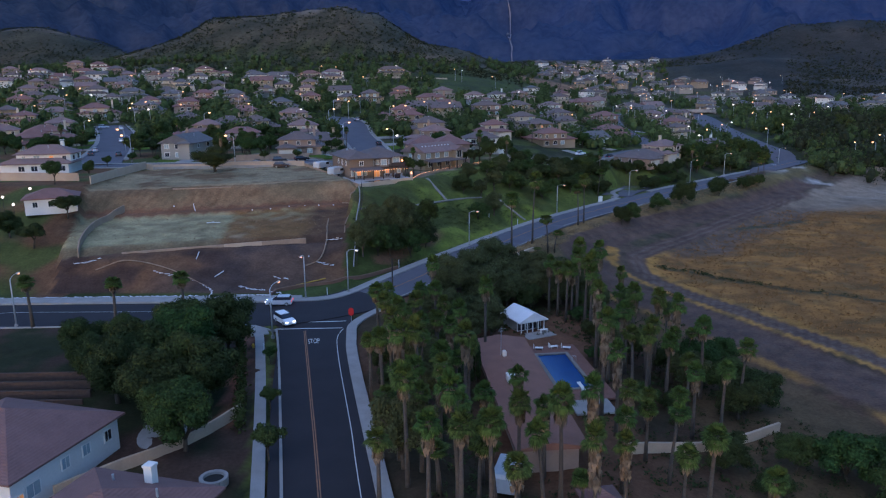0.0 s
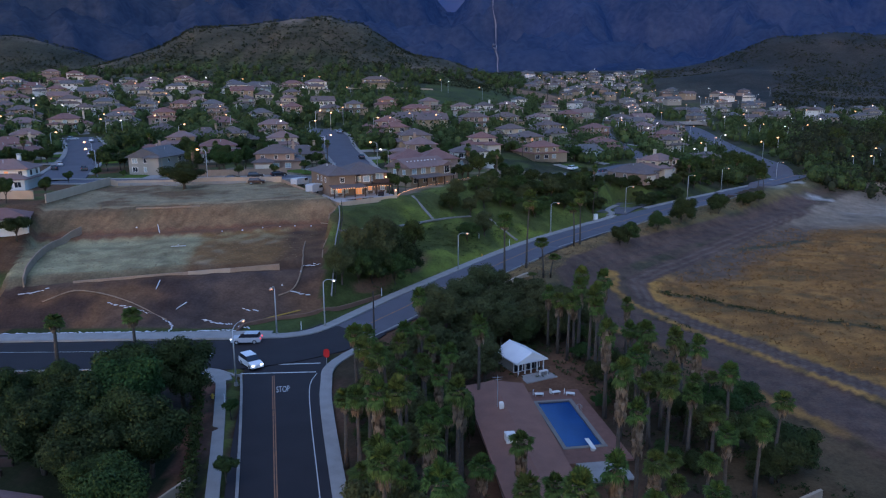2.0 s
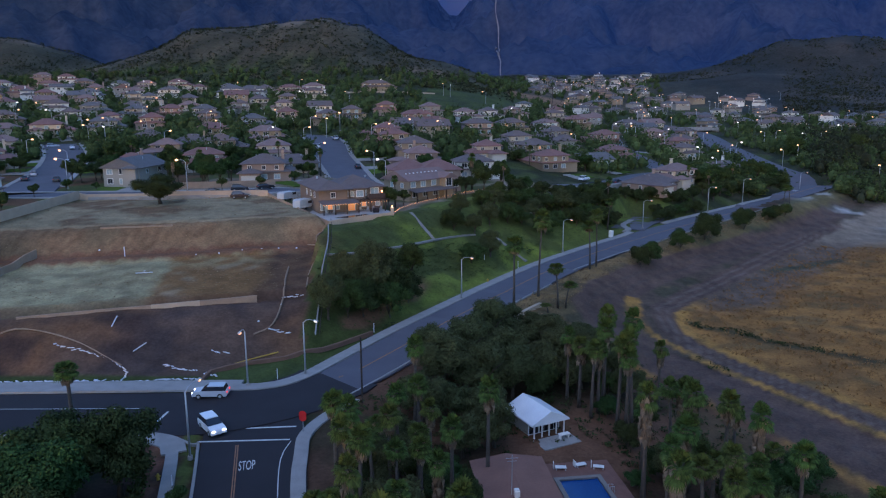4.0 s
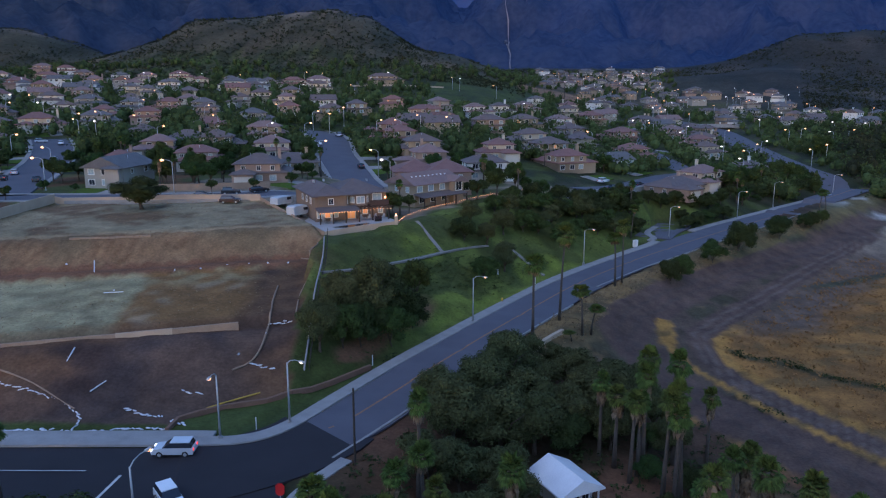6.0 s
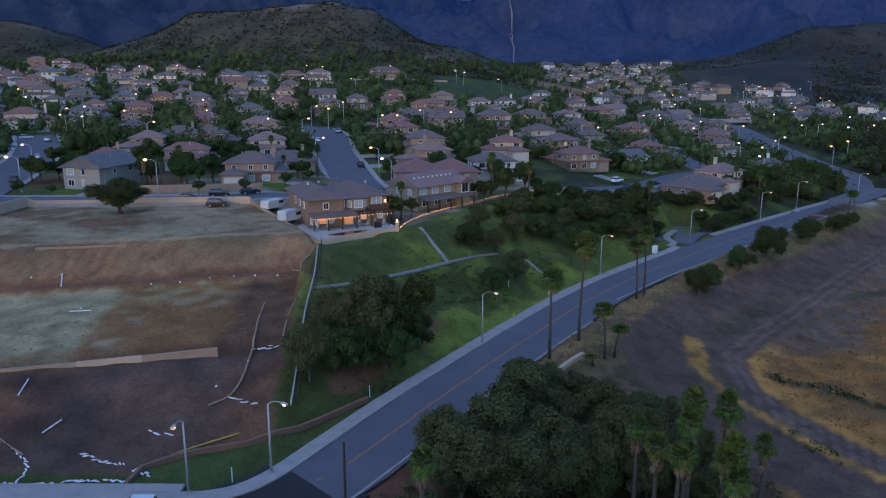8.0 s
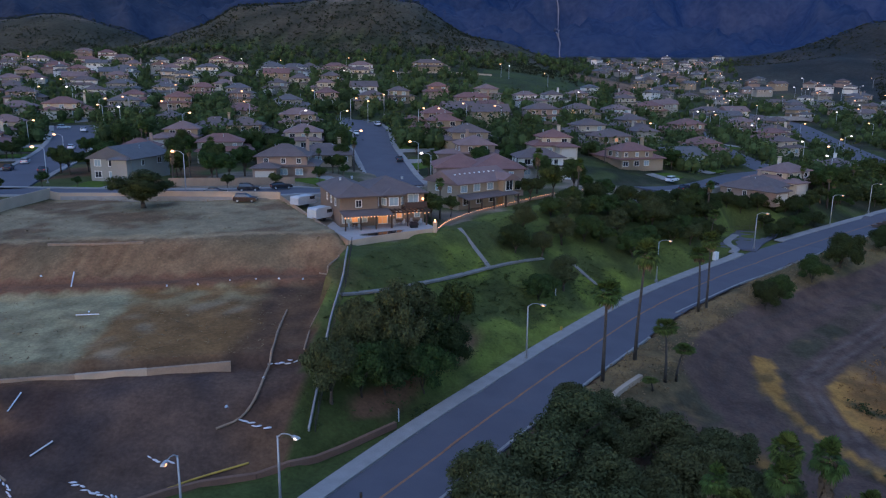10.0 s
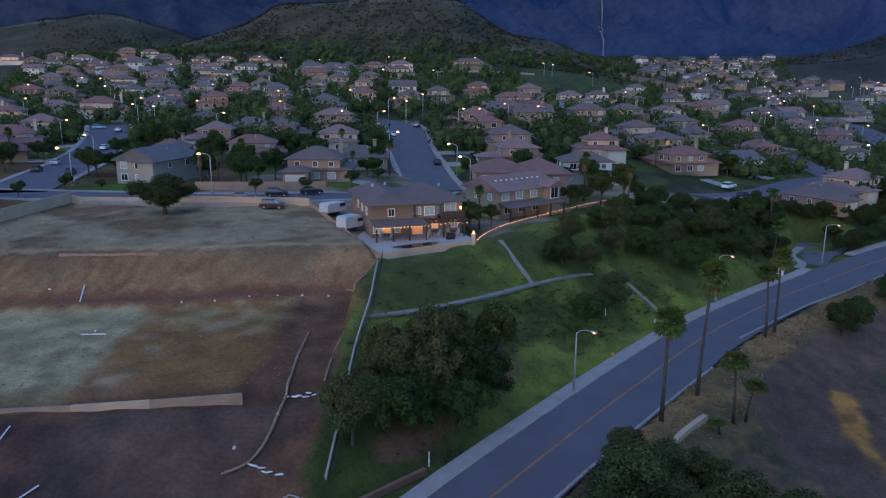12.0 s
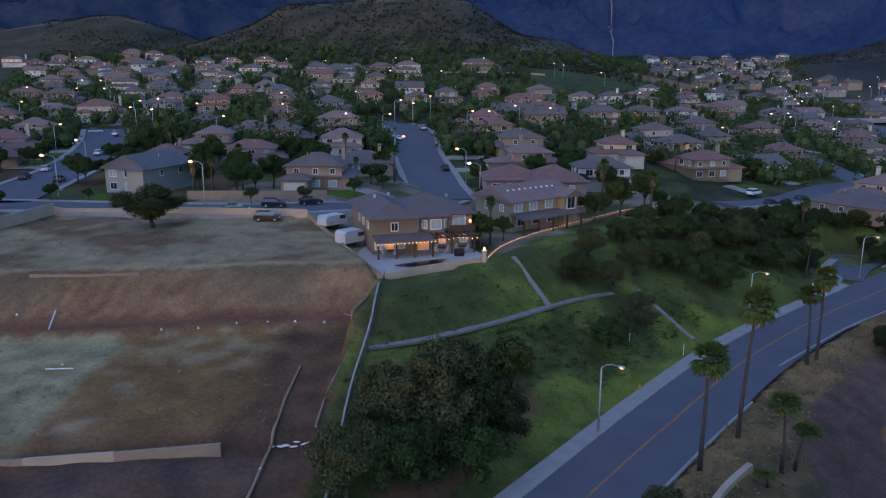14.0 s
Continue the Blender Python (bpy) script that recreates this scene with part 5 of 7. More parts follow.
ESTATE_E = ((-14, 390, 14, 18, 10, "p", "r", 2, 0), (75, 286, 40, 14, 11, "c", "m", 2, 0), (65, 273, 40, 16, 10, "p", "b", 1, 0), (109, 330, 42, 13, 10, "w", "b", 1, 0), (108, 374, 30, 11, 10, "c", "b", 2, 0), (115, 450, 20, 13, 10, "p", "m", 2, 0), (111, 505, 15, 15, 10, "t", "b", 2, 0), (-113, 197, 10, 17, 11, "w", "m", 2, 0), (-152, 266, 32, 17, 12, "t", "r", 2, 0), (-157, 282, 32, 17, 12, "c", "r", 2, 0))
FAR_ROW = ((-326, 582, "w", "m"), (-292, 576, "c", "r"), (-238, 571, "w", "g"), (-219, 572, "c", "m"), (-196, 581, "c", "r"), (-285, 529, "p", "r"), (-252, 503, "t", "r"), (-226, 506, "w", "g"), (-204, 513, "w", "m"), (-183, 517, "w", "g"), (-144, 523, "w", "g"), (-128, 522, "w", "g"), (-108, 530, "c", "r"), (-94, 541, "w", "m"), (-360, 600, "t", "m"), (-350, 560, "p", "r"), (-310, 540, "t", "b"), (-270, 590, "p", "b"), (-385, 585, "w", "r"), (-330, 640, "p", "m"), (-300, 625, "w", "r"))
count = 0
for rows in (ESTATE_A, ESTATE_B, ESTATE_C, ESTATE_D, ESTATE_E):
    for x, y, turn, w, d, wm, rm, st, gb in rows:
        count += 1
        house(x, y, turn, w, d, W[wm], R[rm], st, bool(gb), count)
for x, y, wm, rm in FAR_ROW:
    count += 1
    house(x, y, rng.choice((12, 18, 26)), rng.uniform(14, 18), 11, W[wm], R[rm], 2, False, count, far=True, group="houses on the rise")
house(-50, 560, 6, 24, 12, "stucco_tan", "roof_brown", 2, False, 300, label="long tan hillside house with lit windows", far=True)
# houses that fill the blocks between
known = [(r_[0], r_[1]) for rows in (ESTATE_A, ESTATE_B, ESTATE_C, ESTATE_D, ESTATE_E) for r_ in rows] + [(r_[0], r_[1]) for r_ in FAR_ROW] + [(-24.6, 201.6), (-8.6, 221.1), (-6.1, 239.3), (-50, 560)]
LINES = (STREET_B, STREET_N, STREET_L, STREET_Q, STREET_R, ROAD_FAR, ROAD_E)
fill = 0
for k in range(3000):
    if fill >= 62:
        break
    y = 262 + 290 * rng.random()
    x = rng.uniform(-0.62 * y, 0.33 * y)
    if any((x - a) ** 2 + (y - b_) ** 2 < 20.5**2 for a, b_ in known) or any(abs(beside(line, x, y)[0]) < 15 for line in LINES) or beside(ROAD_E, x, y)[0] < 26 or -75 < x < 40 and y > 440:
        continue
    known.append((x, y))
    fill += 1
    count += 1
    house(x, y, 14 + 0.06 * max(0, -x - 60) + rng.choice((0, 0, 90)) + rng.uniform(-4, 4), rng.uniform(11, 15), rng.uniform(9, 11.5), W[rng.choice("ttpcccgw")], R[rng.choice("bbrmmg")], rng.choice((2, 2, 2, 1)), rng.random() < 0.2, count, far=y > 330)
# the town in the valley and the rest of the estate
placed = []
for k in range(1500):
    if len(placed) >= 105:
        break
    y = 520 + 560 * rng.random()
    lo, hi = (0.10, 0.25) if y > 780 else (0.15, 0.40) if y > 620 else (0.30, 0.56)
    x = y * rng.uniform(lo, hi)
    if any((x - a) ** 2 + (y - b) ** 2 < 19**2 for a, b in placed) or abs(beside(ROAD_FAR, x, y)[0]) < 16:
        continue
    placed.append((x, y))
    count += 1
    house(x, y, rng.uniform(0, 50), rng.uniform(9.5, 13), rng.uniform(8, 10), W[rng.choice("tgggppw")], R[rng.choice("bggbg")], rng.choice((1, 2)), rng.random() < 0.3, count, far=True, group="houses of the valley town")


# ---- the house with the patio ----
def patio_house():
    at = pose(-24.6, 201.6, 11.9, 0, 0, 25)
    b = thing("house", "tan two-storey house with brown tiled roof and lit patio", "house", "houses of the estate", at)
    h = 5.3
    g = Geo()
    g.box((-4.4, 2.0, h / 2 - 0.4), (6.6, 17, h + 0.8))
    g.box((3.2, 0.2, h / 2 - 0.42), (8.8, 11, h + 0.76))
    bay = [(-0.2, -5.3), (0.5, -6.3), (3.0, -6.3), (3.7, -5.3)]
    for (ax, ay), (bx, by) in zip(bay, bay[1:]):
        g.face((ax, ay, 2.7), (bx, by, 2.7), (bx, by, h), (ax, ay, h))
    g.face(*[(x, y, 2.7) for x, y in reversed(bay)])
    part("wall", g, "stucco_tan_shaded", b)
    r = Geo()
    hip(r, -4.4, 2.0, 6.6, 17, h, pitch=0.44)
    hip(r, 2.2, 0.2, 10.8, 11, h + 0.02, pitch=0.40)
    hip(r, 1.75, -4.6, 3.6, 3.6, h - 0.05, over=0.4, pitch=0.42)
    part("roof", r, "roof_brown", b, "brown concrete tile roof")
    c = Geo()
    c.face((-7.9, -6.4, 3.0), (-7.9, -10.2, 2.5), (0.6, -10.2, 2.5), (0.6, -6.4, 3.0))
    c.face((-7.9, -6.4, 2.86), (0.6, -6.4, 2.86), (0.6, -10.2, 2.36), (-7.9, -10.2, 2.36))
    c.face((-7.9, -10.2, 2.36), (0.6, -10.2, 2.36), (0.6, -10.2, 2.5), (-7.9, -10.2, 2.5))
    c.face((0.6, -10.2, 2.36), (0.6, -6.4, 2.86), (0.6, -6.4, 3.0), (0.6, -10.2, 2.5))
    c.face((-7.9, -6.4, 2.86), (-7.9, -10.2, 2.36), (-7.9, -10.2, 2.5), (-7.9, -6.4, 3.0))
    part("patio_cover", c, "roof_brown", b, "sloping brown patio roof")
    for i in range(9):
        part("pergola_beam", Geo().box((1.0 + i * 0.8, -7.2, 2.75), (0.12, 4.2, 0.2)), "dark_wood", b)
    for x in (-7.6, -5.0, -2.4, 0.3, 3.4, 6.8):
        part("post", Geo().box((x, -9.9 if x < 1 else -9.0, 1.15), (0.22, 0.22, 2.7)), "dark_wood", b)
    part("pergola_beam", Geo().box((4.0, -9.0, 2.58), (6.8, 0.2, 0.22)), "dark_wood", b)
    part("balcony", Geo().box((5.6, -6.2, 2.85), (4.0, 1.6, 0.16)).box((5.6, -6.95, 3.4), (4.0, 0.08, 0.9)), "dark_wood", b, "dark timber balcony")
    window(b, -1.5, -5.32, 3.95, 0, "large", "glass_pale")
    window(b, 1.75, -6.32, 4.0, 0, "large", "glass_pale")
    window(b, 0.15, -5.8, 4.0, -55, "small", "glass_pale")
    window(b, 3.35, -5.8, 4.0, 55, "small", "glass_pale")
    window(b, 5.6, -5.32, 3.95, 0, "tall", "glass_pale")
    window(b, -4.5, -6.52, 4.0, 0, "small", "glass")
    for y in (-3.0, 0.5, 4.0):
        window(b, -7.72, y, 3.9, 90, "small", "glass")
    for x, p in ((-6.6, "glass_pale"), (-5.2, "lit_window"), (-3.9, "glass_pale"), (3.0, "lit_window"), (6.3, "glass_pale")):
        window(b, x, -6.54 if x < -1.2 else -5.32, 1.5, 0, "large" if x < -1.2 else "small", p)
    window(b, -0.1, -5.34, 1.15, 0, "tall", "lit_window")
    for x, y in ((-5.5, 3.0), (-3, 4.5), (2.0, 0.5), (5.5, 1.0)):
        part("roof_vent", Geo().box((x, y, h + 1.75), (0.35, 0.35, 0.5)), "steel", b)
    for i in range(16):
        part("bulb", Geo().ball((-7.7 + i * 0.55, -10.28, 2.34), 0.07, 4), "bulb", b)
    for i in range(9):
        part("bulb", Geo().ball((1.4 + i * 0.72, -9.2, 2.36 - 0.12 * math.sin(i * 1.1)), 0.07, 4), "bulb", b)
    lamp = part("wall_lamp", Geo().box((7.3, -5.5, 4.1), (0.25, 0.3, 0.4)), "bulb", b, "lit wall lamp")
    return b


house_m = patio_house()
for x, y, e in ((-5.5, -8.4, 55), (0.2, -8.2, 45), (5, -7.6, 45)):
    li = new("patio_light", bpy.data.lights.new("patio_light", "POINT"))
    li.data.energy, li.data.color, li.data.shadow_soft_size = e * 0.05, (1.0, 0.5, 0.18), 0.15
    li.matrix_basis = house_m.matrix_basis @ Matrix.Translation((x, y, 2.15))
li = new("porch_light", bpy.data.lights.new("porch_light", "POINT"))
li.data.energy, li.data.color, li.data.shadow_soft_size = 1.5, (1.0, 0.6, 0.25), 0.1
li.matrix_basis = house_m.matrix_basis @ Matrix.Translation((7.3, -6.0, 4.1))

edge = ((-25.0, 182.4), (-19.3, 187.5), (-13.2, 191.8), (-13.4, 195.5), (-15.8, 199.4), (-28.2, 193.8), (-32.0, 202.6), (-37.6, 200.4), (-29.6, 188.8))
g = Geo()
g.face(*[(x, y, 12.0) for x, y in edge])
for (ax, ay), (bx, by) in zip(edge, edge[1:] + edge[:1]):
    g.face((ax, ay, 8.6), (bx, by, 8.6), (bx, by, 12.0), (ax, ay, 12.0))
tagged(part("patio_paving", g, "patio"), "pale concrete patio behind the house", "patio", kind="structure")
g = Geo()
ring = [(1.0 + (3.6 + 0.7 * math.sin(3 * a)) * math.cos(a), (1.5 + 0.35 * math.cos(2 * a)) * math.sin(a)) for a in [i * math.pi / 18 for i in range(36)]]
g.face(*[(x, y, 0.16) for x, y in ring])
pool = thing("garden_pool", "dark kidney-shaped garden pool in the patio", "pool", at=pose(-21.6, 187.7, 11.89, 0, 0, 38))
part("water", g, "dark_water", pool, "dark still water")
g = Geo()
for (a, b_), (c, d) in zip(ring, ring[1:] + ring[:1]):
    g.face((a * 1.0, b_, 0.2), (c, d, 0.2), (c * 1.08, d * 1.18, 0.2), (a * 1.08, b_ * 1.18, 0.2))
    g.face((a, b_, 0.1), (c, d, 0.1), (c, d, 0.2), (a, b_, 0.2))
part("coping", g, "concrete", pool, "pale pool coping")
# patio furniture
for x, y in ((-5.6, -8.0), (2.2, -7.8), (5.2, -8.0)):
    t = thing("patio_table", "small dark patio table under the pergola", "table", at=house_m.matrix_basis @ Matrix.Translation((x, y, 0.12)))
    part("tabletop", Geo().tube([(0, 0, 0.7), (0, 0, 0.75)], [0.55, 0.55], 14), "dark_wood", t)
    part("pedestal", Geo().tube([(0, 0, 0), (0, 0, 0.7)], [0.06, 0.06], 8), "steel", t)
    for i in range(4):
        a = i * math.pi / 2 + 0.4
        c = thing("patio_chair", "small metal patio chair beside the table", "chair", "patio chairs", house_m.matrix_basis @ pose(x + math.cos(a), y + math.sin(a), 0.12, 0, 0, math.degrees(a) - 90))
        part("seat", Geo().box((0, 0, 0.44), (0.46, 0.46, 0.05)), "steel", c)
        part("backrest", Geo().box((0, 0.22, 0.72), (0.46, 0.05, 0.5)), "steel", c)
        for sx in (-0.19, 0.19):
            for sy in (-0.19, 0.19):
                part("leg", Geo().box((sx, sy, 0.21), (0.04, 0.04, 0.42)), "steel", c)
t = thing("barbecue", "red covered barbecue grill on the patio", "grill", at=house_m.matrix_basis @ Matrix.Translation((4.0, -10.6, 0.13)))
part("hood", Geo().box((0, 0, 0.75), (1.5, 0.7, 0.6), 0, 0.75), "car_red", t, "red hood")
part("cart", Geo().box((0, 0, 0.24), (1.3, 0.6, 0.48)), "rubber", t)


def trailer(x, y, turn, length=6.0, hgt=2.6):
    t = thing("travel_trailer", "white boxy travel trailer parked beside the house", "trailer", at=pose(x, y, ground(x, y) + 0.1, 0, 0, turn))
    g = Geo()
    k = [(-length / 2, 0.5), (-length / 2, hgt - 0.3), (-length / 2 + 0.4, hgt), (length / 2 - 0.5, hgt), (length / 2, hgt - 0.6), (length / 2, 0.9), (length / 2 - 0.4, 0.5)]
    for s in (-1.15, 1.15):
        g.face(*([(a, s, b_) for a, b_ in k] if s < 0 else [(a, s, b_) for a, b_ in reversed(k)]))
    for (a, b_), (c, d) in zip(k, k[1:] + k[:1]):
        g.face((a, -1.15, b_), (a, 1.15, b_), (c, 1.15, d), (c, -1.15, d))
    part("body", g, "trailer", t)
    for s in (-1.0, 1.0):
        part("wheel", Geo().tube([(0, s - 0.12, 0.32), (0, s + 0.12, 0.32)], [0.34, 0.34], 12), "rubber", t)
    part("window", Geo().box((1.2, -1.17, 1.6), (1.2, 0.04, 0.6)), "glass", t)
    part("hitch", Geo().box((length / 2 + 0.5, 0, 0.45), (1.1, 0.12, 0.12)), "steel", t)


trailer(-33.3, 196.4, 57, 3.9, 2.3)
trailer(-38.6, 205.0, 57, 4.4, 2.0)


# ---- the tan house with the dormer-like roof, and its neighbour ----
def porch_house():
    b = thing("house", "tan two-storey house with long mauve roof and dark porch", "house", "houses of the estate", pose(-8.6, 221.1, 11.8, 0, 0, 45))
    h, w, d = 5.0, 14, 9.5
    g, r = Geo(), Geo()
    g.box((0, 0, h / 2 - 0.4), (w, d, h + 0.8))
    rise = hip(r, 0, 0, w, d, h, gable=True, pitch=0.42)
    for s in (-1, 1):
        g.face((s * w / 2, -d / 2, h), (s * w / 2, d / 2, h), (s * w / 2, 0, h + rise * 0.86))
    g.box((5.3, -d / 2 - 0.7, h / 2 - 0.3), (3.2, 1.6, h + 0.8))
    hip(r, 5.3, -d / 2 + 0.6, 3.2, 4.6, h + 0.25, gable=True, pitch=0.5)
    part("wall", g, "stucco_tan", b)
    part("roof", r, "roof_mauve", b)
    for i in range(9):
        part("roof_vent", Geo().box((-5.6 + i * 1.3, -2.0, h + rise * 0.62), (0.3, 0.3, 0.4)), "trim", b)
    p = Geo()
    p.face((-7.6, -d / 2, 3.0), (-7.6, -d / 2 - 3.6, 2.5), (6.4, -d / 2 - 3.6, 2.5), (6.4, -d / 2, 3.0))
    p.face((-7.6, -d / 2 - 3.6, 2.34), (6.4, -d / 2 - 3.6, 2.34), (6.4, -d / 2 - 3.6, 2.5), (-7.6, -d / 2 - 3.6, 2.5))
    p.face((-7.6, -d / 2, 2.84), (6.4, -d / 2, 2.84), (6.4, -d / 2 - 3.6, 2.34), (-7.6, -d / 2 - 3.6, 2.34))
    part("porch_roof", p, "roof_brown", b, "dark brown porch roof")
    for x in (-7.3, -4, -0.7, 2.6, 6.1):
        part("post", Geo().box((x, -d / 2 - 3.4, 1.1), (0.25, 0.25, 2.6)), "dark_wood", b)
    for x in (-5.6, -2.2, 1.4):
        window(b, x, -d / 2 - 0.02, 4.0, 0, "large", "glass_pale")
    window(b, 5.3, -d / 2 - 1.52, 4.0, 0, "tall", "glass")
    for y in (-2.2, 1.6):
        window(b, -w / 2 - 0.02, y, 3.7, 90, "small", "glass_pale")
    for x in (-5, -1.5, 2):
        window(b, x, -d / 2 - 0.02, 1.5, 0, "large", "glass")


porch_house()
b = thing("house", "pinkish two-storey house with wide red tiled roof", "house", "houses of the estate", pose(-6.1, 239.3, 12.0, 0, 0, 10))
g, r = Geo(), Geo()
g.box((2.5, 0, 2.4), (11, 12, 6.2))
g.box((-6.5, 3.0, 2.3), (9, 11, 6.0))
hip(r, 2.5, 0, 11, 12, 5.5, pitch=0.44)
hip(r, -5.4, 3.0, 11, 11, 5.4, pitch=0.42)
part("wall", g, "stucco_pink", b)
part("roof", r, "roof_red", b)
for x, p in ((-1.6, "glass"), (0.3, "glass"), (2.2, "glass"), (5.2, "glass_pale")):
    window(b, x, -6.02, 4.2, 0, "small", p)
for x in (-9, -6):
    window(b, x, -2.52, 4.0, 0, "large", "glass")
for x in (0, 3.5, 6.5):
    window(b, x, -6.02, 1.5, 0, "large", "glass")

# ---- houses under the camera at the start ----
def low_house(x, y, turn, w, d, h, wall_mat, roof_, label, vents=()):
    b = thing("house", label, "house", "", pose(x, y, ground(x, y), 0, 0, turn))
    g, r = Geo(), Geo()
    g.box((0, 0, h / 2 - 0.4), (w, d, h + 0.8))
    hip(r, 0, 0, w, d, h, pitch=0.40, over=0.6)
    part("wall", g, wall_mat, b)
    part("roof", r, roof_, b)
    return b


b = low_house(-43.2, 64.6, -14, 14, 13.5, 3.8, "stucco_white", "roof_red", "white single-storey house with broad reddish tiled roof")
for y, s in ((-4.4, "large"), (-0.5, "small"), (2.2, "small"), (5.2, "small")):
    window(b, 7.02, y, 1.7 if s == "large" else 2.2, 90, s, "glass_pale" if y < 3 else "glass")
window(b, 7.02, -6.0, 1.4, 90, "small", "lit_window")
b = low_house(-27.2, 51.2, -14, 12, 12, 3.6, "stucco_white", "roof_red", "white house with reddish tiled roof and chimney")
part("chimney", Geo().box((1.2, 4.2, 5.0), (0.75, 0.75, 2.2)).box((1.2, 4.2, 6.15), (0.9, 0.9, 0.2)), "stucco_white", b, "white stucco chimney")
for x, y in ((-1.5, 3.0), (3.4, 2.0)):
    part("roof_vent", Geo().tube([(x, y, 4.6), (x, y, 5.6)], [0.1, 0.1], 8), "steel", b)
b = low_house(-89.5, 158.6, 24, 10, 7.5, 2.7, "stucco_white", "roof_red", "low white house with dark red roof beside the lot")
for x in (-3, 0, 3):
    window(b, x, -3.77, 1.4, 0, "small", "glass")
window(b, 5.02, 0.5, 1.4, 90, "large", "glass_pale")
b = thing("fire_pit", "round stone fire pit beside the house", "fire pit", at=pose(-22.6, 62.4, 0.05))
g = Geo()
for i in range(18):
    a0 = i * math.pi / 9
    g.box((1.15 * math.cos(a0), 1.15 * math.sin(a0), 0.4), (0.36, 0.4, 0.8), a0)
part("rim", g, "concrete", b)
part("bowl", Geo().tube([(0, 0, 0.1), (0, 0, 0.5)], [0.98, 0.98], 18), "rubber", b)
tagged(part("paving", Geo().tube([(0, 0, 0.0), (0, 0, 0.1)], [4.5, 4.5], 24), "concrete", at=pose(-31.5, 73.5, 0) @ Matrix.Diagonal((0.6, 1, 1, 1))), "pale curved concrete terrace by the house", "paving", kind="structure")
for i in range(4):
    g = Geo().box((0, 0, 0.5), (16, 0.3, 1.0))
    tagged(part("planter_wall", g, "dark_wood", at=pose(-52, 79.5 + i * 2.0, 0.35 * i - 0.3, 0, 0, 3)), "dark timber terrace wall in the garden bank", "wall", kind="structure")

# ---- ranch house, pool and pool house in the grove ----
z0 = -3.4
b = thing("house", "long low ranch house with brown shingle roof", "house", "", pose(8.0, 87.2, z0, 0, 0, 7))
g, r = Geo(), Geo()
g.box((0, 0, 1.3), (6.0, 32, 3.4))
hip(r, 0, 0, 6.0, 32, 3.0, over=0.9, pitch=0.16, gable=True)
part("wall", g, "stucco_pink", b)
part("roof", r, "ranch_roof", b, "brown composition shingle roof")
for y in (-12, -7, -2, 3, 8, 13):
    window(b, 3.02, y, 1.6, 90, "tall", "glass")
    window(b, -3.02, y, 1.6, 90, "large", "glass")
for x, y, s in ((-1.2, 0.4, 1.1), (-0.6, 8.5, 0.5)):
    part("air_conditioner", Geo().box((x, y, 3.75), (s, s * 1.3, 0.8)).box((x, y, 4.2), (s * 0.8, s * 0.9, 0.1)), "trim", b, "white rooftop air conditioner")
part("antenna", Geo().tube([(-1.0, 9, 3.2), (-1.0, 9, 7.5)], [0.05, 0.03], 6).box((-1.0, 9, 7.2), (1.2, 0.03, 0.03)).box((-1.0, 9, 6.9), (0.9, 0.03, 0.03)), "steel", b)

pm = pose(14.8, 98.6, z0, 0, 0, 8.5)
pool = thing("swimming_pool", "rectangular swimming pool with deep blue water", "pool", at=pm)
part("water", Geo().box((0, 0, 0.0), (4.3, 12.6, 0.1)), "pool_water", pool, "still deep blue water")
basin = Geo()
for c, s in (((-2.35, 0, -0.75), (0.3, 13.4, 1.9)), ((2.35, 0, -0.75), (0.3, 13.4, 1.9)), ((0, -6.55, -0.75), (4.4, 0.3, 1.9)), ((0, 6.55, -0.75), (4.4, 0.3, 1.9)), ((0, 0, -1.75), (5, 13.4, 0.2))):
    basin.box(c, s)
part("basin", basin, "concrete", pool)
cop = Geo()
for c, s in (((-2.4, 0, 0.2), (0.5, 13.6, 0.12)), ((2.4, 0, 0.2), (0.5, 13.6, 0.12)), ((0, -6.55, 0.2), (4.3, 0.5, 0.12)), ((0, 6.55, 0.2), (4.3, 0.5, 0.12))):
    cop.box(c, s)
part("coping", cop, "path", pool, "weathered grey-brown pool coping")
part("diving_board", Geo().box((0.6, -6.6, 0.6), (0.5, 2.6, 0.08)).box((0.6, -7.4, 0.38), (0.4, 0.5, 0.36)), "trim", pool, "white diving board")
part("ladder", Geo().tube([(2.3, 3, -0.3), (2.3, 3, 0.9), (2.8, 3, 0.9), (2.8, 3, 0.2)], [0.03] * 4, 6).tube([(2.3, 3.5, -0.3), (2.3, 3.5, 0.9), (2.8, 3.5, 0.9), (2.8, 3.5, 0.2)], [0.03] * 4, 6), "steel", pool)
deck = Geo()
for c, s in (((-4.2, 0, 0.06), (3.05, 20, 0.24)), ((3.6, 0, 0.06), (1.8, 20, 0.24)), ((0, 8.4, 0.06), (5.36, 3.2, 0.24)), ((0, -8.4, 0.06), (5.36, 3.2, 0.24))):
    deck.box(c, s)
tagged(part("pool_deck", deck, "brick", at=pm), "reddish brick deck round the pool", "paving", kind="structure")
tagged(part("paving", Geo().box((0.4, -12.0, 0.05), (5.2, 4.0, 0.22)), "concrete", at=pm), "pale concrete slab beyond the pool", "paving", kind="structure")
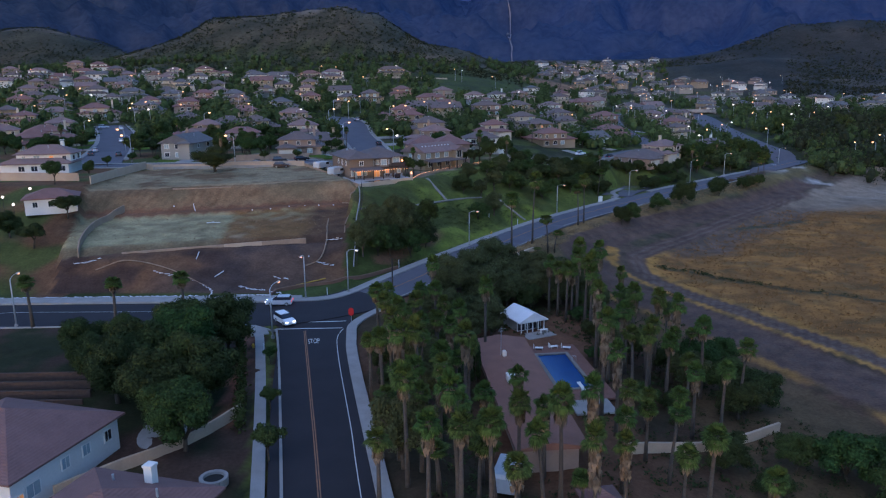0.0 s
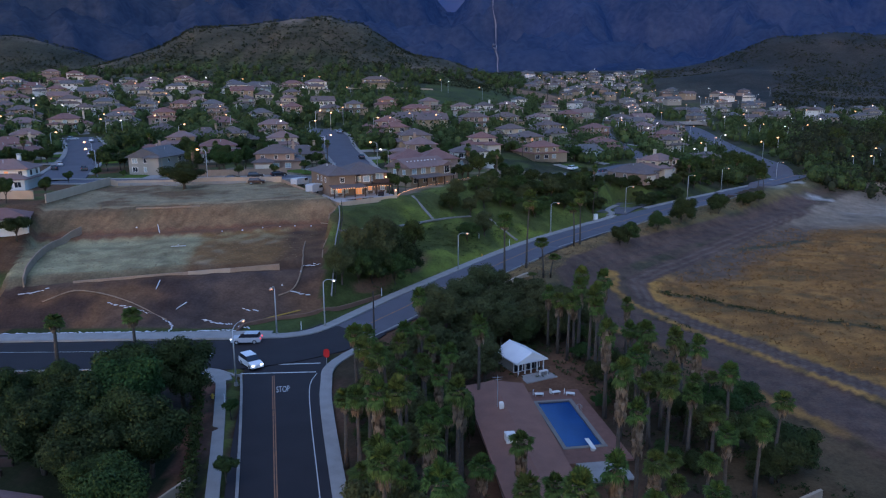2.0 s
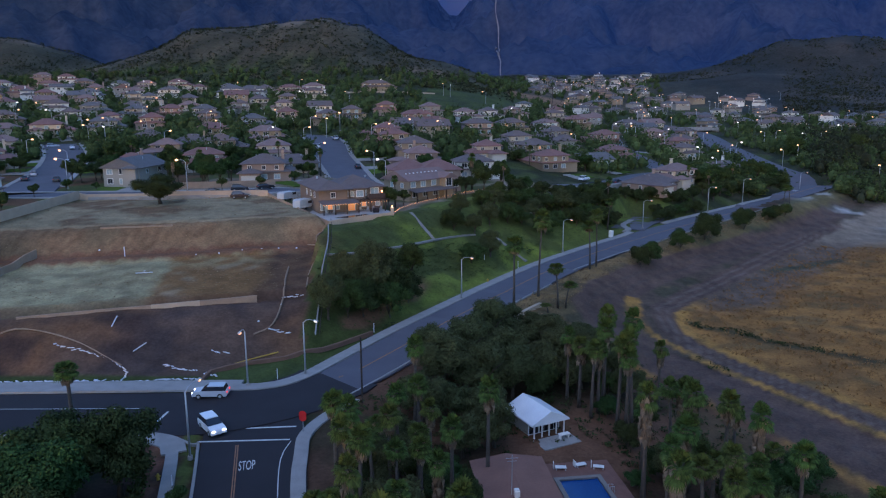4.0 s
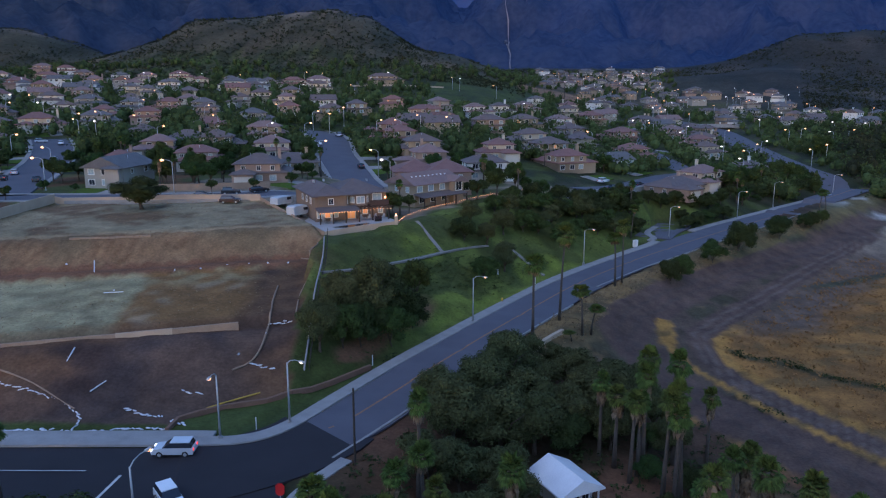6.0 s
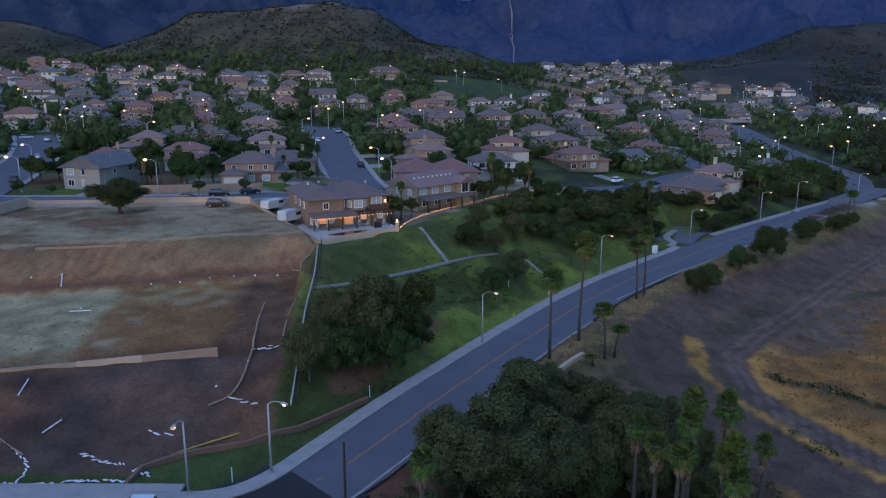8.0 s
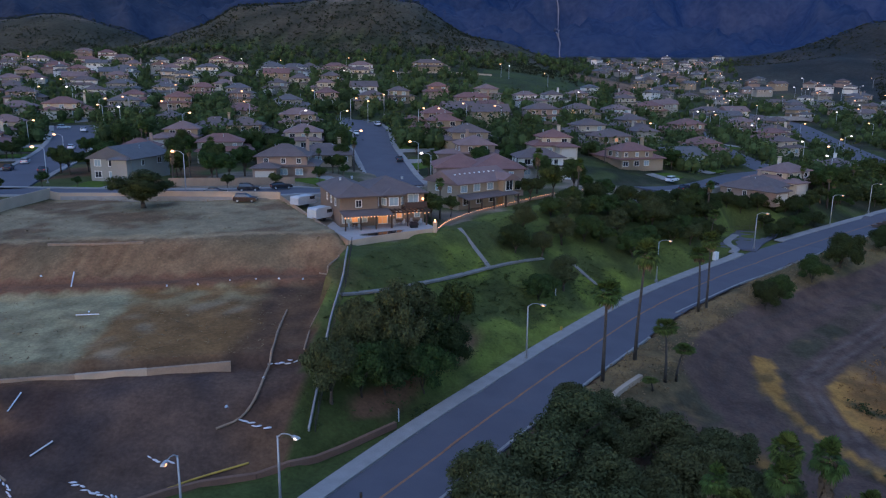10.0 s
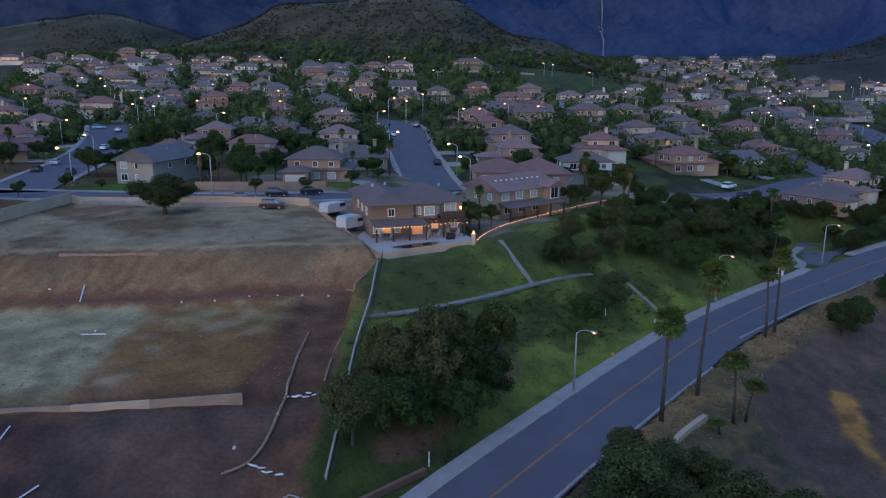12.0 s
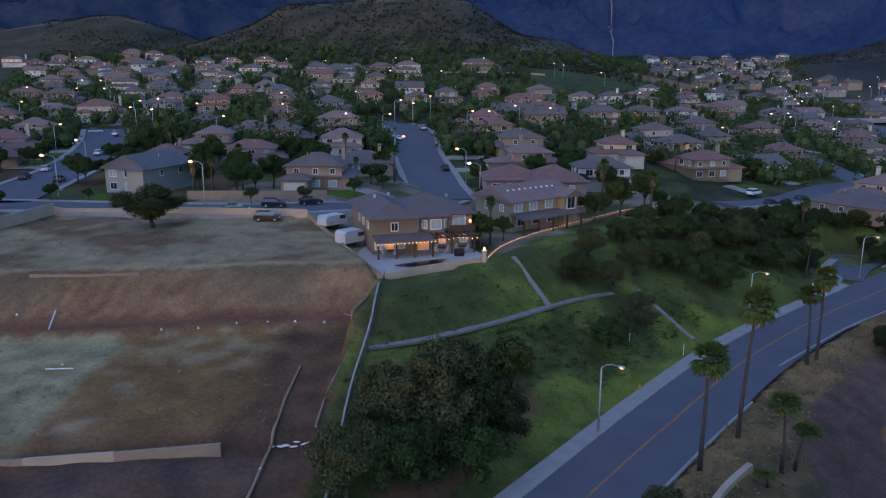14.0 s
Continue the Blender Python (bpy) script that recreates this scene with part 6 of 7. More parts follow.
for x, y, t in ((-1.6, 8.6, 80), (0.8, 8.8, 100), (2.6, 8.2, 70)):
    c = thing("sun_lounger", "white plastic sun lounger beside the pool", "lounger", "loungers round the pool", pm @ pose(x, y, 0.19, 0, 0, t))
    part("seat", Geo().box((0, -0.3, 0.3), (0.6, 1.2, 0.07)), "trim", c)
    part("backrest", Geo().box((0, 0.5, 0.5), (0.6, 0.07, 0.65)), "trim", c)
    for sx in (-0.25, 0.25):
        for sy in (-0.8, 0.2):
            part("leg", Geo().box((sx, sy, 0.14), (0.05, 0.05, 0.28)), "trim", c)

ph = thing("pool_house", "small pool house with white metal roof and columns", "pool house", at=pose(10.8, 117.9, z0, 0, 0, 27) @ Matrix.Diagonal((0.8, 0.8, 0.85, 1)))
g, r = Geo(), Geo()
g.box((0, 0.8, 1.1), (5.6, 5.6, 2.6))
rise = hip(r, 0, 0, 6.2, 7.4, 2.35, over=0.3, pitch=0.48, gable=True)
for y in (-2.0, 3.6):
    g.face((-2.8, y, 2.35), (2.8, y, 2.35), (0, y, 2.35 + rise * 0.85))
part("wall", g, "stucco_grey", ph)
part("roof", r, "metal_roof", ph, "white standing-seam metal roof")
for x in (-2.7, -1.3, 0.0, 1.3, 2.7):
    part("column", Geo().box((x, -3.5, 1.1), (0.18, 0.18, 2.45)), "trim", ph)
part("gable", Geo().box((0, -3.55, 2.42), (5.8, 0.12, 0.22)), "trim", ph)
for x, p in ((-1.8, "glass"), (0, "glass"), (1.8, "glass")):
    window(ph, x, -2.02, 1.2, 0, "tall", p)
tagged(part("paving", Geo().box((0, -5.6, 0.04), (6.5, 3.4, 0.2)), "concrete", at=ph.matrix_basis), "grey concrete terrace before the pool house", "paving", kind="structure")

t = thing("picnic_table", "white outdoor table beside the pool house", "table", at=ph.matrix_basis @ Matrix.Translation((1.4, -5.4, 0.14)))
part("tabletop", Geo().box((0, 0, 0.74), (1.8, 0.8, 0.06)), "trim", t)
for sx in (-0.7, 0.7):
    part("leg", Geo().box((sx, 0, 0.36), (0.08, 0.6, 0.72)), "trim", t)
trailer(5.2, 67.6, 75, 5.0, 2.3)
s_ = thing("shed", "small shed with red tiled roof among the palms", "shed", at=pose(13.6, 62.6, z0, 0, 0, 12))
part("wall", Geo().box((0, 0, 1.0), (3, 3, 2.4)), "stucco_pink", s_)
r = Geo()
hip(r, 0, 0, 3, 3, 2.2, over=0.4, pitch=0.5)
part("roof", r, "roof_red", s_)


# ---- street lamps, poles and signs ----
def lamp_kind(lens, label, size=0.24):
    b = thing("street_lamp", label, "street lamp", "street lamps")
    part("pole", Geo().tube([(0, 0, -0.3), (0, 0, 4), (0, 0, 7.4)], [0.13, 0.10, 0.075], 8), "steel", b, smooth=True)
    part("footing", Geo().tube([(0, 0, -0.2), (0, 0, 0.25)], [0.3, 0.26], 10), "concrete", b)
    part("arm", Geo().tube([(0, 0, 7.3), (0.5, 0, 7.75), (1.2, 0, 7.95), (1.9, 0, 7.95)], [0.06, 0.05, 0.045, 0.04], 6), "steel", b)
    head = part("head", Geo().box((2.2, 0, 7.95), (0.75, 0.32, 0.16), 0, 0.8), "steel", b)
    part("lens", Geo().ball((2.25, 0, 7.86), size, 6, 0.6), lens, head)
    return b


LAMP_W = lamp_kind("lamp_warm", "grey street lamp with a lit orange head")
LAMP_C = lamp_kind("lamp_white", "grey street lamp with a lit white head")
# lens enlarged: the glare round distant lamps is put into its size
LAMP_E = lamp_kind("lamp_far", "grey street lamp with an orange lens enlarged for glare", 0.42)
LAMP_F = lamp_kind("lamp_far_white", "grey street lamp with a white lens enlarged for glare", 0.42)
LAMP_E.matrix_basis, LAMP_F.matrix_basis = pose(-100.5, 224, ground(-100.5, 224), 0, 0, 200), pose(-90, 470, ground(-90, 470))
LAMP_W.matrix_basis, LAMP_C.matrix_basis = pose(2.1, 165.6, 0.15, 0, 0, -30), pose(-19.8, 127.0, 0.15, 0, 0, -30)
for x, y, turn, proto in ((27.2, 207.2, -40, LAMP_W), (53.4, 234.6, -40, LAMP_W), (81, 263, -45, LAMP_W), (100, 284, -45, LAMP_W), (129, 305, -45, LAMP_W), (-26.6, 122.9, -90, LAMP_W), (-27.4, 103.2, 70, LAMP_W), (-69.2, 108.6, 90, LAMP_W)):
    copy_thing(proto, pose(x, y, ground(x, y) + 0.1, 0, 0, turn))
for x, y, turn, proto in ((-67.0, 218.4, 180, LAMP_E), (-18.6, 243.5, 180, LAMP_F), (-43.8, 277, 10, LAMP_E), (-24.2, 266, 170, LAMP_E), (-56.4, 318, 10, LAMP_E), (-144, 327, 160, LAMP_E), (-3.1, 341, 180, LAMP_E), (-60, 352, 0, LAMP_E), (-119.6, 262, 180, LAMP_E), (-146, 350, 180, LAMP_E), (-148, 290, 0, LAMP_E)):
    copy_thing(proto, pose(x, y, ground(x, y), 0, 0, turn))
for k in range(150):
    y = 300 + 640 * rng.random()
    x = rng.uniform(-0.62, 0.12) * y if rng.random() < 0.4 and y < 560 else y * rng.uniform(0.12, 0.6)
    if y > 620 and x > 0:
        x = y * (rng.uniform(0.10, 0.25) if y > 760 else rng.uniform(0.15, 0.42))
    copy_thing(LAMP_E if rng.random() < 0.65 else LAMP_F, pose(x, y, ground(x, y), 0, 0, rng.uniform(0, 360)))


def pole(x, y, h, r, material, name, label, category, lean=0.0):
    b = thing(name, label, category, at=pose(x, y, ground(x, y), lean, 0, 0))
    part("shaft", Geo().tube([(0, 0, -0.4), (0, 0, h)], [r, r * 0.8], 8), material, b)
    return b


pole(-10.9, 117.6, 8.5, 0.13, "rust", "utility_pole", "dark weathered wooden utility pole", "pole")
pole(90, 700, 14, 0.3, "rust", "utility_pole", "tall dark wooden utility pole", "pole")
s_ = pole(-16.6, 109.2, 2.3, 0.05, "steel", "stop_sign", "red octagonal stop sign on a steel post", "sign")
g = Geo()
ring = [(0.45 * math.cos(radians(22.5 + 45 * i)), 0.45 * math.sin(radians(22.5 + 45 * i))) for i in range(8)]
g.face(*[(x, -0.06, 1.9 + z) for x, z in ring])
g.face(*[(x, -0.03, 2.3 + z) for x, z in reversed(ring)])
part("panel", g, "sign_red", s_, "red octagonal panel")
c = thing("utility_cabinet", "white utility cabinet on the grass verge", "cabinet", at=pose(42.5, 224.4, ground(42.5, 224.4), 0, 0, 40))
part("body", Geo().box((0, 0, 0.8), (1.0, 0.8, 1.6)), "trim", c)
part("lid", Geo().box((0, 0, 1.64), (1.1, 0.9, 0.08)), "trim", c)
def hydrant(x, y, material, label):
    c = thing("fire_hydrant", label, "hydrant", at=pose(x, y, ground(x, y) + 0.1))
    part("barrel", Geo().tube([(0, 0, 0), (0, 0, 0.55), (0, 0, 0.7)], [0.16, 0.15, 0.06], 10), material, c)
    part("nozzle", Geo().tube([(-0.25, 0, 0.42), (0.25, 0, 0.42)], [0.07, 0.07], 8), material, c)


hydrant(7.6, 177.4, "yellow", "yellow fire hydrant beside the pavement")
hydrant(-29.0, 98.6, "yellow", "yellow fire hydrant beside the footpath")
for x, y in ((15.0, 191.5), (-12.4, 146.3), (7.4, 189), (-23.4, 125.9), (-16.1, 169), (-27.2, 97.5)):
    s_ = pole(x, y, 1.2, 0.07, "plastic", "marker_post", "short white marker post on the verge", "post")
for x, y in ((-99.5, 157), (-95.6, 161), (-95.2, 153.6)):
    c = thing("yard_lamp", "short post with a lit white globe beside the house", "lamp", "yard lamps", pose(x, y, ground(x, y)))
    part("post", Geo().tube([(0, 0, -0.2), (0, 0, 3.0)], [0.06, 0.05], 8), "rust", c)
    part("globe", Geo().ball((0, 0, 3.2), 0.3, 6), "lamp_white", c, "lit white globe")
# the post with a lamp and the string of lights
c = thing("gate_pillar", "tan garden pillar with a lit lantern", "pillar", at=pose(-12.7, 191.5, ground(-12.7, 191.5)))
part("shaft", Geo().box((0, 0, 0.7), (0.6, 0.6, 1.9)).box((0, 0, 1.7), (0.75, 0.75, 0.12)), "block_pale", c)
part("lantern", Geo().box((0, 0, 2.0), (0.3, 0.3, 0.42), 0, 0.7), "bulb", c, "lit lantern")
li = new("lantern_light", bpy.data.lights.new("lantern_light", "POINT"))
li.data.energy, li.data.color, li.data.shadow_soft_size = 1.2, (1.0, 0.6, 0.25), 0.1
li.matrix_basis = pose(-12.7, 191.2, ground(-12.7, 191.5) + 2.4)
c = thing("string_lights", "string of small warm bulbs along the garden wall", "string lights")
pts = smooth_line(((-12.2, 192.5), (-11.2, 198.5), (-8.3, 206), (-4.8, 212.4), (-1.0, 218.4), (3.0, 224.8), (8.6, 232.6), (15.7, 240.5), (21.2, 245.4)), 0.8)
BULB = Geo().ball((0, 0, 0), 0.055, 4).mesh("bulb", "bulb")
for p in pts:
    part("bulb", BULB, "bulb", c, at=pose(p.x, p.y - 0.05, ground(p.x, p.y) + 0.62 + rng.uniform(-0.05, 0.05)))
wire = Geo()
for p, q in zip(pts, pts[1:]):
    wire.tube([(p.x, p.y, ground(p.x, p.y) + 0.65), (q.x, q.y, ground(q.x, q.y) + 0.65)], [0.012, 0.012], 4, False)
part("wire", wire, "rubber", c)


# ---- cars ----
def car(x, y, turn, paint_, label, suv=True, lights=False, z=None):
    b = thing("car", label, "car", "parked cars" if not lights else "", pose(x, y, (ground(x, y) if z is None else z) + 0.02, 0, 0, turn))
    ln, wd = (4.4, 1.78) if suv else (4.4, 1.74)
    low = [(-ln / 2, 0.45), (-ln / 2 + 0.05, 0.95), (-ln * 0.47, 1.05), (ln * 0.2, 1.05), (ln * 0.46, 0.9), (ln / 2, 0.7), (ln / 2, 0.35), (-ln / 2 + 0.1, 0.3)]
    g = Geo()
    for (a, h1), (c, h2) in zip(low, low[1:] + low[:1]):
        g.face((a, -wd / 2, h1), (a, wd / 2, h1), (c, wd / 2, h2), (c, -wd / 2, h2))
    g.face(*[(a, -wd / 2, h) for a, h in reversed(low)])
    g.face(*[(a, wd / 2, h) for a, h in low])
    part("body", g, paint_, b)
    tp = 1.62 if suv else 1.45
    cab = [(-ln * 0.46, 1.04), (-ln * 0.40 if suv else -ln * 0.3, tp - 0.06), (ln * 0.04, tp - 0.06), (ln * 0.24, 1.04)]
    g = Geo()
    i = 0.16
    for (a, h1), (c, h2) in zip(cab, cab[1:]):
        ia, ic = (0.04 if h1 < 1.1 else i), (0.04 if h2 < 1.1 else i)
        g.face((a, -wd / 2 + ia, h1), (a, wd / 2 - ia, h1), (c, wd / 2 - ic, h2), (c, -wd / 2 + ic, h2))
    for s in (-1, 1):
        g.face(*[(a, s * (wd / 2 - (0.04 if h < 1.1 else i)), h) for a, h in (cab if s > 0 else cab[::-1])])
    part("cabin_glass", g, "glass", b, "dark tinted glass")
    part("roof", Geo().box(((cab[1][0] + cab[2][0]) / 2, 0, tp - 0.02), (cab[2][0] - cab[1][0] + 0.1, wd - 0.34, 0.08)), paint_, b)
    for sx in (-ln * 0.3, ln * 0.31):
        for sy in (-wd / 2 + 0.08, wd / 2 - 0.08):
            w_ = part("wheel", Geo().tube([(sx, sy - 0.11, 0.33), (sx, sy + 0.11, 0.33)], [0.34, 0.34], 14), "rubber", b)
            part("rim", Geo().tube([(sx, sy - 0.12, 0.33), (sx, sy + 0.12, 0.33)], [0.2, 0.2], 10), "steel", w_)
    for sy in (-0.62, 0.62):
        part("headlight", Geo().box((ln / 2 - 0.02, sy, 0.72), (0.12, 0.36, 0.16)), "headlight" if lights else "trim", b)
        part("tail_light", Geo().box((-ln / 2 + 0.02, sy * 1.1, 0.85), (0.1, 0.25, 0.2)), "taillight" if lights else "sign_red", b)
    return b


car(-27.2, 109.9, -52, "car_white", "white sport utility car turning at the junction", True, True, 0.01)
car(-30.4, 119.6, 183, "car_silver", "silver sport utility car driving along the street", True, True, 0.01)
car(-50.4, 207.2, 5, "car_red", "dark red pickup parked on the upper dirt lot", True)
car(-53.4, 217.8, 12, "car_dark", "black sport utility car parked at the kerb", True)
car(-58.0, 211.7, 8, "car_dark", "dark saloon car parked at the kerb", False)
car(-47.8, 221.6, 30, "car_dark", "dark saloon car parked at the kerb", False)
for x, y, turn, p in ((-123.2, 244, 112, "car_dark"), (-112.4, 241, 112, "car_dark"), (-130.2, 261, 114, "car_silver"), (-30.9, 277.4, 106, "car_dark"), (-51.2, 318, 102, "car_white"), (-132.0, 286, 112, "car_white"), (-146.4, 318, 115, "car_white"), (-150, 300, 20, "car_white"), (45.8, 268.0, 46, "car_dark"), (55.8, 279.6, 50, "car_dark"), (44.4, 277.6, 48, "car_white"), (-55, 301, 10, "car_white"), (-47.4, 338, 110, "car_silver"), (-156, 322, 30, "car_silver"), (126, 301, 40, "car_silver"), (-52, 268, 95, "car_white"), (-112, 268, 100, "car_dark")):
    word = {"car_dark": "dark", "car_silver": "silver", "car_white": "white"}[p]
    car(x, y, turn, p, f"{word} car parked on the estate street", rng.random() < 0.5)


# ---- building-site clutter on the lot ----
def bags(line, n, label, group, size=0.5, jitter=0.25):
    b = thing("sandbag_row", label, "sandbags", group)
    pts = smooth_line(line, 0.5)
    for p, q in zip(pts, pts[1:]):
        x, y = p.x + rng.gauss(0, 0.5) * jitter, p.y + rng.gauss(0, 0.5) * jitter
        way = math.degrees(math.atan2(q.y - p.y, q.x - p.x)) + rng.gauss(0, 22)
        part("sandbag", BAG, "plastic", b, at=pose(x, y, ground(x, y) + 0.05, rng.uniform(-8, 8), rng.uniform(-8, 8), way) @ Matrix.Diagonal((rng.uniform(0.35, 0.6), 0.36 * size * rng.uniform(0.5, 1.3), 0.22, 1)))


bagg = Geo().ball((0, 0, 0), 0.8, 4, 0.45)
BAG = bagg.mesh("sandbag", "plastic", True)
bags(((-82, 123.2), (-60, 124.0), (-46, 124.5)), 70, "row of white sandbags along the pavement", "sandbag rows")
bags(((-45, 124.3), (-40, 124.4), (-38.5, 125.0), (-33.0, 125.0)), 42, "row of white sandbags along the pavement", "sandbag rows", 0.45)
bags(((-44.2, 124.6), (-44.6, 127.4), (-47.5, 129.6), (-52, 131.0), (-57, 131.6)), 34, "curved line of pale sandbags on the dirt", "sandbag rows", 0.35, 0.15)
bags(((-27.0, 148.3), (-24.1, 149.2)), 9, "torn white plastic sheet on the dirt", "plastic sheets", 0.45)
bags(((-27.4, 139.2), (-25.5, 138.8), (-24.0, 139.0)), 11, "torn white plastic sheet on the dirt", "plastic sheets", 0.45)
bags(((-34.7, 133.5), (-33, 133.2), (-31.9, 133.2)), 10, "torn white plastic sheet on the dirt", "plastic sheets", 0.45)
bags(((-40.0, 129.6), (-37.2, 128.6), (-34.6, 128.2)), 15, "torn white plastic sheet on the dirt", "plastic sheets", 0.4)
bags(((-71.9, 133.1), (-67.7, 134.2)), 9, "white plastic strip on the dirt", "plastic sheets", 0.35)
bags(((-33.6, 127), (-31.2, 126)), 9, "heap of white sandbags at the corner", "sandbag rows", 0.5, 0.4)


def roll(line, r, material, label):
    pts = smooth_line(line, 0.8)
    g = Geo().tube([(p.x, p.y, ground(p.x, p.y) + r * 0.6) for p in pts], [r * rng.uniform(0.8, 1.2) for _ in pts], 6)
    tagged(part("straw_wattle", g, material), label, "straw wattle", "straw wattles")


roll(((-29.3, 162.0), (-28.4, 155), (-27.5, 149.9), (-26.9, 143), (-27.6, 139.5), (-29.6, 137.7)), 0.13, "straw", "long straw wattle across the dirt pad")
roll(((-28.4, 175.7), (-24.9, 173.6), (-25.2, 166), (-24.9, 158), (-23.9, 150.4)), 0.11, "straw", "long straw wattle beside the drain")
roll(((-67.6, 131.6), (-62.3, 134.0), (-53.9, 132.6), (-46, 129)), 0.11, "straw", "straw wattle on the lower dirt bank")
roll(((-33.4, 126.6), (-31.6, 129.6), (-29.2, 131.8), (-25.2, 134.4)), 0.10, "yellow", "yellow-brown straw roll beside the verge")
for ax, ay, bx, by in ((-50.5, 138.7, -50.2, 136.0), (-62.0, 168.5, -60.2, 164.6), (-55.0, 156.7, -52.2, 157.2), (-45.4, 131.8, -44.2, 133.6)):
    g = Geo().tube([(ax, ay, ground(ax, ay) + 0.15), (bx, by, ground(bx, by) + 0.2)], [0.08, 0.08], 6)
    tagged(part("plastic_pipe", g, "plastic"), "white plastic pipe lying on the dirt", "pipe", "pipes on the lot")
for x, y in ((-48, 167.5), (-40, 170.3), (-36.5, 171.2), (-33.4, 172), (-66, 167), (-30, 172.6), (-44, 168.6), (-54, 158), (-27, 145), (-29.5, 140.4)):
    g = Geo().box((0, 0, 0.1), (0.32, 0.2, 0.24), rng.uniform(0, 3), 0.6)
    tagged(part("rubble_block", g, "plastic", at=pose(x, y, ground(x, y))), "small pale block lying on the dirt", "rubble", "rubble on the lot")
# chain fence along the drain
c = thing("site_fence", "dark chain-link fence along the edge of the lot", "fence")
pts = smooth_line(((-24.2, 179.5), (-22.4, 168), (-21.8, 157), (-20.8, 147.6), (-20.0, 139.6)), 2.6)
FP = Geo().tube([(0, 0, -0.2), (0, 0, 1.5)], [0.04, 0.04], 6).mesh("post", "rust")
for p in pts:
    part("post", FP, "rust", c, at=pose(p.x, p.y, ground(p.x, p.y)))
for p, q in zip(pts, pts[1:]):
    g = Geo()
    for h in (0.15, 0.45, 0.75, 1.05, 1.4):
        g.tube([(p.x, p.y, ground(p.x, p.y) + h), (q.x, q.y, ground(q.x, q.y) + h)], [0.018, 0.018], 4, False)
    part("wire_panel", g, "rust", c)
# fence of the side entrance
c = thing("entrance_fence", "dark metal fence beside the side entrance", "fence")
pts = smooth_line(((47, 244), (54.5, 252.4), (66, 257)), 1.6)
for p in pts:
    part("post", FP, "rust", c, at=pose(p.x, p.y, ground(p.x, p.y)))
for p, q in zip(pts, pts[1:]):
    part("rail", Geo().tube([(p.x, p.y, ground(p.x, p.y) + 1.3), (q.x, q.y, ground(q.x, q.y) + 1.3)], [0.03, 0.03], 4).tube([(p.x, p.y, ground(p.x, p.y) + 0.3), (q.x, q.y, ground(q.x, q.y) + 0.3)], [0.03, 0.03], 4), "rust", c)
road("road", ENTRY, 4.6, "asphalt", "short asphalt side entrance", 0.012)
# bridge in the valley
c = thing("road_bridge", "pale concrete road bridge in the valley", "bridge", at=pose(152, 512, ground(152, 512) - 4.0, 0, 0, 8))
part("deck", Geo().box((0, 0, 5.2), (46, 9, 1.0)), "concrete", c)
for s in (-1, 1):
    part("parapet", Geo().box((0, s * 4.4, 6.1), (46, 0.3, 0.9)), "concrete", c)
for x in (-18, 18):
    part("pier", Geo().box((x, 0, 2.2), (1.6, 8, 5.6)), "concrete", c)

# driveways and front lawns
for rows in (ESTATE_A, ESTATE_B, ESTATE_C, ESTATE_D, ESTATE_E):
    for r_ in rows:
        x, y = r_[0], r_[1]
        near = min(((abs(beside(line, x, y)[0]), line, half) for line, half in ((STREET_B, 4.6), (STREET_N, 6.0), (STREET_L, 6.4), (STREET_Q, 4.5), (STREET_R, 4.5))), key=lambda q: q[0])
        if near[0] > 32:
            continue
        pts = smooth_line(near[1], 2.0)
        c = min(pts, key=lambda p: (p.x - x) ** 2 + (p.y - y) ** 2)
        away = Vector((x - c.x, y - c.y, 0)).normalized()
        a, b_ = c + away * (near[2] + 1.5), Vector((x, y, 0)) - away * 7.5
        side = Vector((-away.y, away.x, 0)) * rng.choice((-3.0, 3.0))
        if (b_ - a).dot(away) > 2:
            a, b_ = a + side, b_ + side
            tagged(part("driveway", ribbon(((a.x, a.y), (b_.x, b_.y)), 2.2, -2.2, 0.10, 0.2, 2.0, 1.0), "concrete"), "pale concrete driveway before a house", "driveway", kind="structure")
            a, b_ = a - 2 * side, b_ - 2 * side
            tagged(part("lawn", ribbon(((a.x, a.y), (b_.x, b_.y)), 3.4, -3.4, 0.07, 0.2, 2.0, 1.0), "lawn"), "small green front lawn", "lawn", kind="structure")
# hedge beside the footpath
hr = random.Random(9)
g = Geo()
for p in smooth_line(((-23.4, 73), (-27.6, 88), (-31.6, 101.5)), 0.35):
    for _ in range(26):
        leaf(g, Vector((p.x + hr.gauss(0, 0.35), p.y + hr.gauss(0, 0.3), ground(p.x, p.y) + hr.uniform(0.05, 1.7))), 0.2, hr, 0.5)
c = thing("hedge", "clipped green hedge beside the footpath", "hedge")
part("leaves", g, "leaf", c)
part("stems", Geo().tube([(p.x, p.y, 0.2) for p in smooth_line(((-23.4, 73), (-27.6, 88), (-31.6, 101.5)), 2)], [0.12] * len(smooth_line(((-23.4, 73), (-27.6, 88), (-31.6, 101.5)), 2)), 5), "bark", c)

# ---- trees of the estate ----
taken = [(a, b_, 8.5) for a, b_ in known] + [(-24.6, 201.6, 13), (-8.6, 221.1, 11), (-6.1, 239.3, 12)] + [(a, b_, 9) for a, b_ in placed]


def free(x, y, gap=0.0):
    if any((x - a) ** 2 + (y - b_) ** 2 < (q + gap) ** 2 for a, b_, q in taken):
        return False
    return all(abs(beside(line, x, y)[0]) > half + 0.5 for line, half in COVERED)


n = 0
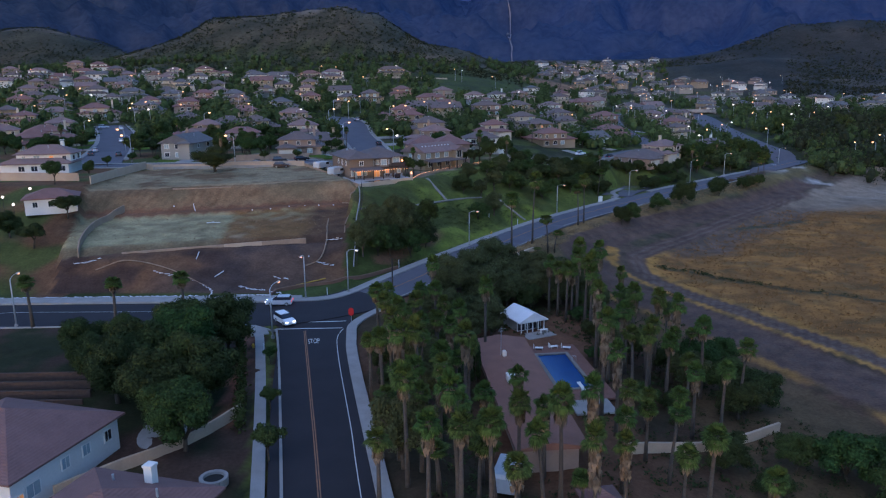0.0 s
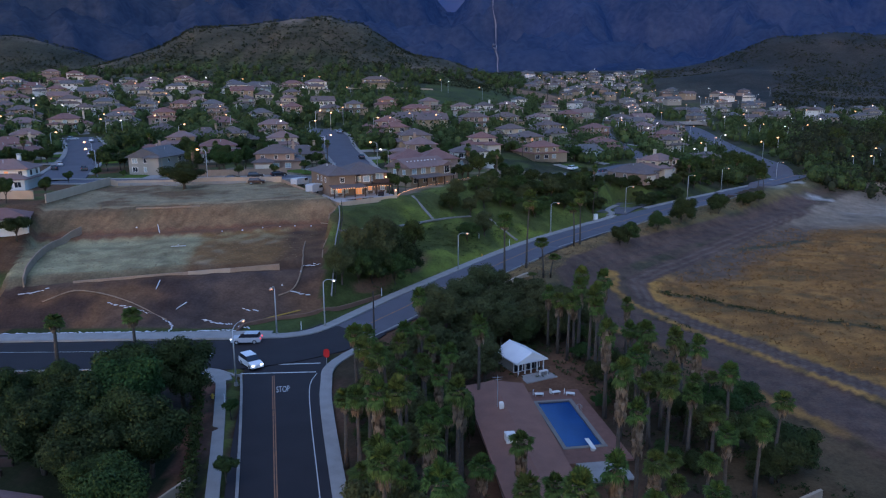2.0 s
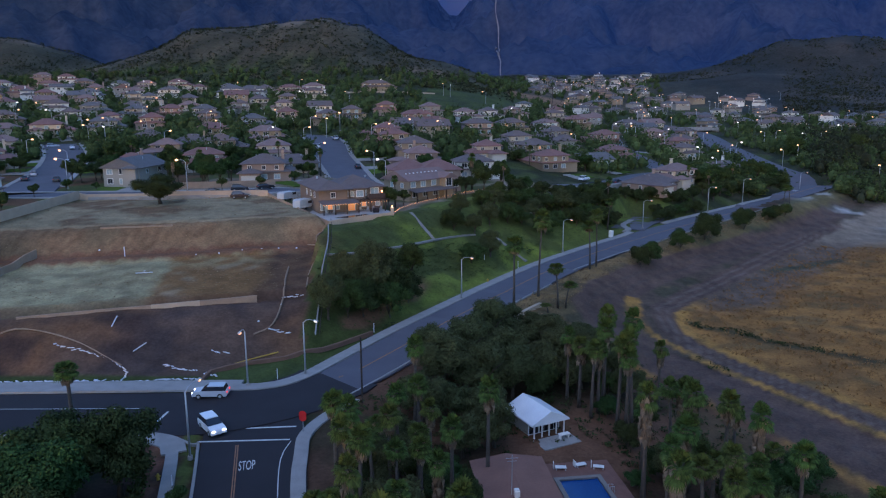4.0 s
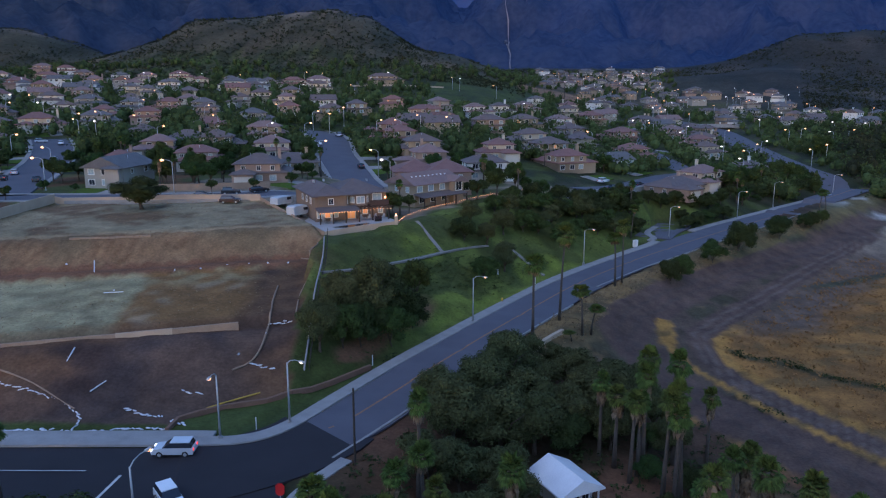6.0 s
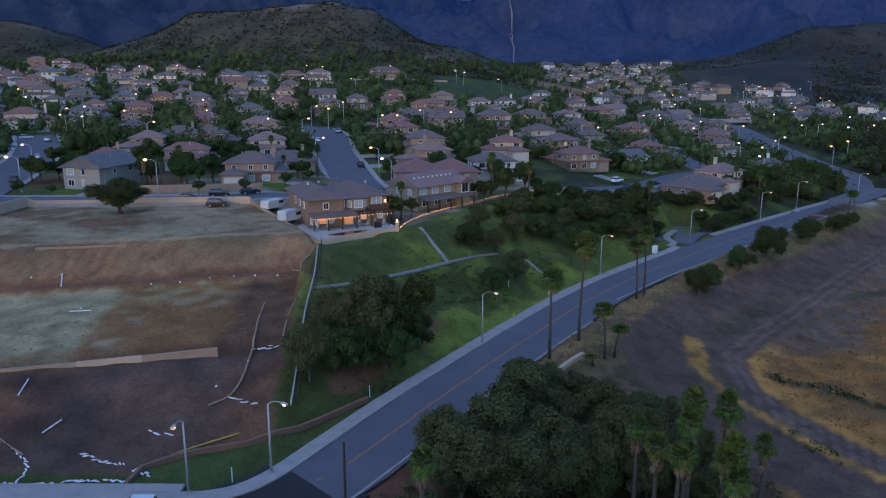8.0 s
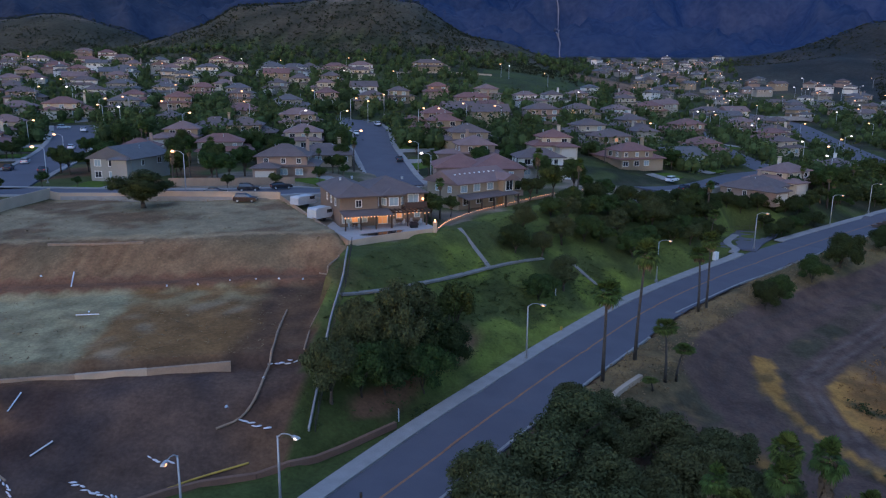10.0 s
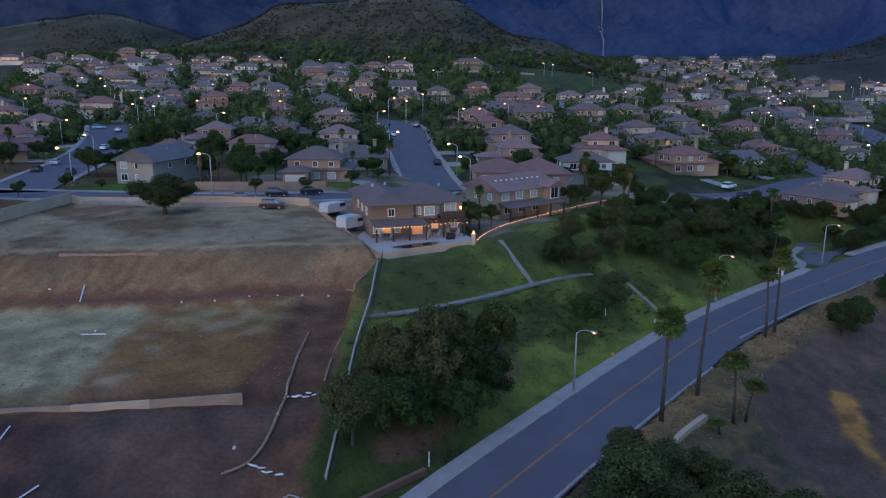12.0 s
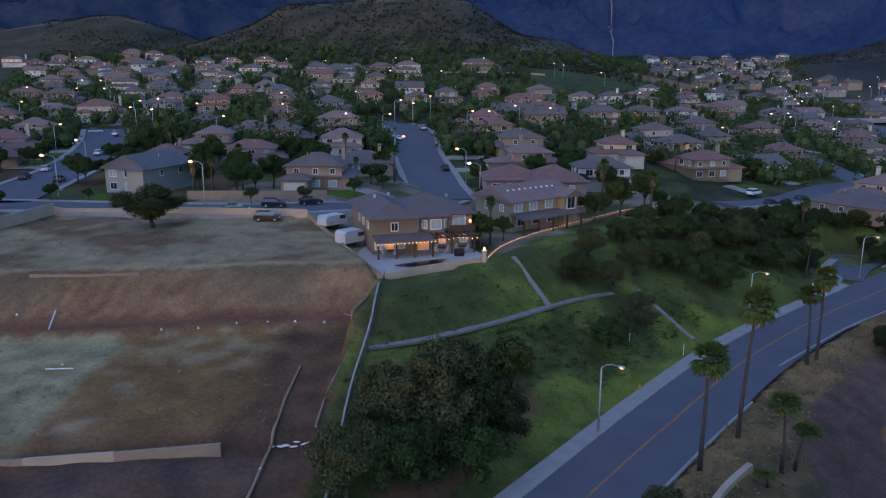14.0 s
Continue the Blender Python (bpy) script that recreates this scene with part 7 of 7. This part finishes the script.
for k in range(4000):
    if n >= 95:
        break
    y = 236 + 62 * rng.random()
    x = rng.uniform(-0.66 * y - 10, 0.2 * y)
    if not free(x, y) or 14 < x < 76 and 238 < y < 282 or beside(ROAD_E, x, y)[0] < 14 and y < 330 or in_lot(x, y):
        continue
    n += 1
    taken.append((x, y, 2.6))
    p = rng.choice((BROAD[0], BROAD[1], BROAD[0], BROAD[2], BROAD[3], LARGE[0] if y > 300 else BROAD[0], PALMS[2] if y < 300 else BROAD[1]))
    stand(p, x, y, rng.uniform(0.6, 1.05) * (0.65 if p in LARGE else 1.0), rng.uniform(0, 360), rng.uniform(0.85, 1.1), group="trees of the estate")
for x, y, p, s in ((-14.2, 201.5, BROAD[0], 0.7), (-13.0, 204.4, PALMS[2], 0.75), (-11.2, 206.5, BROAD[3], 0.8), (-15.2, 204, BROAD[1], 0.65), (-74.5, 229, PALMS[1], 0.8), (-71, 230, PALMS[2], 0.8), (-66, 230.5, BROAD[0], 0.9), (-67.5, 237, BROAD[1], 1.0), (-62.5, 241, BROAD[0], 1.0), (-71, 242, BROAD[1], 1.0), (-76, 237, BROAD[2], 0.8), (-63, 232, BROAD[1], 0.8), (-42.5, 233, BROAD[3], 0.8), (-58.5, 219.8, BROAD[3], 0.7), (-49.2, 222.4, BROAD[3], 0.7), (-97.5, 217.6, BROAD[3], 0.7), (-90.5, 218.6, BROAD[3], 0.5), (-42, 250, BROAD[0], 0.7), (-45, 268, BROAD[0], 0.8), (-47, 276, BROAD[1], 0.8), (-21, 262, BROAD[0], 0.8), (-84, 154, BROAD[2], 0.9), (-92, 146, LARGE[1], 0.6), (-85, 142, BROAD[2], 0.9), (-96, 172, BROAD[0], 0.8), (-92, 181, BROAD[1], 0.6), (-94, 138, LARGE[1], 0.6), (-104, 150, LARGE[1], 0.6), (-110, 165, BROAD[2], 1.0), (-100, 207, BROAD[3], 0.7), (-99, 131, BROAD[2], 0.8)):
    stand(p, x, y, s, rng.uniform(0, 360), group="trees of the estate")
for k in range(14):
    x, y = rng.uniform(150, 420), rng.uniform(290, 470)
    if x < 0.42 * y or not free(x, y):
        continue
    stand(rng.choice((LARGE[1], BROAD[2], LARGE[0])), x, y, rng.uniform(0.7, 1.1), rng.uniform(0, 360), group="trees of the valley")
for k in range(85):
    x = rng.uniform(38, 132)
    y = x + 172 + rng.uniform(12, 36)
    if abs(beside(ENTRY, x, y)[0]) > 7.5 and free(x, y, -2) and not (x < 76 and y > 252):
        p = rng.choice((BROAD[1], BROAD[2], BROAD[0], LARGE[1], LARGE[0], BROAD[2], PALMS[2]))
        stand(p, x, y, rng.uniform(0.65, 1.0) * (0.7 if p in LARGE else 1.0), rng.uniform(0, 360), group="trees above the road")


for i in range(17):
    x, y = 64 + i * 4.0 + rng.uniform(-1.2, 1.2), 0
    y = x + 173 + rng.uniform(17.5, 22)
    p = rng.choice((BROAD[2], BROAD[0], SHRUB[1], LARGE[1]))
    stand(p, x, y, rng.uniform(0.6, 0.85) * (0.65 if p in LARGE else 1.6 if p in SHRUB else 1.0), rng.uniform(0, 360), group="trees above the road")


# ---- scrub on the hills, far trees, dry grass: too many to count ----
def scatter(name, label, category, n, where, sprays, size, material, seed, spread_=1.0, rise=0.5, core=False, flat=0.7):
    r_ = random.Random(seed)
    g = Geo()
    made = 0
    for _ in range(n * 6):
        if made >= n:
            break
        spot = where(r_)
        if spot is None:
            continue
        made += 1
        x, y, s = spot
        z = ground(x, y)
        if core:
            g.ball((x, y, z + 0.5 * s * rise), s * 0.5 * spread_ * r_.uniform(0.85, 1.1), 4, 0.95 * rise)
        for _ in range(sprays):
            c = Vector((x + r_.gauss(0, 0.45) * s * spread_, y + r_.gauss(0, 0.45) * s * spread_, z + abs(r_.gauss(0.55, 0.4)) * s * rise))
            leaf(g, c, size * s, r_, flat)
    tagged(new(name, g.mesh(name, material)), label, category, kind="stuff")


def on_hill(r_):
    y = r_.uniform(600, 1100)
    x = y * r_.uniform(-0.66, 0.62)
    thick = noise.noise(Vector((x / 34, y / 34, 6.6))) + 0.5 * noise.noise(Vector((x / 11, y / 11, 1.6)))
    return None if 0.08 * y < x < 0.42 * y and y < 980 or thick < r_.uniform(-0.6, 0.3) else (x, y, r_.uniform(0.9, 2.5))


def far_wood(r_):
    y = 296 + 760 * r_.random() ** 1.6
    x = y * r_.uniform(-0.64, 0.62)
    if math.hypot((x - 18 - 0.1 * (y - 560)) / 36, (y - 565) / 120) < 1 or math.hypot((x - 88) / 36, (y - 715) / 36) < 1:
        return None
    if hills(x, y) > 10 or y > 620 and x > 0.27 * y:
        return None
    return (x, y, r_.uniform(2.3, 4.4)) if free(x, y, -0.8) else None


def on_field(r_):
    x, y = r_.uniform(38, 150), r_.uniform(90, 235)
    return (x, y, r_.uniform(0.3, 0.7)) if beside(DIRT_B, x, y)[0] > 3.2 else None


def on_shoulder(r_):
    a = r_.uniform(30, 190)
    x, y = r_.uniform(8, 110), r_.uniform(150, 265)
    e, _ = beside(ROAD_E, x, y)
    return (x, y, r_.uniform(0.4, 0.9)) if -13 < e < -5.6 and abs(beside(DIRT_A, x, y)[0]) > 4 else None


def on_slope(r_):
    x, y = r_.uniform(-24, 40), r_.uniform(140, 235)
    e, _ = beside(ROAD_E, x, y)
    return (x, y, r_.uniform(0.25, 0.6)) if 9.5 < e < 30 and not in_lot(x, y) else None


def on_cover(r_):
    x, y = r_.uniform(-20, 20), r_.uniform(150, 205)
    e, _ = beside(ROAD_E, x, y)
    d, at_ = beside(GRASS, x, y)
    return (x, y, r_.uniform(0.35, 0.8)) if 0.2 < d < 9 and e > 10 and at_ > 16 and not in_lot(x, y) and abs(beside(PATH_LINE, x, y)[0]) > 0.9 and abs(beside(DRAIN_LINE, x, y)[0]) > 0.9 else None


def on_brush(r_):
    i = r_.randrange(len(BRUSH) - 1)
    (ax, ay), (bx, by), f = BRUSH[i], BRUSH[i + 1], r_.random()
    return (ax + (bx - ax) * f + r_.gauss(0, 0.5), ay + (by - ay) * f + r_.gauss(0, 0.6), r_.uniform(0.4, 0.9))


def on_lot(r_):
    x, y = r_.uniform(-90, -28), r_.uniform(140, 216)
    q = y - 0.27 * x
    return (x, y, r_.uniform(0.2, 0.5)) if in_lot(x, y) and (155 < q < 178 or q > 186) else None


def in_grove(r_):
    x, y = r_.uniform(-12, 44), r_.uniform(52, 150)
    lx, ly = (x - 14.8) * 0.989 + (y - 98.6) * 0.147, (y - 98.6) * 0.989 - (x - 14.8) * 0.147
    if abs(lx) < 6 and abs(ly) < 15 or abs(x - 8 + 0.12 * (y - 87)) < 4.6 and 69 < y < 105:
        return None
    return (x, y, r_.uniform(0.3, 0.9)) if abs(beside(ROAD_S, x, y)[0]) > 9 and abs(beside(ROAD_E, x, y)[0]) > 6.5 and abs(beside(DIRT_A, x, y)[0]) > 5 else None


scatter("hill_scrub", "dark green chaparral scrub covering the hills", "scrub", 24000, on_hill, 5, 0.42, "leaf_hill", 71, 0.8)
scatter("far_trees", "dark trees among the far houses", "trees", 3500, far_wood, 46, 0.17, "leaf_far", 72, 0.95, 1.25, True)
def valley_wood(r_):
    x, y = r_.uniform(135, 330), r_.uniform(285, 470)
    return (x, y, r_.uniform(3.0, 5.0)) if x > 0.44 * y and free(x, y, -1.0) else None


scatter("valley_wood", "dense dark wood in the valley", "trees", 480, valley_wood, 44, 0.18, "leaf_hill", 78, 0.95, 1.5, True)
scatter("dry_grass", "dry golden grass tufts on the field", "grass", 8000, on_field, 7, 0.30, "dry_grass", 73)
scatter("dry_grass", "dry golden grass on the road shoulder", "grass", 2200, on_shoulder, 9, 0.22, "dry_weed", 74, flat=1.5)
scatter("slope_plants", "low green ground cover on the slope", "ground cover", 1200, on_slope, 6, 0.36, "cover_leaf", 75, 0.9, 0.25, flat=3.0)
scatter("slope_plants", "low green ivy spreading in patches over the slope", "ground cover", 600, on_cover, 8, 0.30, "cover_leaf", 79, 1.0, 0.2, flat=3.0)
scatter("brush", "line of dark low brush across the dry field", "brush", 95, on_brush, 10, 0.26, "leaf_dark", 80)
scatter("weeds", "sparse dry weeds on the graded lot", "weeds", 1300, on_lot, 4, 0.35, "dry_weed", 76, 1.0, 0.2, flat=3.0)
scatter("undergrowth", "low dark undergrowth between the palms", "undergrowth", 1500, in_grove, 12, 0.3, "leaf_dark", 77, flat=1.6)
